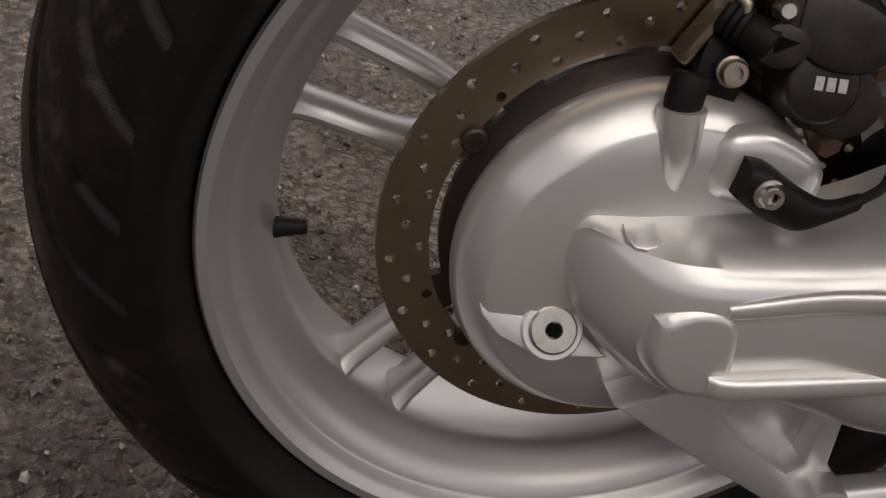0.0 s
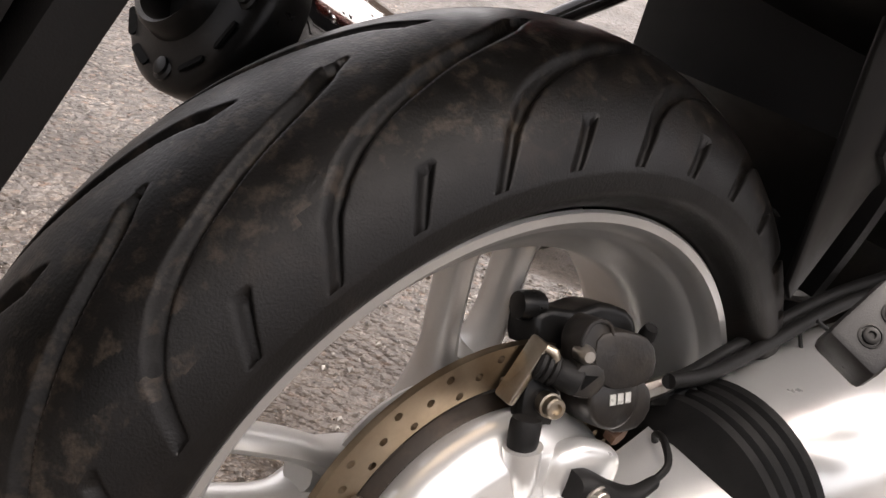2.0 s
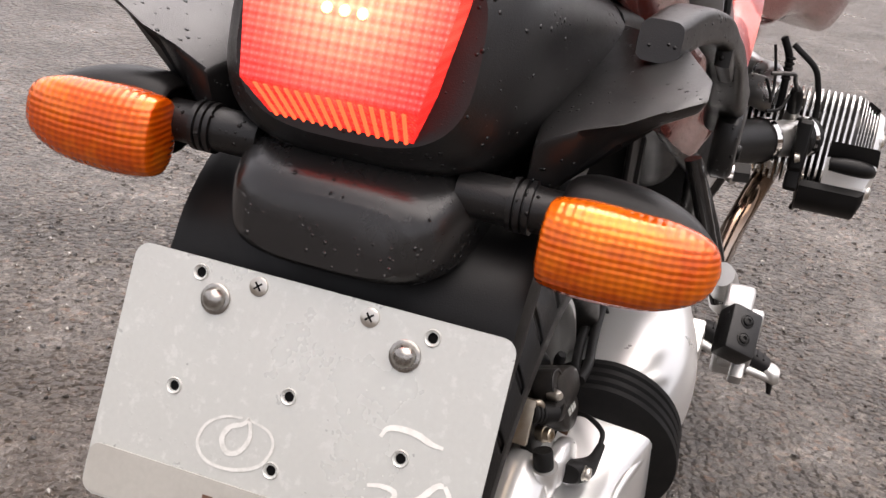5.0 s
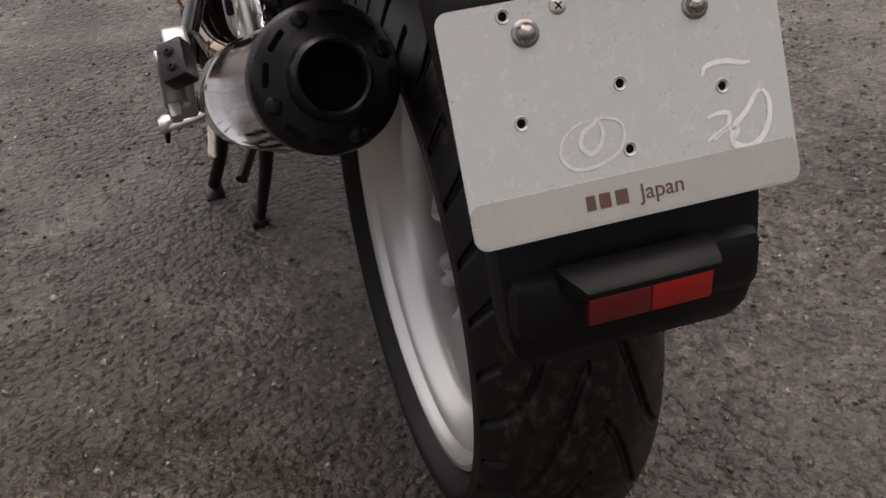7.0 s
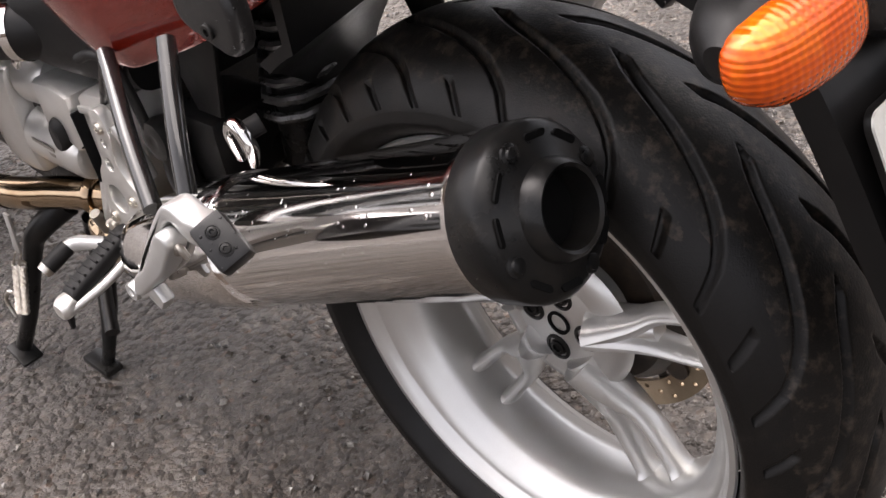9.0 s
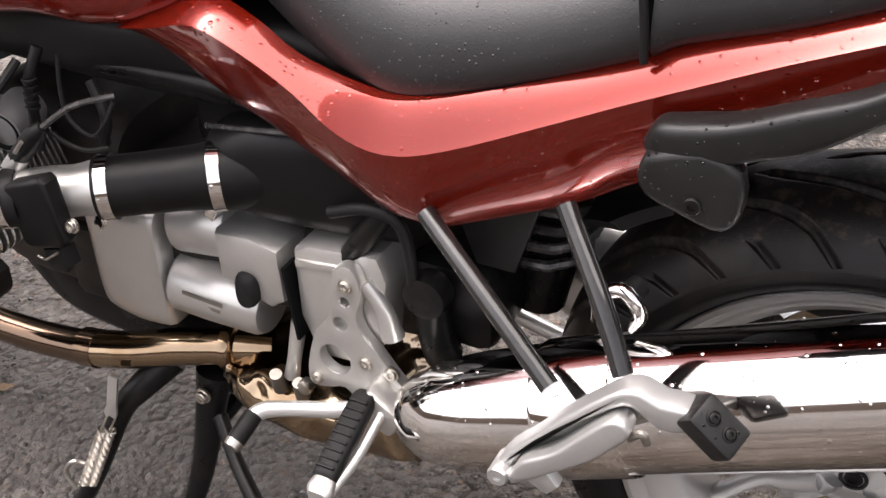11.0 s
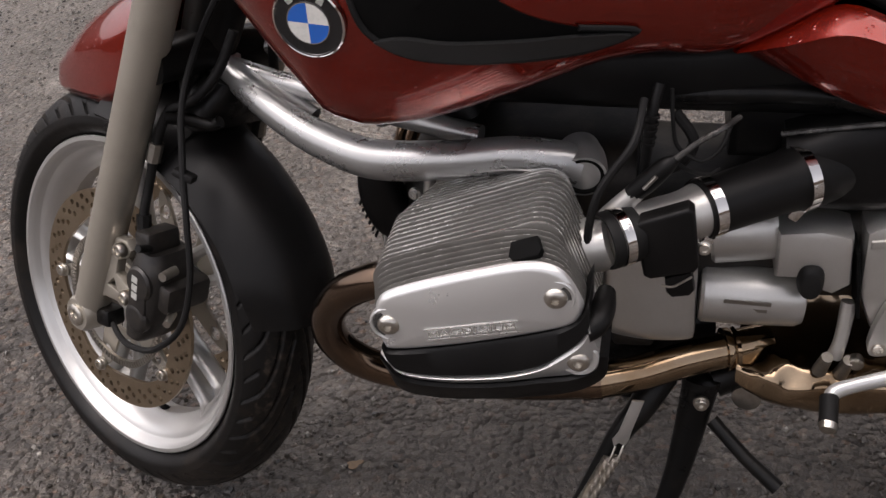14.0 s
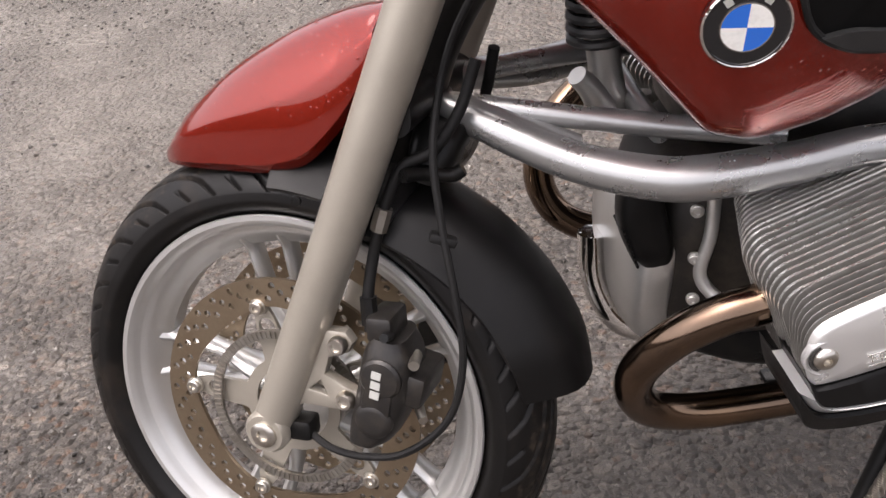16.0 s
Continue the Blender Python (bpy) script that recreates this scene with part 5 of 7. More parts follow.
for s in (-1, 1):
    dx, dz, pull = (0.0, 0.0, 0.0) if s < 0 else (.060, .025, .034)

    def rest_side(outline, y0, y1, bevel, segs=2, steps=0):
        """A plate of that side outline between two distances from the middle of the vehicle."""
        pts = [(x + dx, z + dz) for x, z in (ringed(outline, steps) if steps else outline)]
        m = side(-(y0 - pull)) if s < 0 else Matrix.Diagonal((1, -1, 1, 1)) @ side(-(y0 - pull))
        return prism(pts, y1 - y0, m, bevel=bevel, segs=segs)

    rest = part("passenger_rest", rest_side(ARM, .246, .272, .0050, 3, 2), SATIN, bike, "silver cast passenger foot rest on black struts")
    part("rest_web", rest_side(WEB, .250, .258, .001, 1, 2), SATIN, rest)
    peg = part("folded_peg", rest_side(PEG, .262, .284, .0055, 3, 3), SATIN, rest)
    part("peg_toe", rest_side(TOE, .266, .280, .003, 2), SATIN, rest)
    part("hinge_pin", lathe([(0, -.016), (.0085, -.015), (.0095, -.012), (.0095, .012), (.0085, .0145), (.004, .0145), (.0035, .012), (0, .012)], axis((-.268 + dx, s * (.268 - pull), .445 + dz), (0, s, 0)), 20), SATIN, rest)
    part("spring_clip", tube([(-.160 + dx, s * (.275 - pull), .528 + dz), (-.150 + dx, s * (.277 - pull), .538 + dz), (-.146 + dx, s * (.275 - pull), .528 + dz)], .0035, n=8), GREYSTEEL, rest)
    # the rubber block leans back and outwards, its two bolts facing the rider behind
    along = Vector((.013, 0, -.011)).normalized()
    out = (Vector((.50, -.42, .62)) - along * Vector((.50, -.42, .62)).dot(along)).normalized()
    across = out.cross(along)
    face = Matrix.Translation((-.0945, -.2695, .5615)) @ Matrix((along, across, out)).transposed().to_4x4()
    flip = Matrix.Identity(4) if s < 0 else Matrix.Translation((dx + .008, -pull, dz)) @ Matrix.Diagonal((1, -1, 1, 1))
    own = box((.044, .030, .026), face @ pose(0, 0, -.013), .004, segs=2)
    own.transform(flip)
    bmesh.ops.recalc_face_normals(own, faces=own.faces)
    block = part("peg_block", own, WETPLASTIC, rest, "black rubber block with two bolts")
    for u in (-.0085, .0085):
        own = lathe([(.0062, -.003), (.0062, .0006), (.0052, .0009), (.0048, -.0006), (.0042, -.0004), (.0042, .0016), (.0034, .0022), (.002, .0022), (.0016, .0008), (0, .0008)], face @ pose(u, 0, .0002), 18)
        own.transform(flip)
        bmesh.ops.recalc_face_normals(own, faces=own.faces)
        part("block_bolt", own, BLACKMETAL, block)
    front_strut = [(-.385, -.172, .612), (-.299, -.218, .567), (-.236, -.248, .529)] if s < 0 else [(-.262, .150, .648), (-.265, .178, .590), (-.262, .205, .520)]
    rear_strut = [(-.256, -.174, .654), (-.207, -.217, .600), (-.179, -.241, .557)] if s < 0 else [(-.207, .150, .672), (-.212, .178, .600), (-.212, .206, .528)]
    for line in (front_strut, rear_strut):
        part("strut", tube(line, .0088, n=16), GLOSSTUBE, rest)
    if s > 0:
        part("strut_bolt", tube([(-.222, .168, .660), (-.226, .192, .662)], .0075, n=16), CHROME, rest)
        part("strut_nut", tube([(-.226, .190, .662), (-.228, .205, .663)], .011, n=6), BLACKMETAL, rest)
        part("rest_stem", tube([(-.150, .204, .583), (-.190, .206, .560), (-.235, .208, .530), (-.270, .208, .505)], [.012, .015, .016, .014], n=14), SATIN, rest)

# ---- silencer, left ----
MA, MB = Vector((-.40, -.193, .388)), Vector((.138, -.156, .602))
md = (MB - MA).normalized()
mm = axis(MA, md)
L = (MB - MA).length
prof = [(0.0, -0.005), (0.020, -0.004), (0.034, 0.004), (0.045, 0.022), (0.052, 0.05), (0.056, 0.09), (0.059, 0.14), (0.0598, 0.17), (0.0605, L - 0.036), (0.0615, L - 0.034), (0.0615, L - 0.022)]
silencer = part("silencer", lathe(prof, mm, 72), CHROME, bike, "chromed round silencer speckled with rain")
cap = lathe([(0.0610, -0.024), (0.0625, -0.022), (0.0632, -0.002), (0.0632, 0.004), (0.0622, 0.0075), (0.0595, 0.0105), (0.054, 0.014), (0.044, 0.0165), (0.036, 0.020), (0.033, 0.031), (0.030, 0.034), (0.0275, 0.032), (0.026, 0.0), (0.0, 0.0)], axis(MB - md * 0.006, md), 64)
capob = part("end_cap", cap, BLACKMETAL, silencer, "matt black end cap with slots")
part("outlet_hollow", lathe([(0.0255, 0.004), (0.0, 0.0045)], axis(MB, md), 32), DARK, capob)
capm = axis(MB - md * 0.006, md)
for a in (60, 150, 240, 330):
    for da in (-16, 16):
        t = radians(a + da)
        m = capm @ pose(0.052 * math.cos(t), 0.052 * math.sin(t), 0.0148, 0, 0, a + da + 90) @ pose(0, 0, 0, -20, 0, 0)
        part("cap_slot", prism(rounded(0.020, 0.0055, 0.0026), 0.0016, m), DARK, capob)
for a in (15, 105, 195, 285):
    t = radians(a)
    part("cap_screw", lathe([(0.0085, -0.002), (0.0085, 0.0), (0.006, 0.001), (0.0055, 0.003), (0.003, 0.0038), (0, 0.0038)], capm @ pose(0.050 * math.cos(t), 0.050 * math.sin(t), 0.0148), 18), BLACKMETAL, capob)
band = lathe([(0.059, 0.160), (0.0622, 0.160), (0.0630, 0.163), (0.0632, 0.229), (0.0624, 0.232), (0.0595, 0.232)], mm, 64, closed=True)
strap = part("clamp_band", band, CHROME, silencer, "polished steel clamp band")
part("band_hook", tube([(-.232, -.150, .530), (-.226, -.158, .562), (-.207, -.162, .576), (-.192, -.162, .558), (-.198, -.16, .538)], [.006, .007, .007, .007, .005], n=12), CHROME, strap)
part("hook_rubber", tube([(-.207, -.156, .566), (-.200, -.140, .570)], [.010, .010], n=14), RUBBER, strap)

# exhaust headers, both sides
for s in (-1, 1):
    pts = [(-1.035, .262, .512), (-1.075, .256, .500), (-1.118, .243, .470), (-1.146, .226, .425), (-1.149, .212, .38), (-1.125, .198, .338), (-1.075, .188, .313), (-1.0, .182, .302), (-.92, .178, .299), (-.845, .170, .300)]
    head = part("exhaust_header", tube([(x, s * y, z) for x, y, z in pts], 0.0205, n=20, steps=6), HEADER, bike, "bronze heat-tinted exhaust header pipe")
    part("header_flange", lathe([(0.02, -0.008), (0.034, -0.006), (0.034, 0.002), (0.026, 0.006), (0.02, 0.007)], axis((-1.03, s * .262, .513), (-1, 0, -.2)), 28), CAST, head)
    part("pipe_collar", tube([(-.858, s * .170, .300), (-.835, s * .168, .302)], 0.0235, n=20), RUST if s > 0 else HEADER, head)
    part("mid_pipe", tube([(-.84, s * .169, .302), (-.79, s * .155, .307), (-.74, s * .135, .314), (-.68, s * .11, .316), (-.64, s * .09, .314)], 0.0225, n=20), GOLD, head, "straw-coloured polished pipe")
    part("pipe_ring", lathe([(0.022, -0.009), (0.027, -0.007), (0.027, 0.0), (0.024, 0.004), (0.027, 0.008), (0.022, 0.010)], axis((-.685, s * .112, .316), (1, s * -.3, 0)), 24), GOLD, head)
col = loft([(-.665, -.02, .295, .12, .024), (-.62, -.035, .29, .125, .037), (-.55, -.05, .288, .115, .04), (-.49, -.08, .295, .085, .038), (-.44, -.12, .315, .055, .036), (-.395, -.155, .35, .04, .036)], (0.1, 1, 0), (0, 0, 1), p=3.4, n=64, steps=12)
for v in col.verts:
    q = v.co
    v.co = q + V(0, -1, .6) * .007 * noise.noise(q * 26) + V(.3, -.6, 1) * .004 * noise.noise(q * 60 + V(3, 1, 0))
collector = part("collector_box", col, GOLD, bike, "crumpled straw-tinted exhaust collector box", smooth=60)
for p in ((-.585, -.155, .325), (-.56, -.15, .318)):
    part("clamp_bolt", tube([p, (p[0] + .005, p[1] - .012, p[2] + .03)], [.009, .007], n=10), GREYSTEEL, collector)

# ---- engine and gearbox ----
blk = loft([(-1.09, 0, .44, .07, .07), (-1.06, 0, .44, .10, .11), (-.98, 0, .45, .125, .13), (-.85, 0, .45, .125, .13), (-.80, 0, .45, .12, .125)], (0, 1, 0), (0, 0, 1), p=4, n=36)
engine = part("engine_block", blk, GRIME_SHADE, bike, "grimy cast aluminium boxer engine, coloured darker for the shade under the tank")
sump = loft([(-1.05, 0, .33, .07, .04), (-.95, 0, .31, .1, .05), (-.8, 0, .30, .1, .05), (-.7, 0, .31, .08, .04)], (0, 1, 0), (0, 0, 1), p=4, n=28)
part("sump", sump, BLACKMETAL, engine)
# main casing coloured near-black for the shade under the tank
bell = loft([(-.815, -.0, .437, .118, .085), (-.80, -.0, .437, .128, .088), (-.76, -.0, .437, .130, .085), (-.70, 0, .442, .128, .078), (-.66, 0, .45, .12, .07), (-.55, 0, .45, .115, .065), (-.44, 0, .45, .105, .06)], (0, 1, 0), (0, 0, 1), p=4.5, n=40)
gearbox = part("gearbox", bell, GRIME_SHADE, bike, "dull silver gearbox, its main casing coloured near-black for shade")
part("bell_cover", loft([(-.835, -.125, .437, .012, .078), (-.825, -.130, .437, .020, .083), (-.78, -.134, .432, .022, .082), (-.735, -.134, .430, .022, .076), (-.728, -.13, .430, .018, .07)], (0, 1, 0), (0, 0, 1), p=4.5, n=32, steps=3), CAST, gearbox)
XAXIS = Matrix(((0, 0, 1), (0, 1, 0), (-1, 0, 0))).to_4x4()
part("upper_cover", lathe([(0, -.002), (.034, 0), (.038, .004), (.0375, .040), (.0365, .068), (.033, .074), (0, .075)], Matrix.Translation((-.716, -.112, .487)) @ Matrix.Rotation(radians(-6), 4, "Y") @ XAXIS, 44), CAST, gearbox)
part("starter_cover", lathe([(0, -.002), (.034, 0), (.0375, .004), (.037, .05), (.034, .108), (.030, .116), (.022, .118), (0, .1185)], Matrix.Translation((-.724, -.122, .411)) @ Matrix.Rotation(radians(3), 4, "Y") @ XAXIS, 44), CAST, gearbox)
for k in range(2):
    part("casting_mark", box((.052 - .008 * k, .0012, .0045), pose(-.672, -.1585 + .0008 * k, .420 - .010 * k, 0, 3, 0), 0), GREYSTEEL, gearbox)
part("side_block", prism([(-.645, .512), (-.600, .516), (-.566, .508), (-.563, .446), (-.582, .432), (-.598, .438), (-.612, .452), (-.645, .452)], .062, side(-.094), bevel=.009), CAST, gearbox)
part("ear_hole", lathe([(0.0075, -0.002), (0.0075, 0.0006), (0, 0.0006)], axis((-.577, -.1525, .446), (0, -1, 0)), 18), DARK, gearbox)
part("rubber_plug", loft([(-.607, -.150, .455, .015, .018), (-.607, -.160, .453, .014, .02), (-.607, -.166, .450, .010, .016)], (1, 0, 0), (0, 0, 1), p=2.6, n=20, steps=3), RUBBER, gearbox)
part("rear_casing", prism([(-.553, .510), (-.535, .520), (-.455, .528), (-.445, .500), (-.455, .42), (-.48, .385), (-.535, .382), (-.553, .43)], .056, side(-.092), bevel=.008), CAST, gearbox)
part("casing_rib", prism([(-.548, .502), (-.470, .512), (-.470, .503), (-.548, .493)], .006, side(-.146), bevel=.002), CAST, gearbox)
part("casing_gap", box((.004, .07, .088), pose(-.556, -.122, .447, 0, -6, 0), 0.001), DARK, gearbox)
part("front_grime", box((.06, .05, .10), pose(-.855, -.115, .40), 0.012), GRIME_SHADE, gearbox)
part("casing_foot", box((.05, .03, .03), pose(-.80, -.12, .345), 0.006), GRIME_SHADE, gearbox)

# foot rest plate, left (and the same on the right)
FP = [(-.495, .513), (-.486, .520), (-.474, .519), (-.467, .505), (-.466, .488), (-.473, .461), (-.466, .440), (-.452, .425), (-.435, .402), (-.417, .380), (-.420, .366), (-.434, .358), (-.461, .366), (-.478, .354), (-.494, .366), (-.512, .360), (-.531, .357), (-.538, .368), (-.533, .40), (-.522, .432), (-.505, .455)]
for s in (-1, 1):
    fpm = side(-.150) if s < 0 else Matrix.Diagonal((1, -1, 1, 1)) @ side(-.150)
    plate_ob = part("foot_rest_plate", prism([(q[0], q[1]) for q in catmull(FP + FP[:1], 3)[:-1]], 0.014, fpm, holes=[ring_of(28, .0185, -.503, .400), ring_of(16, .0085, -.492, .449), ring_of(12, .006, -.485, .478)], bevel=0.003), CAST, bike, "silver forked foot rest plate")
    for p in ((-.482, .498), (-.466, .408), (-.527, .368), (-.437, .404)):
        bolt(plate_ob, (p[0], s * .164, p[1]), (0, s, 0), 0.0065, 0.004)
    part("plate_web", tube([(-.467, s * .152, .50), (-.448, s * .15, .47), (-.44, s * .15, .44)], [.008, .009, .012], n=12), CAST, plate_ob)
    part("peg_clevis", box((.05, .035, .034), pose(-.438, s * .178, .374, 0, 35, 0), 0.006), CAST, plate_ob)
    peg = loft([(-.452, s * .190, .389, .011, .009), (-.452, s * .20, .386, .0135, .011), (-.451, s * .24, .372, .0135, .011), (-.450, s * .274, .359, .013, .0105), (-.450, s * .280, .357, .011, .008)], (1, 0, 0), (0, 0.2, 1), p=3, n=24, steps=4)
    part("peg_rubber", peg, RUBBER, plate_ob, "black ribbed rubber foot peg")
    for k in range(9):
        f = k / 8
        part("rubber_rib", box((.020, .003, .004), Matrix.Translation((-.4515 + .001 * f, s * (.204 + .068 * f), .3955 - .0255 * f)) @ pose(0, 0, 0, -s * 21, 0, 0), .001), RUBBER, plate_ob)
    part("peg_tip", loft([(-.449, s * .276, .354, .012, .010), (-.448, s * .288, .351, .014, .011), (-.447, s * .295, .350, .010, .008)], (1, 0, 0), (0, 0, 1), p=3, n=20, steps=3), CAST, plate_ob)
    part("peg_bar", tube([(-.434, s * .19, .377), (-.436, s * .24, .358), (-.441, s * .285, .348)], .006, n=12), CAST, plate_ob)
    part("peg_feeler", tube([(-.447, s * .285, .345), (-.445, s * .288, .325)], [.005, .003], n=8), BLACKMETAL, plate_ob)
lever = part("gear_lever", tube([(-.455, -.172, .358), (-.50, -.185, .350), (-.545, -.196, .343), (-.572, -.204, .337), (-.580, -.214, .333)], [.0075, .008, .0075, .008, .0075], n=14, flat=1.2, up=(0, 1, 0)), SILVER, bike, "silver gear lever with a rubber toe peg")
part("toe_rubber", tube([(-.580, -.212, .334), (-.583, -.243, .322)], .0105, n=16), RUBBER, lever)
part("toe_end", tube([(-.583, -.243, .322), (-.584, -.250, .319)], [.0105, .009], n=16), STEEL, lever)
part("shift_link", tube([(-.56, -.14, .415), (-.565, -.15, .37), (-.57, -.152, .345)], [.009, .008, .009], n=12), CAST, lever)
part("link_ball", lathe([(0.0, -.009), (.008, -.006), (.009, 0), (.008, .006), (0, .009)], axis((-.547, -.16, .345), (0, -1, 0)), 16), STEEL, lever)
part("rod_end", lathe([(.0, -.014), (.022, -.012), (.024, 0), (.022, .012), (.012, .014), (.006, .012), (0, .012)], axis((-.408, -.133, .492), (0, -1, 0)), 24), BLACKMETAL, bike)
part("shock_lower", tube([(-.408, -.125, .475), (-.406, -.125, .44), (-.40, -.12, .41)], [.016, .018, .02], n=14), BLACKMETAL, bike)
part("swing_arm_pivot", box((.10, .10, .10), pose(-.40, -.06, .46), 0.02), BLACKMETAL, bike)
part("clutch_hose", tube([(-.50, -.15, .57), (-.46, -.152, .585), (-.43, -.15, .58), (-.42, -.146, .55), (-.42, -.14, .50)], .006, n=10), RUBBER, bike)
part("rear_shock", tube([(-.35, 0.0, .42), (-.33, 0.0, .52), (-.32, 0, .64)], .032, n=16), BLACKMETAL, bike)
spring_pts = [(-.34 + .03 * (k / 60) + .04 * math.cos(k * 0.628), .04 * math.sin(k * 0.628), .47 + .0022 * k) for k in range(61)]
part("shock_spring", tube(spring_pts, .006, n=8, steps=1), GREYMETAL, bike)

# intake: airbox, snorkel, throttle body
for s in (-1, 1):
    ab = loft([(-.645, s * .10, .580, .045, .040), (-.62, s * .105, .582, .05, .046), (-.58, s * .10, .584, .052, .056), (-.50, s * .09, .586, .05, .062), (-.44, s * .085, .582, .045, .056)], (0, 1, 0), (0, 0, 1), p=3.6, n=32)
    airbox = part("airbox", ab, PLASTIC, bike, "black plastic air box")
    A, B = Vector((-.628, s * .142, .576)), Vector((-.733, s * .206, .570))
    dv = (B - A).normalized()
    part("intake_hose", tube([A - dv * .05, A, A + dv * .03, B - dv * .02, B], [.036, .036, .0325, .031, .032], n=28), PLASTIC, airbox, "thick black intake hose")
    for o, r in ((A + dv * .004, .0375), (B - dv * .010, .0335)):
        part("hose_clamp", lathe([(r - .002, -.006), (r, -.006), (r, .006), (r - .002, .006)], axis(o, dv), 40, closed=True), CHROME, airbox, "bright worm-drive hose clamp")
        part("clamp_screw", box((.012, .008, .016), Matrix.Translation(o + Vector((.0, s * .02, -r * .85))) @ pose(0, 0, 0, 0, 30, 0), 0.002), CHROME, airbox)
    tb = part("throttle_body", tube([B, B + dv * .02, B + dv * .045, B + dv * .075, B + dv * .10], [.029, .026, .027, .026, .027], n=28), CAST, bike, "silver throttle body with a black cover")
    C = B + dv * .042
    cover_m = side(-.246) if s < 0 else Matrix.Diagonal((1, -1, 1, 1)) @ side(-.246)
    cover = part("throttle_cover", prism([(-.797, .586), (-.790, .592), (-.744, .609), (-.738, .604), (-.731, .540), (-.736, .533), (-.779, .523), (-.786, .527)], .022, cover_m, bevel=.0045, segs=3), PLASTIC, tb)
    part("cover_foot", prism([(-.765, .524), (-.738, .533), (-.734, .510), (-.739, .503), (-.757, .500), (-.763, .506)], .020, cover_m, bevel=.004), PLASTIC, tb)
    part("cover_clip", tube([(-.768, s * .270, .519), (-.757, s * .271, .5185), (-.748, s * .271, .524), (-.738, s * .270, .531)], .0013, n=6), STEEL, cover)
    part("flange_clamp", lathe([(.026, -.005), (.031, -.005), (.031, .005), (.026, .005)], axis(B + dv * .092, dv), 36, closed=True), CHROME, tb)
    for o in (.081, .104):
        part("intake_boot", lathe([(.026, -.006), (.0295, -.006), (.0302, -.003), (.0302, .003), (.0295, .006), (.026, .006)], axis(B + dv * o, dv), 36, closed=True), RUBBER, tb, "black rubber intake boot")
    bolt(tb, C + Vector((-.022, s * .03, -.005)), (0, s, 0.2), 0.006, 0.004)
    bolt(tb, C + Vector((.042, s * .028, -.012)), (0, s, 0.2), 0.006, 0.004)
    part("injector", tube([(-.824, s * .234, .575), (-.808, s * .235, .594), (-.795, s * .235, .608)], [.0120, .0110, .0100], n=16), CAST, tb)
    plug = part("injector_plug", tube([(-.800, s * .235, .604), (-.784, s * .235, .620), (-.768, s * .234, .637), (-.758, s * .233, .645)], [.0100, .0108, .0096, .005], n=14), PLASTIC, tb)
    part("plug_clip", tube([(-.788, s * .247, .618), (-.776, s * .246, .632)], .0022, n=8), GREYSTEEL, plug)
    fuel = part("fuel_pipe", tube([(-.790, s * .216, .606), (-.787, s * .215, .640), (-.783, s * .213, .680), (-.776, s * .200, .710)], .0056, n=12), PLASTIC, tb)
    for k in range(5):
        part("pipe_rib", lathe([(.0054, -.0016), (.0072, -.0012), (.0072, .0012), (.0054, .0016)], axis((-.7855 + .001 * k, s * .2145, .652 + .0075 * k), (.08, 0, 1)), 16, closed=True), RUBBER, fuel)
    part("wire", tube([(-.758, s * .233, .645), (-.738, s * .228, .660), (-.716, s * .224, .673), (-.698, s * .195, .672)], .0030, n=8), GREYMETAL, tb)
    part("wire", tube([(-.764, s * .190, .700), (-.762, s * .198, .668), (-.756, s * .202, .641), (-.732, s * .202, .626), (-.714, s * .200, .640), (-.705, s * .19, .662)], .0022, n=8), RUBBER, tb)
    part("wire", tube([(-.756, s * .225, .635), (-.745, s * .222, .626), (-.728, s * .215, .618), (-.715, s * .20, .616)], .0024, n=8), RUBBER, tb)
    part("spark_lead", tube([(-.790, s * .215, .700), (-.798, s * .250, .672), (-.821, s * .262, .640), (-.833, s * .267, .618), (-.841, s * .270, .582), (-.843, s * .272, .547), (-.852, s * .274, .507), (-.868, s * .276, .463), (-.895, s * .270, .430)], .0044, n=9), RUBBER, bike)
part("vent_hose", tube([(-.76, -.16, .66), (-.74, -.17, .63), (-.755, -.165, .60), (-.77, -.15, .585)], .006, n=9), RUBBER, bike)
part("rear_wire", tube([(-.65, -.13, .62), (-.60, -.14, .632), (-.52, -.145, .645)], .003, n=7), GREYMETAL, bike)

# cylinders: cast fins, flanks coloured dark for shade in the gaps, edges left bright
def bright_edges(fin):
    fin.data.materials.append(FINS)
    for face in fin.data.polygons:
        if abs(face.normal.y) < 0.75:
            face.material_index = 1


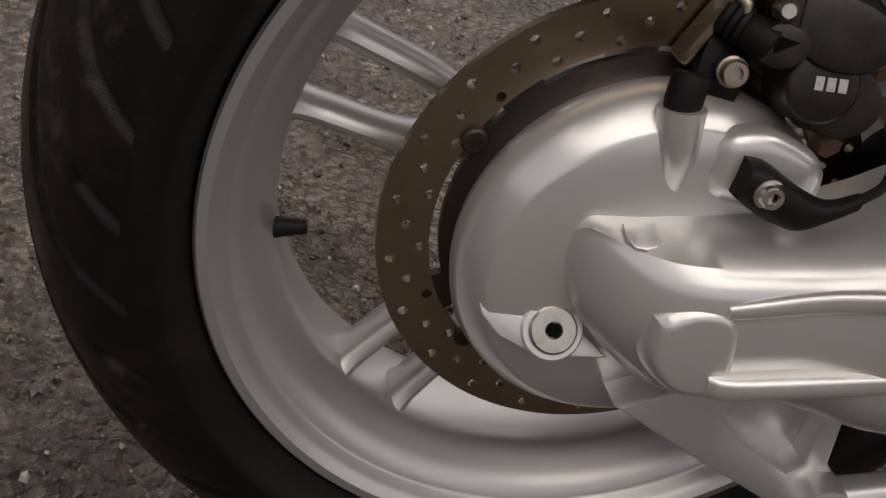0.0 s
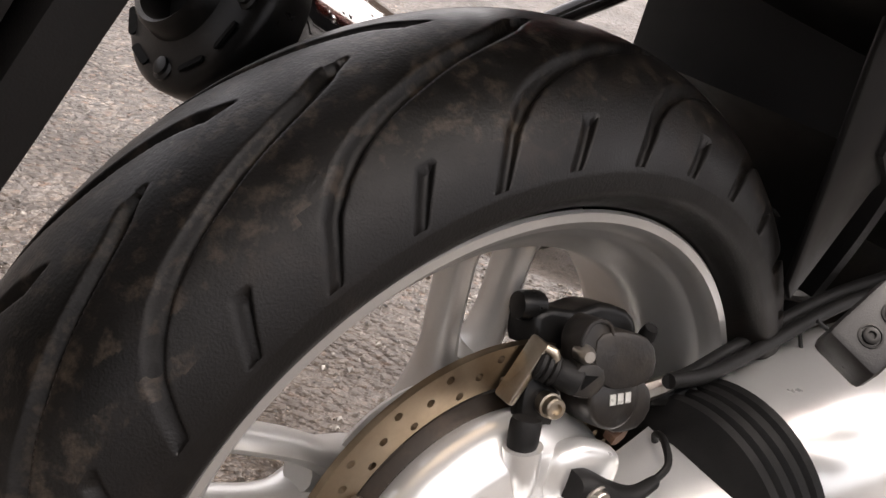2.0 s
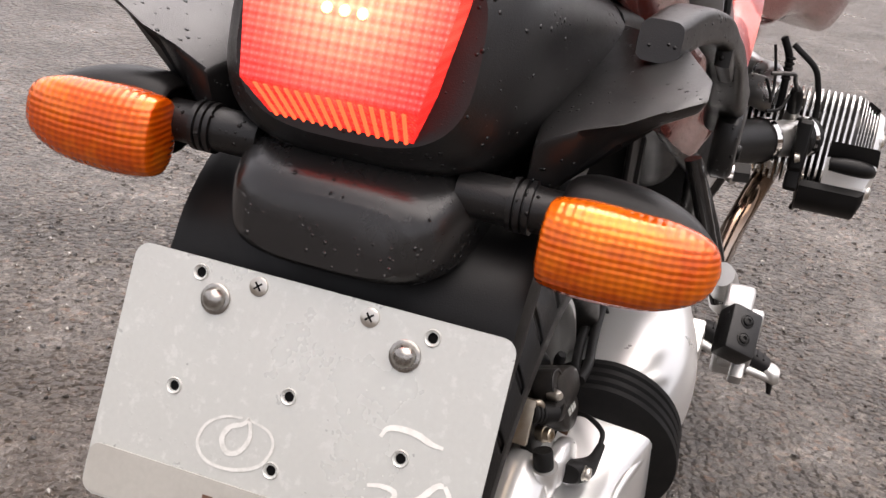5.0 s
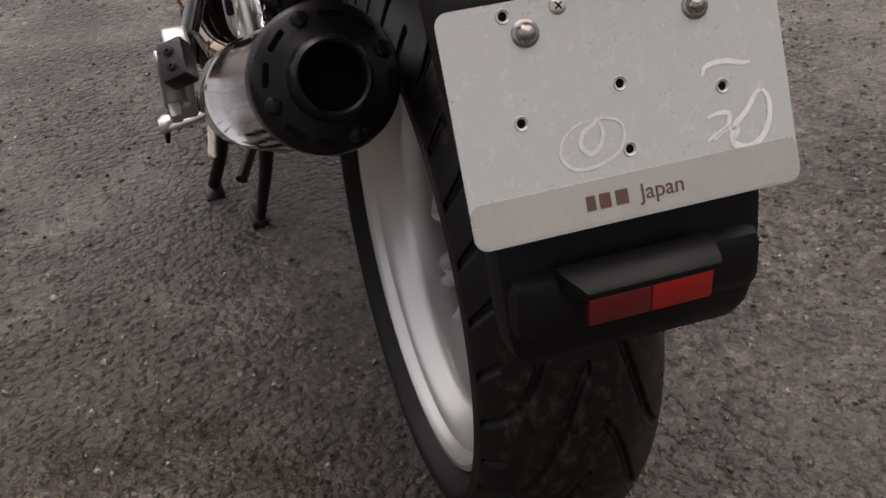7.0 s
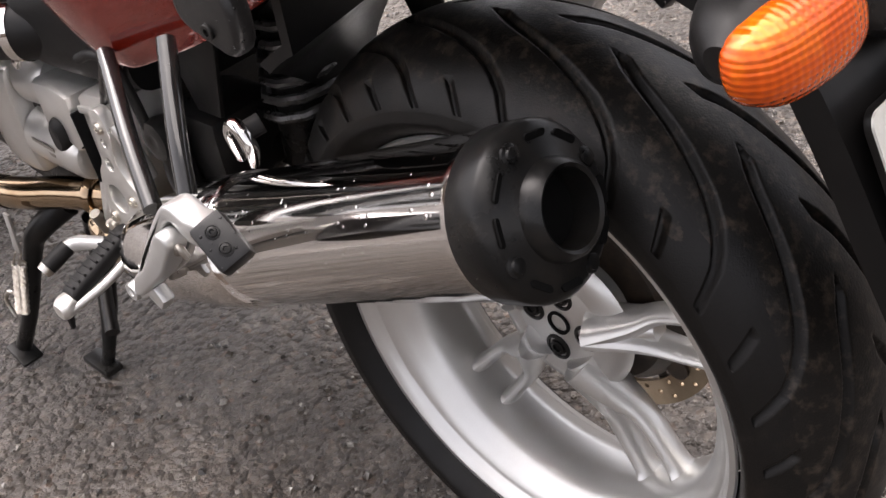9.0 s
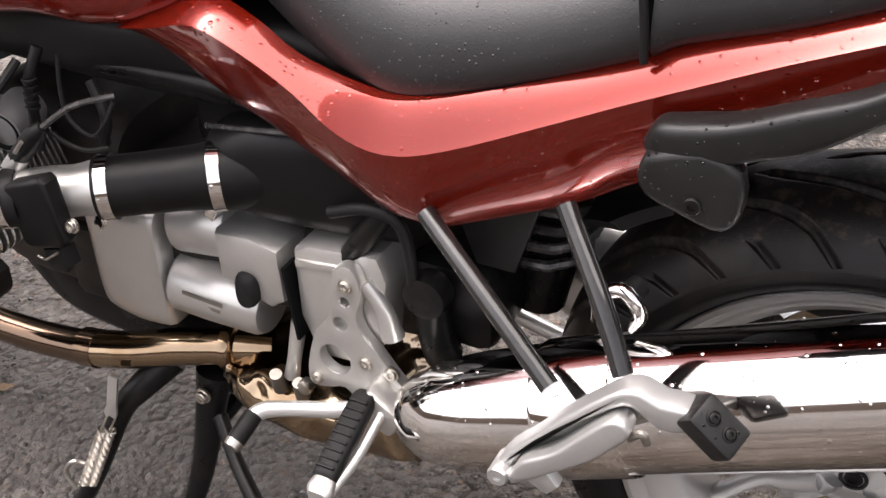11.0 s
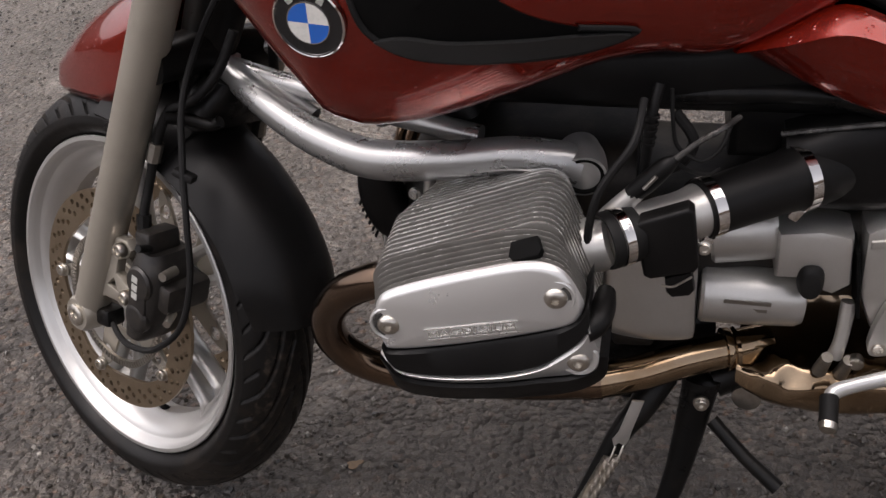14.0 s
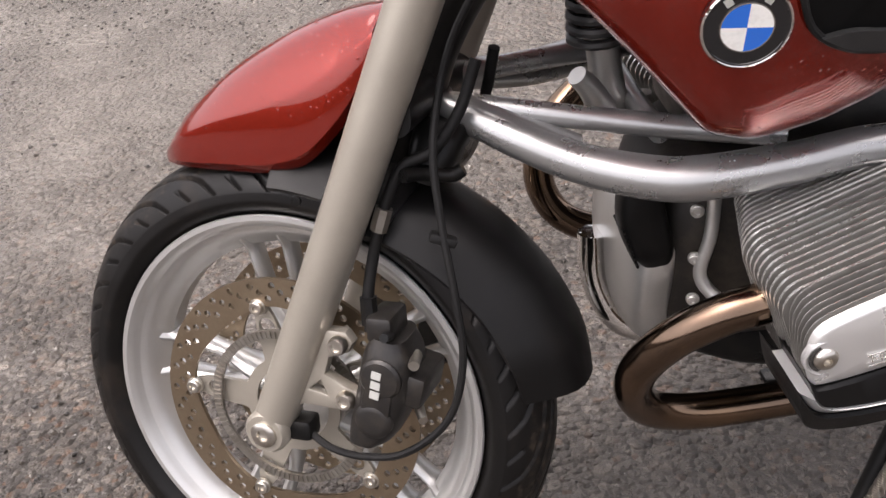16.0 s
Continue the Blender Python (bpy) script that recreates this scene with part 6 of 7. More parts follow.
TILT = radians(17)
for s in (-1, 1):
    U = Vector((math.cos(TILT), 0, math.sin(TILT)))
    W = Vector((-math.sin(TILT), 0, math.cos(TILT)))

    def cp(u, y, w):
        return Vector((-.937, s * y, .528)) + U * u + W * w

    # core coloured near-black for the shade deep between the fins
    core = loft([(*cp(0.005, .11, 0.010), .056, .042), (*cp(0.005, .20, 0.008), .064, .044), (*cp(0, .29, 0.003), .074, .046), (*cp(0, .335, 0), .076, .046)], U, W, p=3.2, n=32)
    cyl = part("cylinder", core, GRIME_SHADE, bike, "finned silver boxer cylinder with a valve cover")
    for k in range(23):
        y = .122 + .0092 * k
        f = min(1.0, k / 12)
        a, bt, r = .070 + .031 * f, .050 + .022 * f, .018 + .006 * f
        shape = [(u - .004 * max(0.0, w) / bt, w + .008 - .10 * max(0.0, -u - .03)) for u, w in rounded(2 * a, 2 * bt, r, 5)]
        fin = bmesh.new()
        skin(fin, [[cp(u, yy, w) for u, w in inset(shape, d)] for yy, d in ((y, .0012), (y + .0006, 0.0), (y + .0036, 0.0), (y + .0042, .0012))])
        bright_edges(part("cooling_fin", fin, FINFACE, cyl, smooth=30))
    # upper cover: a smooth face below a sloping, ribbed top
    FACE = ringed([(-.102, .030), (-.095, .048), (-.080, .060), (-.045, .0635), (.009, .0637), (.060, .061), (.084, .053), (.098, .038), (.1035, .010), (.102, -.004), (.089, -.017), (.064, -.0196), (.010, -.0178), (-.045, -.0135), (-.097, -.0053), (-.105, .006)], 4)

    def at_y(outline, y, rise=0.0):
        """The outline at y, its upper part lifted."""
        return [cp(u, y, w + rise * max(0.0, min(1.0, (w - .005) / .04))) for u, w in outline]

    up = bmesh.new()
    bed = bmesh.new()
    skin(bed, [at_y(inset(FACE, .0045), .328, .0150), at_y(inset(FACE, .0045), .350, .0035), at_y(inset(FACE, .003), .3575, .0005)])
    skin(up, [at_y(inset(FACE, .003), .3575), at_y(FACE, .3600), at_y(inset(FACE, .0008), .3640), at_y(inset(FACE, .002), .3662), at_y(inset(FACE, .0035), .3678), at_y(inset(FACE, .0052), .3688)] + [at_y([(u * q, .021 + (w - .021) * q) for u, w in inset(FACE, .0058)], y) for q, y in ((.97, .3693), (.82, .3708), (.6, .3722), (.35, .3730), (.12, .3733))])
    cov = part("valve_cover", up, SILVER, cyl, "smooth silver magnesium valve cover", smooth=45)
    # bed coloured dark for the shade between the cover ribs
    part("rib_bed", bed, GREYMETAL, cov)
    for k in range(6):
        y = .3335 + .0044 * k
        lift = .0185 - .0034 * k
        rib = bmesh.new()
        skin(rib, [at_y(inset(FACE, .001), y, lift - .001), at_y(inset(FACE, -.0006), y + .0005, lift), at_y(inset(FACE, -.0006), y + .0012, lift), at_y(inset(FACE, .001), y + .0018, lift - .001)])
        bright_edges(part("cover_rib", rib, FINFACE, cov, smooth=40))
    slope = Matrix((U, (Vector((0, s * -.865, 0)) + W * .5), (Vector((0, s * .5, 0)) + W * .865))).transposed().to_4x4()
    part("cover_window", prism([(-.016, -.004), (-.012, -.010), (.013, -.010), (.017, -.004), (.014, .011), (-.013, .011)], .010, Matrix.Translation(cp(.066, .349, .0635)) @ slope @ pose(0, 0, -.0042), bevel=.0015), DARK, cov, "black notch across the ribs")
    # black band, silver lower cover and black skirt, each along its own edge lines
    LIP = [(-.1055, -.0131), (-.096, -.0302), (-.0551, -.0469), (-.002, -.0573), (.0369, -.0570), (.0613, -.0491), (.0885, -.0354), (.103, -.020)]
    LOW = [(-.1156, -.010), (-.1035, -.0433), (-.0605, -.0625), (-.0067, -.0740), (.037, -.0780), (.0631, -.081), (.0890, -.0765), (.100, -.060)]
    SKIRT = [(-.1185, -.0387), (-.1145, -.0640), (-.0800, -.0830), (-.030, -.0955), (.0224, -.1035), (.0640, -.1050), (.094, -.094), (.106, -.070)]
    TOPB = [(-.106, .004), (-.097, -.005), (-.045, -.0125), (.010, -.0168), (.050, -.0185), (.075, -.0178), (.096, -.011), (.110, .004)]

    def strip(upper, lower, yu, yl, back, bm=None):
        bm = bm or bmesh.new()
        loops = []
        for (a, b, c, d) in catmull([(*p, *q) for p, q in zip(upper, lower)], 5):
            m1, m2 = (a * .9 + c * .1, b * .9 + d * .1), (a * .1 + c * .9, b * .1 + d * .9)
            loops.append([cp(a, back, b), cp(a, yu - .003, b), cp(*[m1[0], yu, m1[1]]), cp(m2[0], yl, m2[1]), cp(c, yl - .003, d), cp(c, back, d)])
        skin(bm, loops)
        return bm

    g = part("cylinder_guard", strip(TOPB, LIP, .371, .373, .30), PLASTIC, cyl, "black plastic crash guard band")
    part("guard_end", tube([cp(.094, .366, -.030), cp(.106, .354, -.029), cp(.111, .330, -.029), cp(.112, .305, -.030)], [.010, .0125, .0125, .010], n=14), PLASTIC, g)
    part("lower_cover", strip(LIP, LOW, .3728, .361, .30), SILVER, cyl, "silver lower edge of the valve cover")
    part("guard_skirt", strip(LOW, SKIRT, .3645, .358, .27), PLASTIC, g, "black lower lip of the guard")
    for u, w, y, tall in ((-.0877, .0279, .3665, 1), (.0821, .0188, .3665, 1), (.079, -.0597, .3645, 0)):
        if tall:
            part("bolt_pocket", lathe([(.0195, -.004), (.0195, .0022), (.0180, .0032), (.0165, .0024), (.0150, -.003), (.0115, -.003)], axis(cp(u, y, w), (0, s, 0)), 32, cap=False), SILVER, cyl)
            part("pocket_floor", lathe([(.0152, .0026), (.0118, .0030), (.0118, .0026), (0, .0026)], axis(cp(u, y, w), (0, s, 0)), 28), GREYMETAL, cyl)
        else:
            part("bolt_seat", lathe([(.0205, -.012), (.0205, -.001), (.0185, .001), (.0135, .0), (.0115, -.002)], axis(cp(u, y, w), (0, s, 0)), 28), SILVER, cyl)
        part("cover_bolt", lathe([(.0112, -.003), (.0112, .0045), (.0095, .0070), (.0060, .0088), (.0042, .0088), (.004, .005), (0, .005)], axis(cp(u, y, w), (0, s, 0)), 24), STEEL, cyl)
    MARK = Matrix.Translation(cp(-.0075, .3733, .0040)) @ Matrix((-s * (U * .993 - W * .115), (W * .993 + U * .115), Vector((0, s, 0)))).transposed().to_4x4()
    lettering("MAGNESIUM", .0112, MARK @ Matrix.Diagonal((1.42, 1, 1, 1)), FINS, cov, "raised cast lettering")
    for q in (-.0062, .0062):
        part("mark_line", box((.094, .0012, .0009), MARK @ pose(0, q, .0003), 0), FINS, cov)
    part("port_studs", tube([cp(-.105, .245, .02), cp(-.125, .245, .018)], .005, n=8), STEEL, cyl)
    part("inlet_stub", tube([cp(.085, .252, -.002), cp(.108, .252, -.006), cp(.12, .252, -.006)], [.03, .028, .027], n=22), CAST, cyl)
    part("oil_pipe", tube([(-1.035, s * .118, .55), (-1.04, s * .125, .50), (-1.05, s * .128, .45), (-1.03, s * .15, .425), (-1.005, s * .17, .42)], .0075, n=12), CAST, engine)

# stands
stand = part("centre_stand", tube([(-.715, -.115, .27), (-.722, -.122, .225), (-.742, -.138, .12), (-.770, -.155, .03), (-.778, -.160, .012)], [.024, .021, .016, .012, .012], n=14, flat=0.75, up=(1, 0, 0)), BLACKMETAL, bike, "black steel centre stand, lowered")
part("stand_leg", tube([(-.715, .115, .27), (-.722, .122, .225), (-.742, .138, .12), (-.770, .155, .03), (-.778, .160, .012)], [.024, .021, .016, .012, .012], n=14, flat=0.75, up=(1, 0, 0)), BLACKMETAL, stand)
for s in (-1, 1):
    part("stand_foot", box((.07, .03, .012), pose(-.79, s * .162, .0062), 0.004), BLACKMETAL, stand)
part("stand_cross", tube([(-.735, -.13, .17), (-.72, 0, .20), (-.735, .13, .17)], .012, n=12), BLACKMETAL, stand)
part("stand_tang", tube([(-.70, -.135, .22), (-.66, -.165, .19), (-.62, -.19, .165)], [.009, .009, .010], n=12), BLACKMETAL, stand)
part("stand_brace", tube([(-.70, -.10, .255), (-.645, -.085, .275), (-.60, -.08, .285)], [.022, .02, .014], n=12), BLACKMETAL, stand)
bolt(stand, (-.715, -.142, .252), (0, -1, 0), 0.008, 0.006, STEEL)
part("stand_bush", tube([(-.66, -.12, .245), (-.655, -.09, .245)], .018, n=16), STEEL, stand)
sside = part("side_stand", tube([(-.762, -.128, .285), (-.79, -.165, .255), (-.815, -.178, .22), (-.865, -.20, .11), (-.91, -.222, .028)], [.02, .017, .014, .012, .012], n=14), BLACKMETAL, bike, "black side stand with a return spring")
part("spring_plate", prism([(-.797, .300), (-.783, .300), (-.797, .252), (-.800, .236), (-.805, .228), (-.812, .232), (-.818, .226), (-.820, .236), (-.812, .250)], .004, side(-.197), bevel=.001), CAST, sside)
for k in (0, 1):
    ax0, ax1 = Vector((-.806 - .010 * k, -.198 - .004 * k, .228)), Vector((-.872 - .010 * k, -.214 - .004 * k, .085))
    d = (ax1 - ax0).normalized()
    m = axis(ax0, d)
    turns = [m @ V(.0058 * math.cos(j * 1.2), .0058 * math.sin(j * 1.2), .022 + .112 * j / 200) for j in range(201)]
    part("return_spring", tube([m @ V(0, 0, 0), m @ V(.004, 0, .012)] + turns, .0014, n=5, steps=1), STEEL, sside)
part("side_stand_foot", box((.05, .035, .008), pose(-.915, -.224, .014, 0, 20, 0), 0.003), BLACKMETAL, sside)
part("stand_loop", tube([(-.855, -.205, .13), (-.88, -.215, .14), (-.895, -.22, .12), (-.885, -.22, .095)], .003, n=7), STEEL, sside)


# ---- front end: everything that turns with the handlebar ----
TURN = Matrix.Rotation(radians(-30.8), 4, Vector((math.sin(radians(27)), 0, math.cos(radians(27)))))
FRONT = Matrix.Translation((-1.4863, -0.019, 0.3000)) @ TURN

front_wheel = wheel("front_wheel", "silver cast front wheel with forked spokes", FRONT, 0.2323, 0.0505, 0.030, 0.0, 100, 7.0)
ft = tyre_mesh("tyre", 0.2995, 0.0605, 0.2323, 0.047, 24, front_wheel, (1100, 160), 6.4, 0.0019)
ft.matrix_local = Matrix.Rotation(radians(180), 4, "Y")
for s in (-1, 1):
    d = part("brake_disc", disc_mesh(0.160, 0.122, 0.005, 34, (0.1515, 0.1435, 0.1355), 0.0043, 0.36, wave=0.004), FRONTDISC, front_wheel, "drilled floating front brake disc")
    d.matrix_local = Matrix.Translation((0, s * 0.0575, 0)) @ pose(0, 0, 0, 0, 14, 0)
    lobes = []
    for k in range(180):
        a = 2 * math.pi * k / 180
        c = max(0.0, math.cos(5 * (a - radians(30))))
        r = 0.060 + 0.072 * c ** 2.2
        lobes.append((r * math.cos(a), r * math.sin(a)))
    eyes = [ring_of(14, 0.0105, 0.100 * math.cos(radians(30 + 72 * i)), 0.100 * math.sin(radians(30 + 72 * i))) for i in range(5)]
    spider_m = Matrix.Translation((0, s * 0.052, 0)) @ Matrix(((1, 0, 0), (0, 0, -1), (0, 1, 0))).to_4x4() @ pose(0, 0, -0.0025)
    part("disc_spider", prism(lobes, 0.005, spider_m, holes=[ring_of(48, 0.046), *eyes], bevel=0.0), FORK, front_wheel)
    for i in range(5):
        a = radians(30 + 72 * i)
        bolt(front_wheel, (0.126 * math.cos(a), s * 0.0605, 0.126 * math.sin(a)), (0, s, 0), 0.0082, 0.006)
tone = lathe([(0.088, -0.064), (0.099, -0.064), (0.099, -0.060), (0.088, -0.060)], YAXIS, 120, closed=True)
for i in range(96):
    a = 2 * math.pi * i / 96
    box((0.0085, 0.0016, 0.0026), Matrix.Translation((0.0935 * math.cos(a), -0.0648, 0.0935 * math.sin(a))) @ Matrix.Rotation(-a, 4, "Y"), 0, bm=tone)
part("sensor_ring", tone, GREYSTEEL, front_wheel, "toothed sensor ring")
part("valve_stem", tube([(0.02, 0.0, -0.192), (0.019, -0.012, -0.178), (0.018, -0.02, -0.165)], [0.006, 0.0045, 0.004], n=10), RUBBER, front_wheel)


def front_part(name, bm, mat, parent, label="", smooth=38):
    """A part given in the wheel's own frame and set in place."""
    bm.transform(FRONT)
    return part(name, bm, mat, parent, label, smooth)


for s in (-1, 1):
    leg = front_part("fork_leg", tube([(-.006, s * .100, -.012), (.022, s * .101, .05), (.10, s * .101, .225), (.20, s * .101, .455), (.34, s * .101, .78)], [.024, .0245, .0255, .0265, .0265], n=28), FORK, bike, "champagne-grey fork leg")
    front_part("axle_clamp", lathe([(0, -.03), (.022, -.03), (.026, -.024), (.026, .020), (.022, .026), (0, .026)], axis((0.0, s * .098, 0.0), (0, s, 0)), 28), FORK, leg)
    bm = lathe([(.015, 0), (.015, .004), (.012, .006), (.007, .006), (.006, .002), (0, .002)], axis((0.0, s * .123, 0.0), (0, s, 0)), 24)
    front_part("axle_bolt", bm, STEEL, leg)
    ear = prism([(.02, .02), (.045, .035), (.098, .032), (.112, .042), (.112, .056), (.098, .062), (.075, .075), (.082, .095), (.105, .103), (.112, .115), (.104, .127), (.085, .128), (.065, .12), (.045, .09)], .016, Matrix.Translation((0, s * .112 if s < 0 else s * .098, 0)) @ side(0.02) , holes=[[(.055, .055), (.075, .05), (.068, .066)]], bevel=.003)
    front_part("caliper_bracket", ear, FORK, leg)
    for p in ((.099, .049), (.097, .114)):
        bm = lathe([(.0105, -.004), (.0105, .002), (.0085, .006), (.0055, .006), (.005, .003), (0, .003)], axis((p[0], s * .114, p[1]), (0, s, 0)), 18)
        front_part("caliper_bolt", bm, STEEL, leg)
    cal = loft([(.115, s * .088, .00, .034, .018), (.125, s * .088, .015, .036, .026), (.142, s * .088, .06, .038, .030), (.150, s * .088, .10, .037, .028), (.152, s * .088, .125, .03, .018)], (0, 1, 0), (1, 0, -.2), p=3.2, n=28)
    box((.05, .07, .04), Matrix.Translation((.165, s * .08, .07)) @ pose(0, 0, 0, 0, 15, 0), .008, bm=cal)
    box((.03, .05, .03), Matrix.Translation((.145, s * .09, .135)), .006, bm=cal)
    caliper = front_part("front_caliper", cal, CALIPER, bike, "dark four-piston front brake caliper")
    cap2 = lathe([(.023, -.006), (.023, .003), (.020, .006), (.012, .007), (0, .007)], axis((.147, s * .122, .085), (0, s, 0)), 28)
    lathe([(.021, -.006), (.021, .003), (.018, .006), (.012, .007), (0, .007)], axis((.135, s * .122, .035), (0, s, 0)), 28, bm=cap2)
    box((.034, .012, .062), Matrix.Translation((.141, s * .122, .06)) @ pose(0, 0, 0, 0, 12, 0), .005, bm=cap2)
    front_part("caliper_cap", cap2, CALIPER, caliper)
    for k in range(3):
        front_part("cap_mark", box((.0105, .001, .0088), Matrix.Translation((.143 - .002 * (k - 1), s * .1292, .080 - .0115 * (k - 1))) @ pose(0, 0, 0, 0, 14, 0), 0), PLATE, caliper)
    front_part("pad_pin", tube([(.175, s * .09, .10), (.182, s * .115, .10)], [.007, .006], n=10), GREYSTEEL, caliper)
    front_part("bleed_screw", tube([(.178, s * .1, .045), (.19, s * .12, .04)], [.006, .005], n=10), STEEL, caliper)
    front_part("bleed_screw", tube([(.155, s * .11, .13), (.158, s * .13, .136)], [.006, .005], n=10), BLACKMETAL, caliper)
    front_part("brake_line", tube([(.130, s * .100, .128), (.129, s * .096, .165), (.136, s * .088, .210), (.150, s * .085, .258), (.172, s * .080, .302), (.200, s * .068, .316), (.222, s * .045, .350), (.238, s * .03, .40)], .0062, n=10), RUBBER, caliper)
    front_part("line_fitting", tube([(.143, s * .0868, .236), (.151, s * .085, .260)], .0095, n=8), GREYSTEEL, caliper)
    front_part("line_fitting", tube([(.130, s * .099, .135), (.129, s * .096, .165)], .0095, n=8), BLACKMETAL, caliper)

# sensor cable sweeping under the caliper and up behind the fork
cable = front_part("sensor_cable", tube([(.045, -.10, -.005), (.075, -.11, -.015), (.12, -.122, -.012), (.17, -.125, .002), (.218, -.12, .045), (.236, -.115, .11), (.23, -.11, .18), (.217, -.10, .25), (.208, -.085, .33), (.22, -.05, .42), (.26, -.02, .5)], .0042, n=9), RUBBER, bike, "thin black sensor cable")
front_part("cable_clip", box((.028, .016, .010), Matrix.Translation((.217, -.098, .235)) @ pose(0, 0, 0, 0, 20, 20), .003), RUBBER, cable)
front_part("sensor_body", box((.03, .03, .026), Matrix.Translation((.035, -.095, .0)), .006), BLACKMETAL, cable)

# mudguards
red = bmesh.new()
loops = []
for x, zb, zt, w in catmull([(-.152, .282, .287, .006), (-.138, .281, .302, .024), (-.105, .283, .340, .046), (-.05, .285, .384, .061), (.01, .287, .417, .071), (.058, .300, .437, .075), (.098, .335, .449, .074), (.128, .377, .453, .069), (.143, .407, .451, .063)], 7):
    h = zt - zb
    half = [(w * .92, 0), (w * .99, .06 * h), (w, .2 * h), (w * .995, .36 * h), (w * .975, .50 * h), (w * .955, .56 * h), (w * .76, .74 * h), (w * .56, .88 * h), (w * .3, .97 * h), (0, h)]
    outer = [(x, -y, zb + z) for y, z in half] + [(x, y, zb + z) for y, z in reversed(half[:-1])]
    inner = [(x, y * .93, z - .004) for x, y, z in reversed(outer)]
    loops.append(outer + inner)
skin(red, loops)
front_part("front_mudguard", red, RED, bike, "glossy red front mudguard", smooth=26)
liner = bmesh.new()
loops = []
for i in range(13):
    a = radians(58 + 29 * i / 12)
    r = .318
    ring = [(r - .05 * abs(k / 4 - 1) ** 2.5) for k in range(9)]
    loops.append([Vector((ring[k] * math.cos(a), -.074 + .148 * k / 8, ring[k] * math.sin(a))) for k in range(9)] + [Vector(((ring[k] + .005) * math.cos(a), -.078 + .156 * k / 8, (ring[k] + .005) * math.sin(a))) for k in range(8, -1, -1)])
skin(liner, loops)
front_part("mudguard_liner", liner, PLASTIC, bike, "black plastic liner over the front tyre")
rearg = bmesh.new()
loops = []
for i in range(21):
    a = radians(62 - 54 * i / 20)
    r = float(np.interp(i / 20, [0, .3, .6, .85, 1], [.312, .325, .338, .345, .343]))
    w = .078 - .016 * max(0, i - 16) / 4
    o, inn = [], []
    for k in range(13):
        y = -w + 2 * w * k / 12
        q = abs(y) / w
        rr = r - .055 * q ** 3.2
        o.append(Vector((rr * math.cos(a), y, rr * math.sin(a))))
        inn.append(Vector(((rr - .005) * math.cos(a), y * .95, (rr - .005) * math.sin(a))))
    loops.append(o + inn[::-1])
skin(rearg, loops)
front_part("rear_half_mudguard", rearg, PLASTIC, bike, "matt black rear half of the front mudguard", smooth=60)
front_part("guard_stay", box((.03, .012, .10), Matrix.Translation((.105, -.085, .28)) @ pose(0, 0, 0, 0, 24, 0), .004), BLACKMETAL, bike)
front_part("guard_screw", lathe([(.006, 0), (.006, .003), (0, .004)], axis((.052, -.084, .262), (0, -1, 0)), 14), BLACKMETAL, bike)
front_part("bridge_block", loft([(.182, 0, .280, .062, .020), (.188, 0, .300, .060, .026), (.194, 0, .322, .050, .028), (.200, 0, .338, .036, .024)], (0, 1, 0), (1, 0, -.3), p=3.4, n=28), BLACKMETAL, bike)
front_part("hose_clamp_bar", tube([(.176, -.090, .296), (.190, -.066, .292), (.212, -.050, .286), (.224, -.046, .292)], .0075, n=10), BLACKMETAL, bike)
front_part("fork_bridge", loft([(.165, -.10, .36, .028, .024), (.165, -.05, .365, .028, .026), (.165, 0, .37, .028, .026), (.165, .05, .365, .028, .026), (.165, .10, .36, .028, .024)], (1, 0, 0), (0, 0, 1), p=3, n=24), BLACKMETAL, bike)

# ---- wishbone, strut and front of the engine ----
BJ = Vector((-1.318, -.012, .652))
arm_pts = [(-1.305, -.022, .652), (-1.287, -.042, .646), (-1.232, -.082, .624), (-1.173, -.117, .605), (-1.110, -.150, .597), (-1.062, -.168, .600), (-.985, -.187, .614), (-.925, -.194, .624), (-.885, -.195, .620), (-.858, -.190, .610)]
ARM_R = [.012, .016, .019, .021, .0225, .0225, .021, .0200, .0215, .0225]
wish = part("wishbone", tube(arm_pts, ARM_R, n=24), WISHBONE, bike, "brushed aluminium front suspension wishbone")
part("wishbone_arm", tube(mirrored(arm_pts), ARM_R, n=24), WISHBONE, wish)
for s in (-1, 1):
    part("wishbone_brace", tube([(-1.292, s * .03, .651), (-1.18, s * .07, .637), (-1.08, s * .10, .624), (-.97, s * .128, .611)], [.012, .0125, .0128, .0128], n=18), WISHBONE, wish)
    part("pivot_end", tube([(-.860, s * .160, .614), (-.854, s * .180, .611), (-.851, s * .196, .608), (-.850, s * .206, .607)], [.0225, .0250, .0250, .0240], n=28), WISHBONE, wish)
    part("pivot_cap", lathe([(.0212, -.004), (.0212, .0006), (.0185, .0012), (.016, -.001), (0, -.0015)], axis((-.850, s * .2062, .607), (0.1, s, -.05)), 28), DARK, wish)
    part("wishbone_gusset", loft([(-1.302, s * .028, .651, .012, .013), (-1.262, s * .050, .645, .018, .012), (-1.215, s * .078, .631, .018, .009), (-1.17, s * .096, .618, .012, .005)], (0.3, 1, 0), (0, 0, 1), p=2.6, n=20, steps=4), WISHBONE, wish)
part("ball_joint", lathe([(.0, -.024), (.026, -.022), (.030, -.01), (.030, .012), (.026, .016), (.022, .014), (.02, .006), (0, .004)], axis(BJ, (.3, 0, 1)), 32), WISHBONE, wish)
part("cross_tube", tube([(-1.09, -.10, .618), (-1.09, 0, .612), (-1.09, .10, .618)], .012, n=14), WISHBONE, wish)
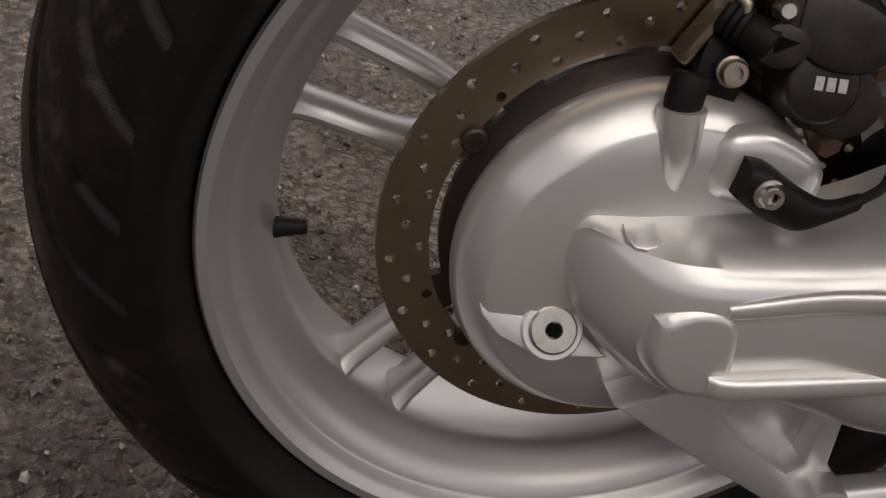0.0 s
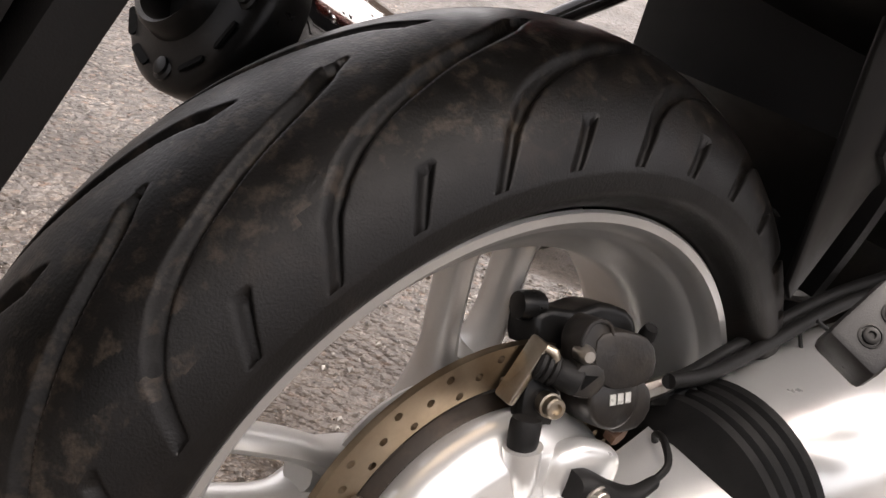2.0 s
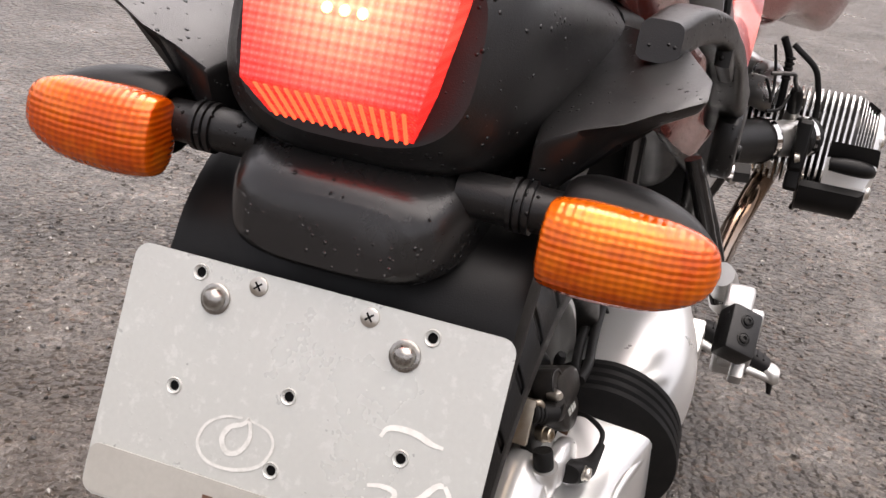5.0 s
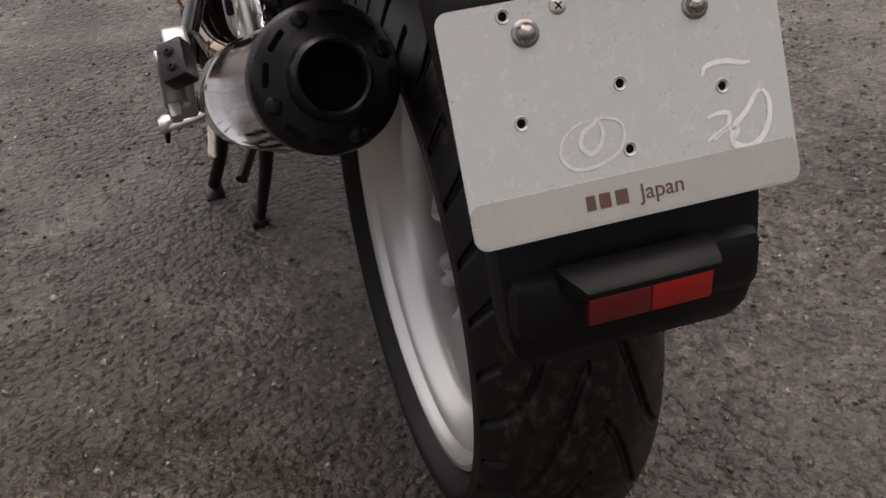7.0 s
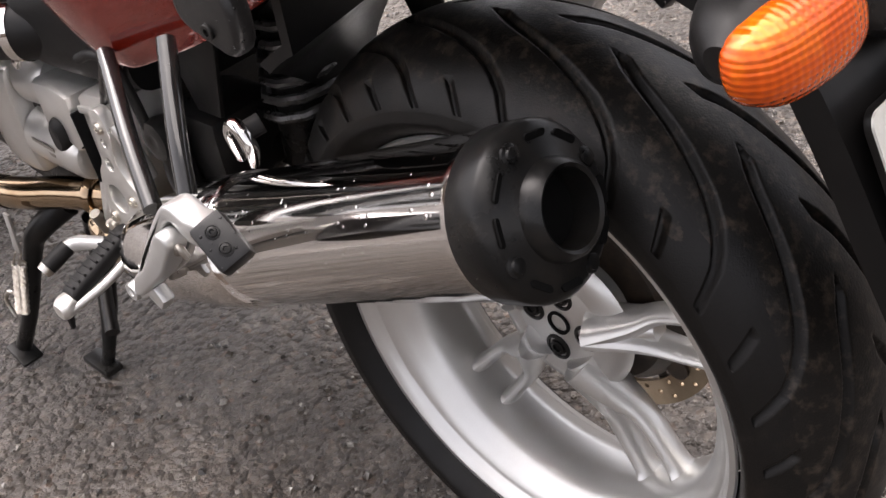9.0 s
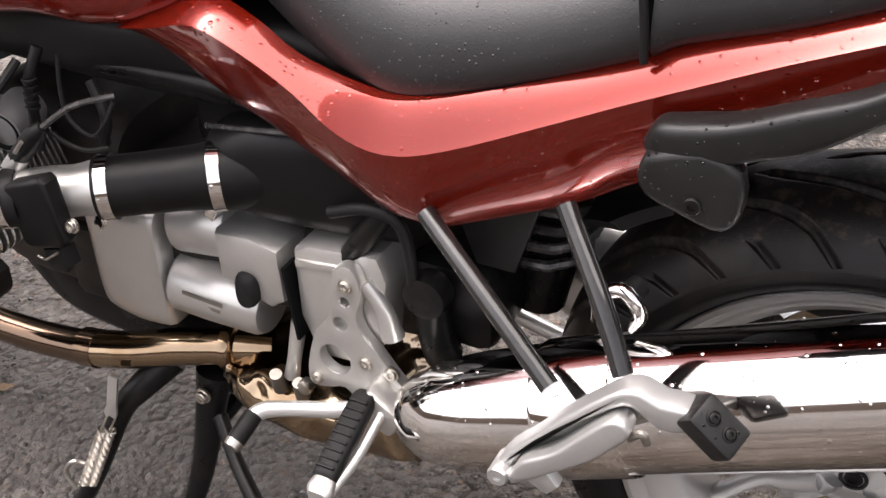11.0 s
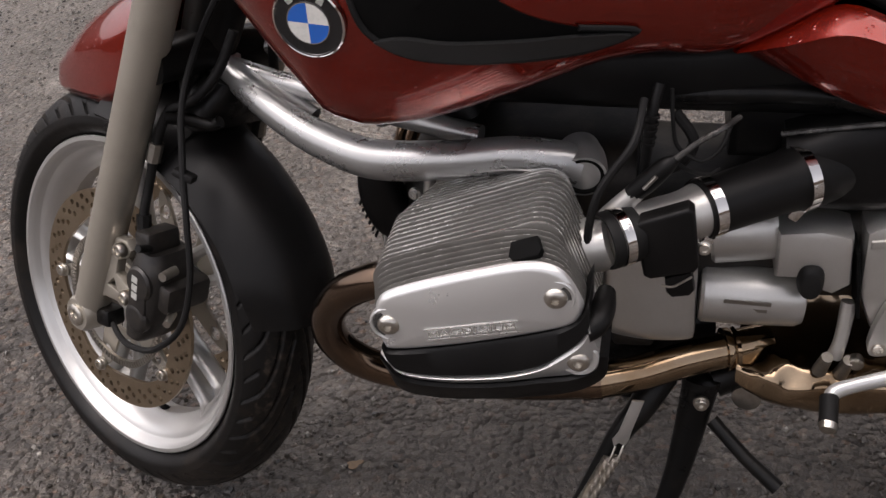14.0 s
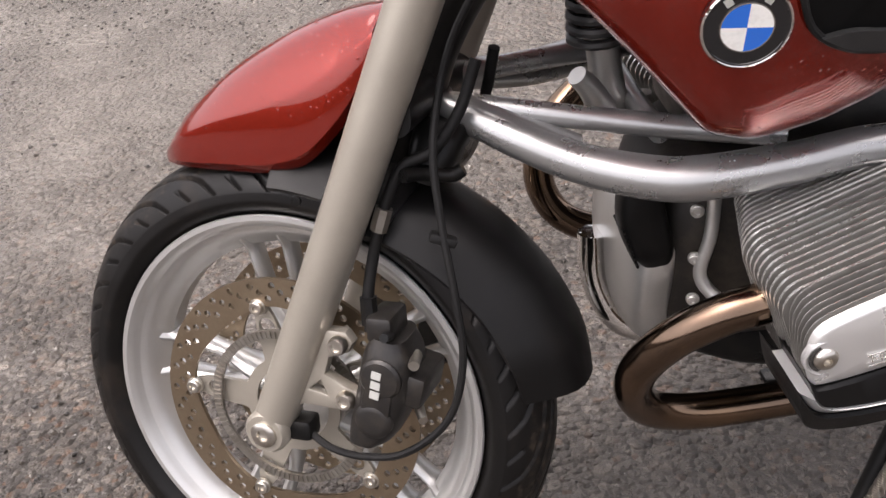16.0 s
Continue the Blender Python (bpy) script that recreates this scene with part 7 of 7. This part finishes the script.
strut = part("front_strut", tube([(-1.115, 0, .60), (-1.12, 0, .66), (-1.125, 0, .70)], [.022, .018, .02], n=18), CAST, bike, "front spring strut with grey coils")
coil = [(-1.125 + .031 * math.cos(k * .5236), .031 * math.sin(k * .5236), .680 + .0011 * k) for k in range(121)]
part("strut_spring", tube(coil, .0055, n=8, steps=1), GREY, strut)
part("strut_fork", tube([(-1.13, -.03, .615), (-1.145, -.035, .645), (-1.16, -.04, .665)], [.016, .013, .011], n=12), CAST, strut)
part("front_frame", loft([(-1.07, 0, .74, .04, .03), (-1.03, 0, .66, .06, .035), (-1.01, 0, .60, .08, .04)], (0, 1, 0), (1, 0, .3), p=3.5, n=24), BLACKMETAL, bike)
part("front_cover", loft([(-1.055, 0, .31, .055, .02), (-1.082, 0, .34, .08, .03), (-1.088, 0, .42, .10, .03), (-1.078, 0, .47, .095, .03), (-1.06, 0, .50, .08, .02)], (0, 1, 0), (1, 0, 0), p=3.5, n=28), CAST, engine)
part("horn_cover", loft([(-1.105, -.085, .565, .02, .022), (-1.105, -.087, .52, .026, .024), (-1.095, -.085, .475, .026, .024), (-1.085, -.082, .445, .016, .015)], (1, 0, 0), (0, 1, 0), p=3.2, n=24), PLASTIC, engine)
for k in range(6):
    part("cover_slat", box((.003, .04, .004), pose(-1.128 + .003 * k, -.088, .505 - .009 * k), .001), PLASTIC, engine)
for s in (-1, 1):
    for z in (.53, .47, .415):
        bolt(engine, (-1.055, s * .122, z), (-.4, s, 0), .006, .004, CAST)
part("down_tube", tube([(-1.125, .03, .42), (-1.125, .02, .36), (-1.10, .0, .305), (-1.05, -.01, .285)], .02, n=16), CHROME, bike, "polished cross pipe under the engine")
part("steering_head", tube([(-1.352, -.012, .585), (-1.335, -.010, .64), (-1.305, -.004, .72), (-1.262, 0, .80), (-1.235, 0, .87)], [.024, .034, .038, .045, .05], n=22), BLACKMETAL, bike)


# ---- ground ----
def asphalt():
    m = bpy.data.materials.new("wet_asphalt")
    m.use_nodes = True
    nt = m.node_tree
    p = nt.nodes["Principled BSDF"]
    link = nt.links.new
    tc = nt.nodes.new("ShaderNodeTexCoord")

    def noise_tex(scale, detail=5.0, rough=0.6):
        n = nt.nodes.new("ShaderNodeTexNoise")
        n.inputs["Scale"].default_value, n.inputs["Detail"].default_value, n.inputs["Roughness"].default_value = scale, detail, rough
        link(tc.outputs["Object"], n.inputs["Vector"])
        return n

    def span(src, a, b, c, d):
        r = nt.nodes.new("ShaderNodeMapRange")
        for key, val in zip(("From Min", "From Max", "To Min", "To Max"), (a, b, c, d)):
            r.inputs[key].default_value = val
        link(src, r.inputs["Value"])
        return r.outputs[0]

    def mixed(fac, a, b):
        x = nt.nodes.new("ShaderNodeMix")
        x.data_type = "RGBA"
        link(fac, x.inputs[0])
        for sock, val in ((x.inputs[6], a), (x.inputs[7], b)):
            if isinstance(val, tuple):
                sock.default_value = (*val, 1)
            else:
                link(val, sock)
        return x.outputs[2]

    large, mid, fine = noise_tex(1.1, 4), noise_tex(7.0, 5), noise_tex(160, 3)
    v = nt.nodes.new("ShaderNodeTexVoronoi")
    v.inputs["Scale"].default_value = 95
    link(tc.outputs["Object"], v.inputs["Vector"])
    v2 = nt.nodes.new("ShaderNodeTexVoronoi")
    v2.inputs["Scale"].default_value = 230
    link(tc.outputs["Object"], v2.inputs["Vector"])
    cell = nt.nodes.new("ShaderNodeSeparateColor")
    link(v.outputs["Color"], cell.inputs[0])
    patch = noise_tex(2.6, 6, 0.7)
    stone = nt.nodes.new("ShaderNodeTexVoronoi")
    stone.inputs["Scale"].default_value = 62
    link(tc.outputs["Object"], stone.inputs["Vector"])
    big = nt.nodes.new("ShaderNodeSeparateColor")
    link(stone.outputs["Color"], big.inputs[0])
    c = mixed(span(mid.outputs["Fac"], 0.35, 0.65, 0, 1), (0.034, 0.0292, 0.0252), (0.052, 0.0455, 0.040))
    c = mixed(span(large.outputs["Fac"], 0.36, 0.66, 0, 0.6), c, (0.062, 0.0555, 0.049))
    c = mixed(span(cell.outputs[0], 0.74, 1.0, 0, 0.6), c, (0.15, 0.132, 0.112))
    c = mixed(span(cell.outputs[2], 0.90, 0.96, 0, 0.6), c, (0.10, 0.052, 0.028))
    c = mixed(span(big.outputs[0], 0.8, 0.84, 0, 0.55), c, (0.12, 0.1, 0.082))
    c = mixed(span(cell.outputs[1], 0.5, 1.0, 0, 0.62), c, (0.010, 0.008, 0.007))
    c = mixed(span(fine.outputs["Fac"], 0.4, 0.75, 0, 0.2), c, (0.08, 0.067, 0.055))
    link(c, p.inputs["Base Color"])
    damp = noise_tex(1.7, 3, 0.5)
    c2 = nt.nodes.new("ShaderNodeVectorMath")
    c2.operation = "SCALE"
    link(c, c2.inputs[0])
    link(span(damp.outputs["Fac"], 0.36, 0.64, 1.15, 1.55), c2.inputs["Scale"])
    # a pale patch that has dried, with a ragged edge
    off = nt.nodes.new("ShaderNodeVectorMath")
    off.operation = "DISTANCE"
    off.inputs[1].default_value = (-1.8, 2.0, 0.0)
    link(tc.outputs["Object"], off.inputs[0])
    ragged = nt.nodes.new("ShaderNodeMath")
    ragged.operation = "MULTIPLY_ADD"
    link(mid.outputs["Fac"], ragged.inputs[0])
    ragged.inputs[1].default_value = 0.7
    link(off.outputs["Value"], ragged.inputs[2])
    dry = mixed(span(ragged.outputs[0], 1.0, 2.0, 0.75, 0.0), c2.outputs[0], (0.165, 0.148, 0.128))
    for centre, r0, r1, fac, tone in STAINS:
        off = nt.nodes.new("ShaderNodeVectorMath")
        off.operation = "DISTANCE"
        off.inputs[1].default_value = centre
        link(tc.outputs["Object"], off.inputs[0])
        ragged = nt.nodes.new("ShaderNodeMath")
        ragged.operation = "MULTIPLY_ADD"
        link(mid.outputs["Fac"], ragged.inputs[0])
        ragged.inputs[1].default_value = 0.5
        link(off.outputs["Value"], ragged.inputs[2])
        dry = mixed(span(ragged.outputs[0], r0 + 0.25, r1 + 0.25, fac, 0.0), dry, tone)
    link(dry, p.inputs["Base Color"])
    r = span(patch.outputs["Fac"], 0.36, 0.66, 0.26, 0.42)
    # standing water in the muddy hollow behind the rear wheel
    off = nt.nodes.new("ShaderNodeVectorMath")
    off.operation = "DISTANCE"
    off.inputs[1].default_value = (-0.05, -0.42, 0.0)
    link(tc.outputs["Object"], off.inputs[0])
    ragged = nt.nodes.new("ShaderNodeMath")
    ragged.operation = "MULTIPLY_ADD"
    link(mid.outputs["Fac"], ragged.inputs[0])
    ragged.inputs[1].default_value = 0.6
    link(off.outputs["Value"], ragged.inputs[2])
    film = nt.nodes.new("ShaderNodeMath")
    film.operation = "MINIMUM"
    link(r, film.inputs[0])
    link(span(ragged.outputs[0], 0.45, 0.75, 0.07, 1.0), film.inputs[1])
    link(film.outputs[0], p.inputs["Roughness"])
    p.inputs["Specular IOR Level"].default_value = 0.42
    h = nt.nodes.new("ShaderNodeMath")
    h.operation = "MULTIPLY_ADD"
    link(v.outputs["Distance"], h.inputs[0])
    h.inputs[1].default_value = -0.6
    link(span(fine.outputs["Fac"], 0.0, 1.0, 0.0, 0.45), h.inputs[2])
    h2 = nt.nodes.new("ShaderNodeMath")
    h2.operation = "MULTIPLY_ADD"
    link(v2.outputs["Distance"], h2.inputs[0])
    h2.inputs[1].default_value = -0.2
    link(h.outputs[0], h2.inputs[2])
    h3 = nt.nodes.new("ShaderNodeMath")
    h3.operation = "MULTIPLY_ADD"
    link(stone.outputs["Distance"], h3.inputs[0])
    h3.inputs[1].default_value = -1.3
    link(h2.outputs[0], h3.inputs[2])
    deep = nt.nodes.new("ShaderNodeMath")
    deep.operation = "MULTIPLY"
    link(h3.outputs[0], deep.inputs[0])
    link(span(patch.outputs["Fac"], 0.40, 0.64, 0.5, 1.9), deep.inputs[1])
    b = nt.nodes.new("ShaderNodeBump")
    b.inputs["Strength"].default_value = 1.0
    b.inputs["Distance"].default_value = 0.012
    link(deep.outputs[0], b.inputs["Height"])
    link(b.outputs[0], p.inputs["Normal"])
    return m


# brown muddy wet patch beside the rear wheel, paler dry asphalt behind it
STAINS = [((-0.15, -0.3, 0.0), 0.26, 0.7, 0.6, (0.034, 0.0235, 0.0155)), ((-0.35, -0.8, 0.0), 0.2, 0.7, 0.45, (0.052, 0.038, 0.0275)), ((0.2, 0.5, 0.0), 0.12, 0.5, 0.5, (0.125, 0.112, 0.1)), ((-1.2, -0.2, 0.0), 0.25, 0.85, 0.5, (0.1, 0.088, 0.077))]
ASPHALT = asphalt()
xs = sorted({round(v, 3) for v in list(np.linspace(-4, 3, 141)) + [-300, -120, -50, -20, -10, -6, 5, 9, 19, 49, 119, 300]})
ys = sorted({round(v, 3) for v in list(np.linspace(-3.5, 3.5, 141)) + [-300, -120, -50, -20, -10, -6, 6, 10, 20, 50, 120, 300]})
bm = bmesh.new()
grid = []
for x in xs:
    col = []
    for y in ys:
        near = max(0, 1 - max(abs(x + .5), abs(y)) / 3.4)
        z = (noise.noise((x * 1.3, y * 1.3, 0)) * .006 + noise.noise((x * 6, y * 6, 2)) * .0025) * min(1, near * 3)
        col.append(bm.verts.new((x, y, z - .004)))
    grid.append(col)
for i in range(len(xs) - 1):
    for j in range(len(ys) - 1):
        bm.faces.new((grid[i][j], grid[i + 1][j], grid[i + 1][j + 1], grid[i][j + 1]))
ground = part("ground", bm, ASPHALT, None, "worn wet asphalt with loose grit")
tagged(ground, category="ground", kind="structure")

# unseen walls, added beyond the view to give reflections a dark low horizon
SURROUND = material("brown_surround", (0.11, 0.085, 0.07), 0.85, 0.0, grain=0.1, grain_scale=60, spots=0.4, spot_scale=1.2, spot_color=(0.06, 0.055, 0.04), bump=0.2, bump_scale=40, spec=0.2)
for wall_name, size, centre in (("wall_north", (36, 0.3, 2.6), (-0.5, 15.15, 1.29)), ("wall_south", (36, 0.3, 2.6), (-0.5, -15.15, 1.29)), ("wall_east", (0.3, 30, 2.6), (17.35, 0, 1.29)), ("wall_west", (0.3, 30, 2.6), (-18.35, 0, 1.29))):
    wall = part(wall_name, box(size, Matrix.Translation(centre), 0), SURROUND, None, "plain brown wall added out of view to darken low reflections")
    tagged(wall, category="wall", kind="structure")

GRIT = material("grit", (0.16, 0.145, 0.125), 0.22, 0.0, grain=0.3, grain_scale=200)
gn = GRIT.node_tree
info = gn.nodes.new("ShaderNodeNewGeometry")
ramp = gn.nodes.new("ShaderNodeValToRGB")
ramp.color_ramp.elements[0].color = (0.016, 0.014, 0.012, 1)
ramp.color_ramp.elements[1].color = (0.24, 0.225, 0.2, 1)
ramp.color_ramp.elements.new(0.75).color = (0.07, 0.06, 0.05, 1)
gn.links.new(info.outputs["Random Per Island"], ramp.inputs[0])
gn.links.new(ramp.outputs[0], gn.nodes["Principled BSDF"].inputs["Base Color"])
rng = np.random.default_rng(7)
verts, faces = [], []
base = np.array([(1, 0, 0), (0, 1, 0), (-1, 0, 0), (0, -1, 0), (.5, .4, .7), (-.4, .3, .6), (0, -.5, .65)], float)
tri = [(0, 1, 4), (1, 5, 4), (1, 2, 5), (2, 6, 5), (2, 3, 6), (3, 0, 6), (0, 4, 6), (4, 5, 6)]
for k in range(60000):
    x, y = rng.uniform(-3.2, 1.8), rng.uniform(-1.6, 2.6)
    if noise.noise((x * 1.7, y * 1.7, 5)) < rng.uniform(-.5, .35):
        continue
    s = 0.0014 + 0.0060 * rng.random() ** 3
    a = rng.uniform(0, 6.28)
    q = base * s * rng.uniform(.6, 1.25, base.shape)
    q = np.stack([q[:, 0] * math.cos(a) - q[:, 1] * math.sin(a) + x, q[:, 0] * math.sin(a) + q[:, 1] * math.cos(a) + y, q[:, 2] - .0035 + (noise.noise((x * 1.3, y * 1.3, 0)) * .006 + noise.noise((x * 6, y * 6, 2)) * .0025)], 1)
    n0 = len(verts)
    verts += q.tolist()
    faces += [(i + n0, j + n0, m + n0) for i, j, m in tri]
me = bpy.data.meshes.new("grit")
me.from_pydata(verts, [], faces)
me.materials.append(GRIT)
tagged(new("grit", me), "loose pale and dark grit on the asphalt", "grit", kind="stuff")


def leaf(o, yaw, size, tilt, color):
    bm = bmesh.new()
    out = []
    for k in range(14):
        t = 2 * math.pi * k / 14
        r = size * (1 + .25 * math.cos(3 * t) + .1 * math.cos(5 * t + 1))
        out.append(V(r * math.cos(t), .62 * r * math.sin(t), .12 * size * math.cos(2 * t)))
    a = [bm.verts.new(q) for q in out]
    b = [bm.verts.new(q + V(0, 0, .0006)) for q in out]
    bm.faces.new(a[::-1])
    bm.faces.new(b)
    for k in range(14):
        bm.faces.new((a[k], a[(k + 1) % 14], b[(k + 1) % 14], b[k]))
    bm.transform(Matrix.Translation(o) @ pose(0, 0, 0, tilt, 0, yaw))
    return tagged(part("fallen_leaf", bm, color, None), "small brown fallen leaf lying on wet asphalt", "leaf", group="fallen leaves")


LEAF = material("dead_leaf", (0.16, 0.1, 0.05), 0.6, spots=0.6, spot_scale=60, spot_color=(0.08, 0.045, 0.025))
leaf((-1.215, -.045, .004), 30, .012, 8, LEAF)
leaf((.02, .62, .004), 70, .009, 5, LEAF)
leaf((.3, -.75, .004), 130, .01, 5, LEAF)
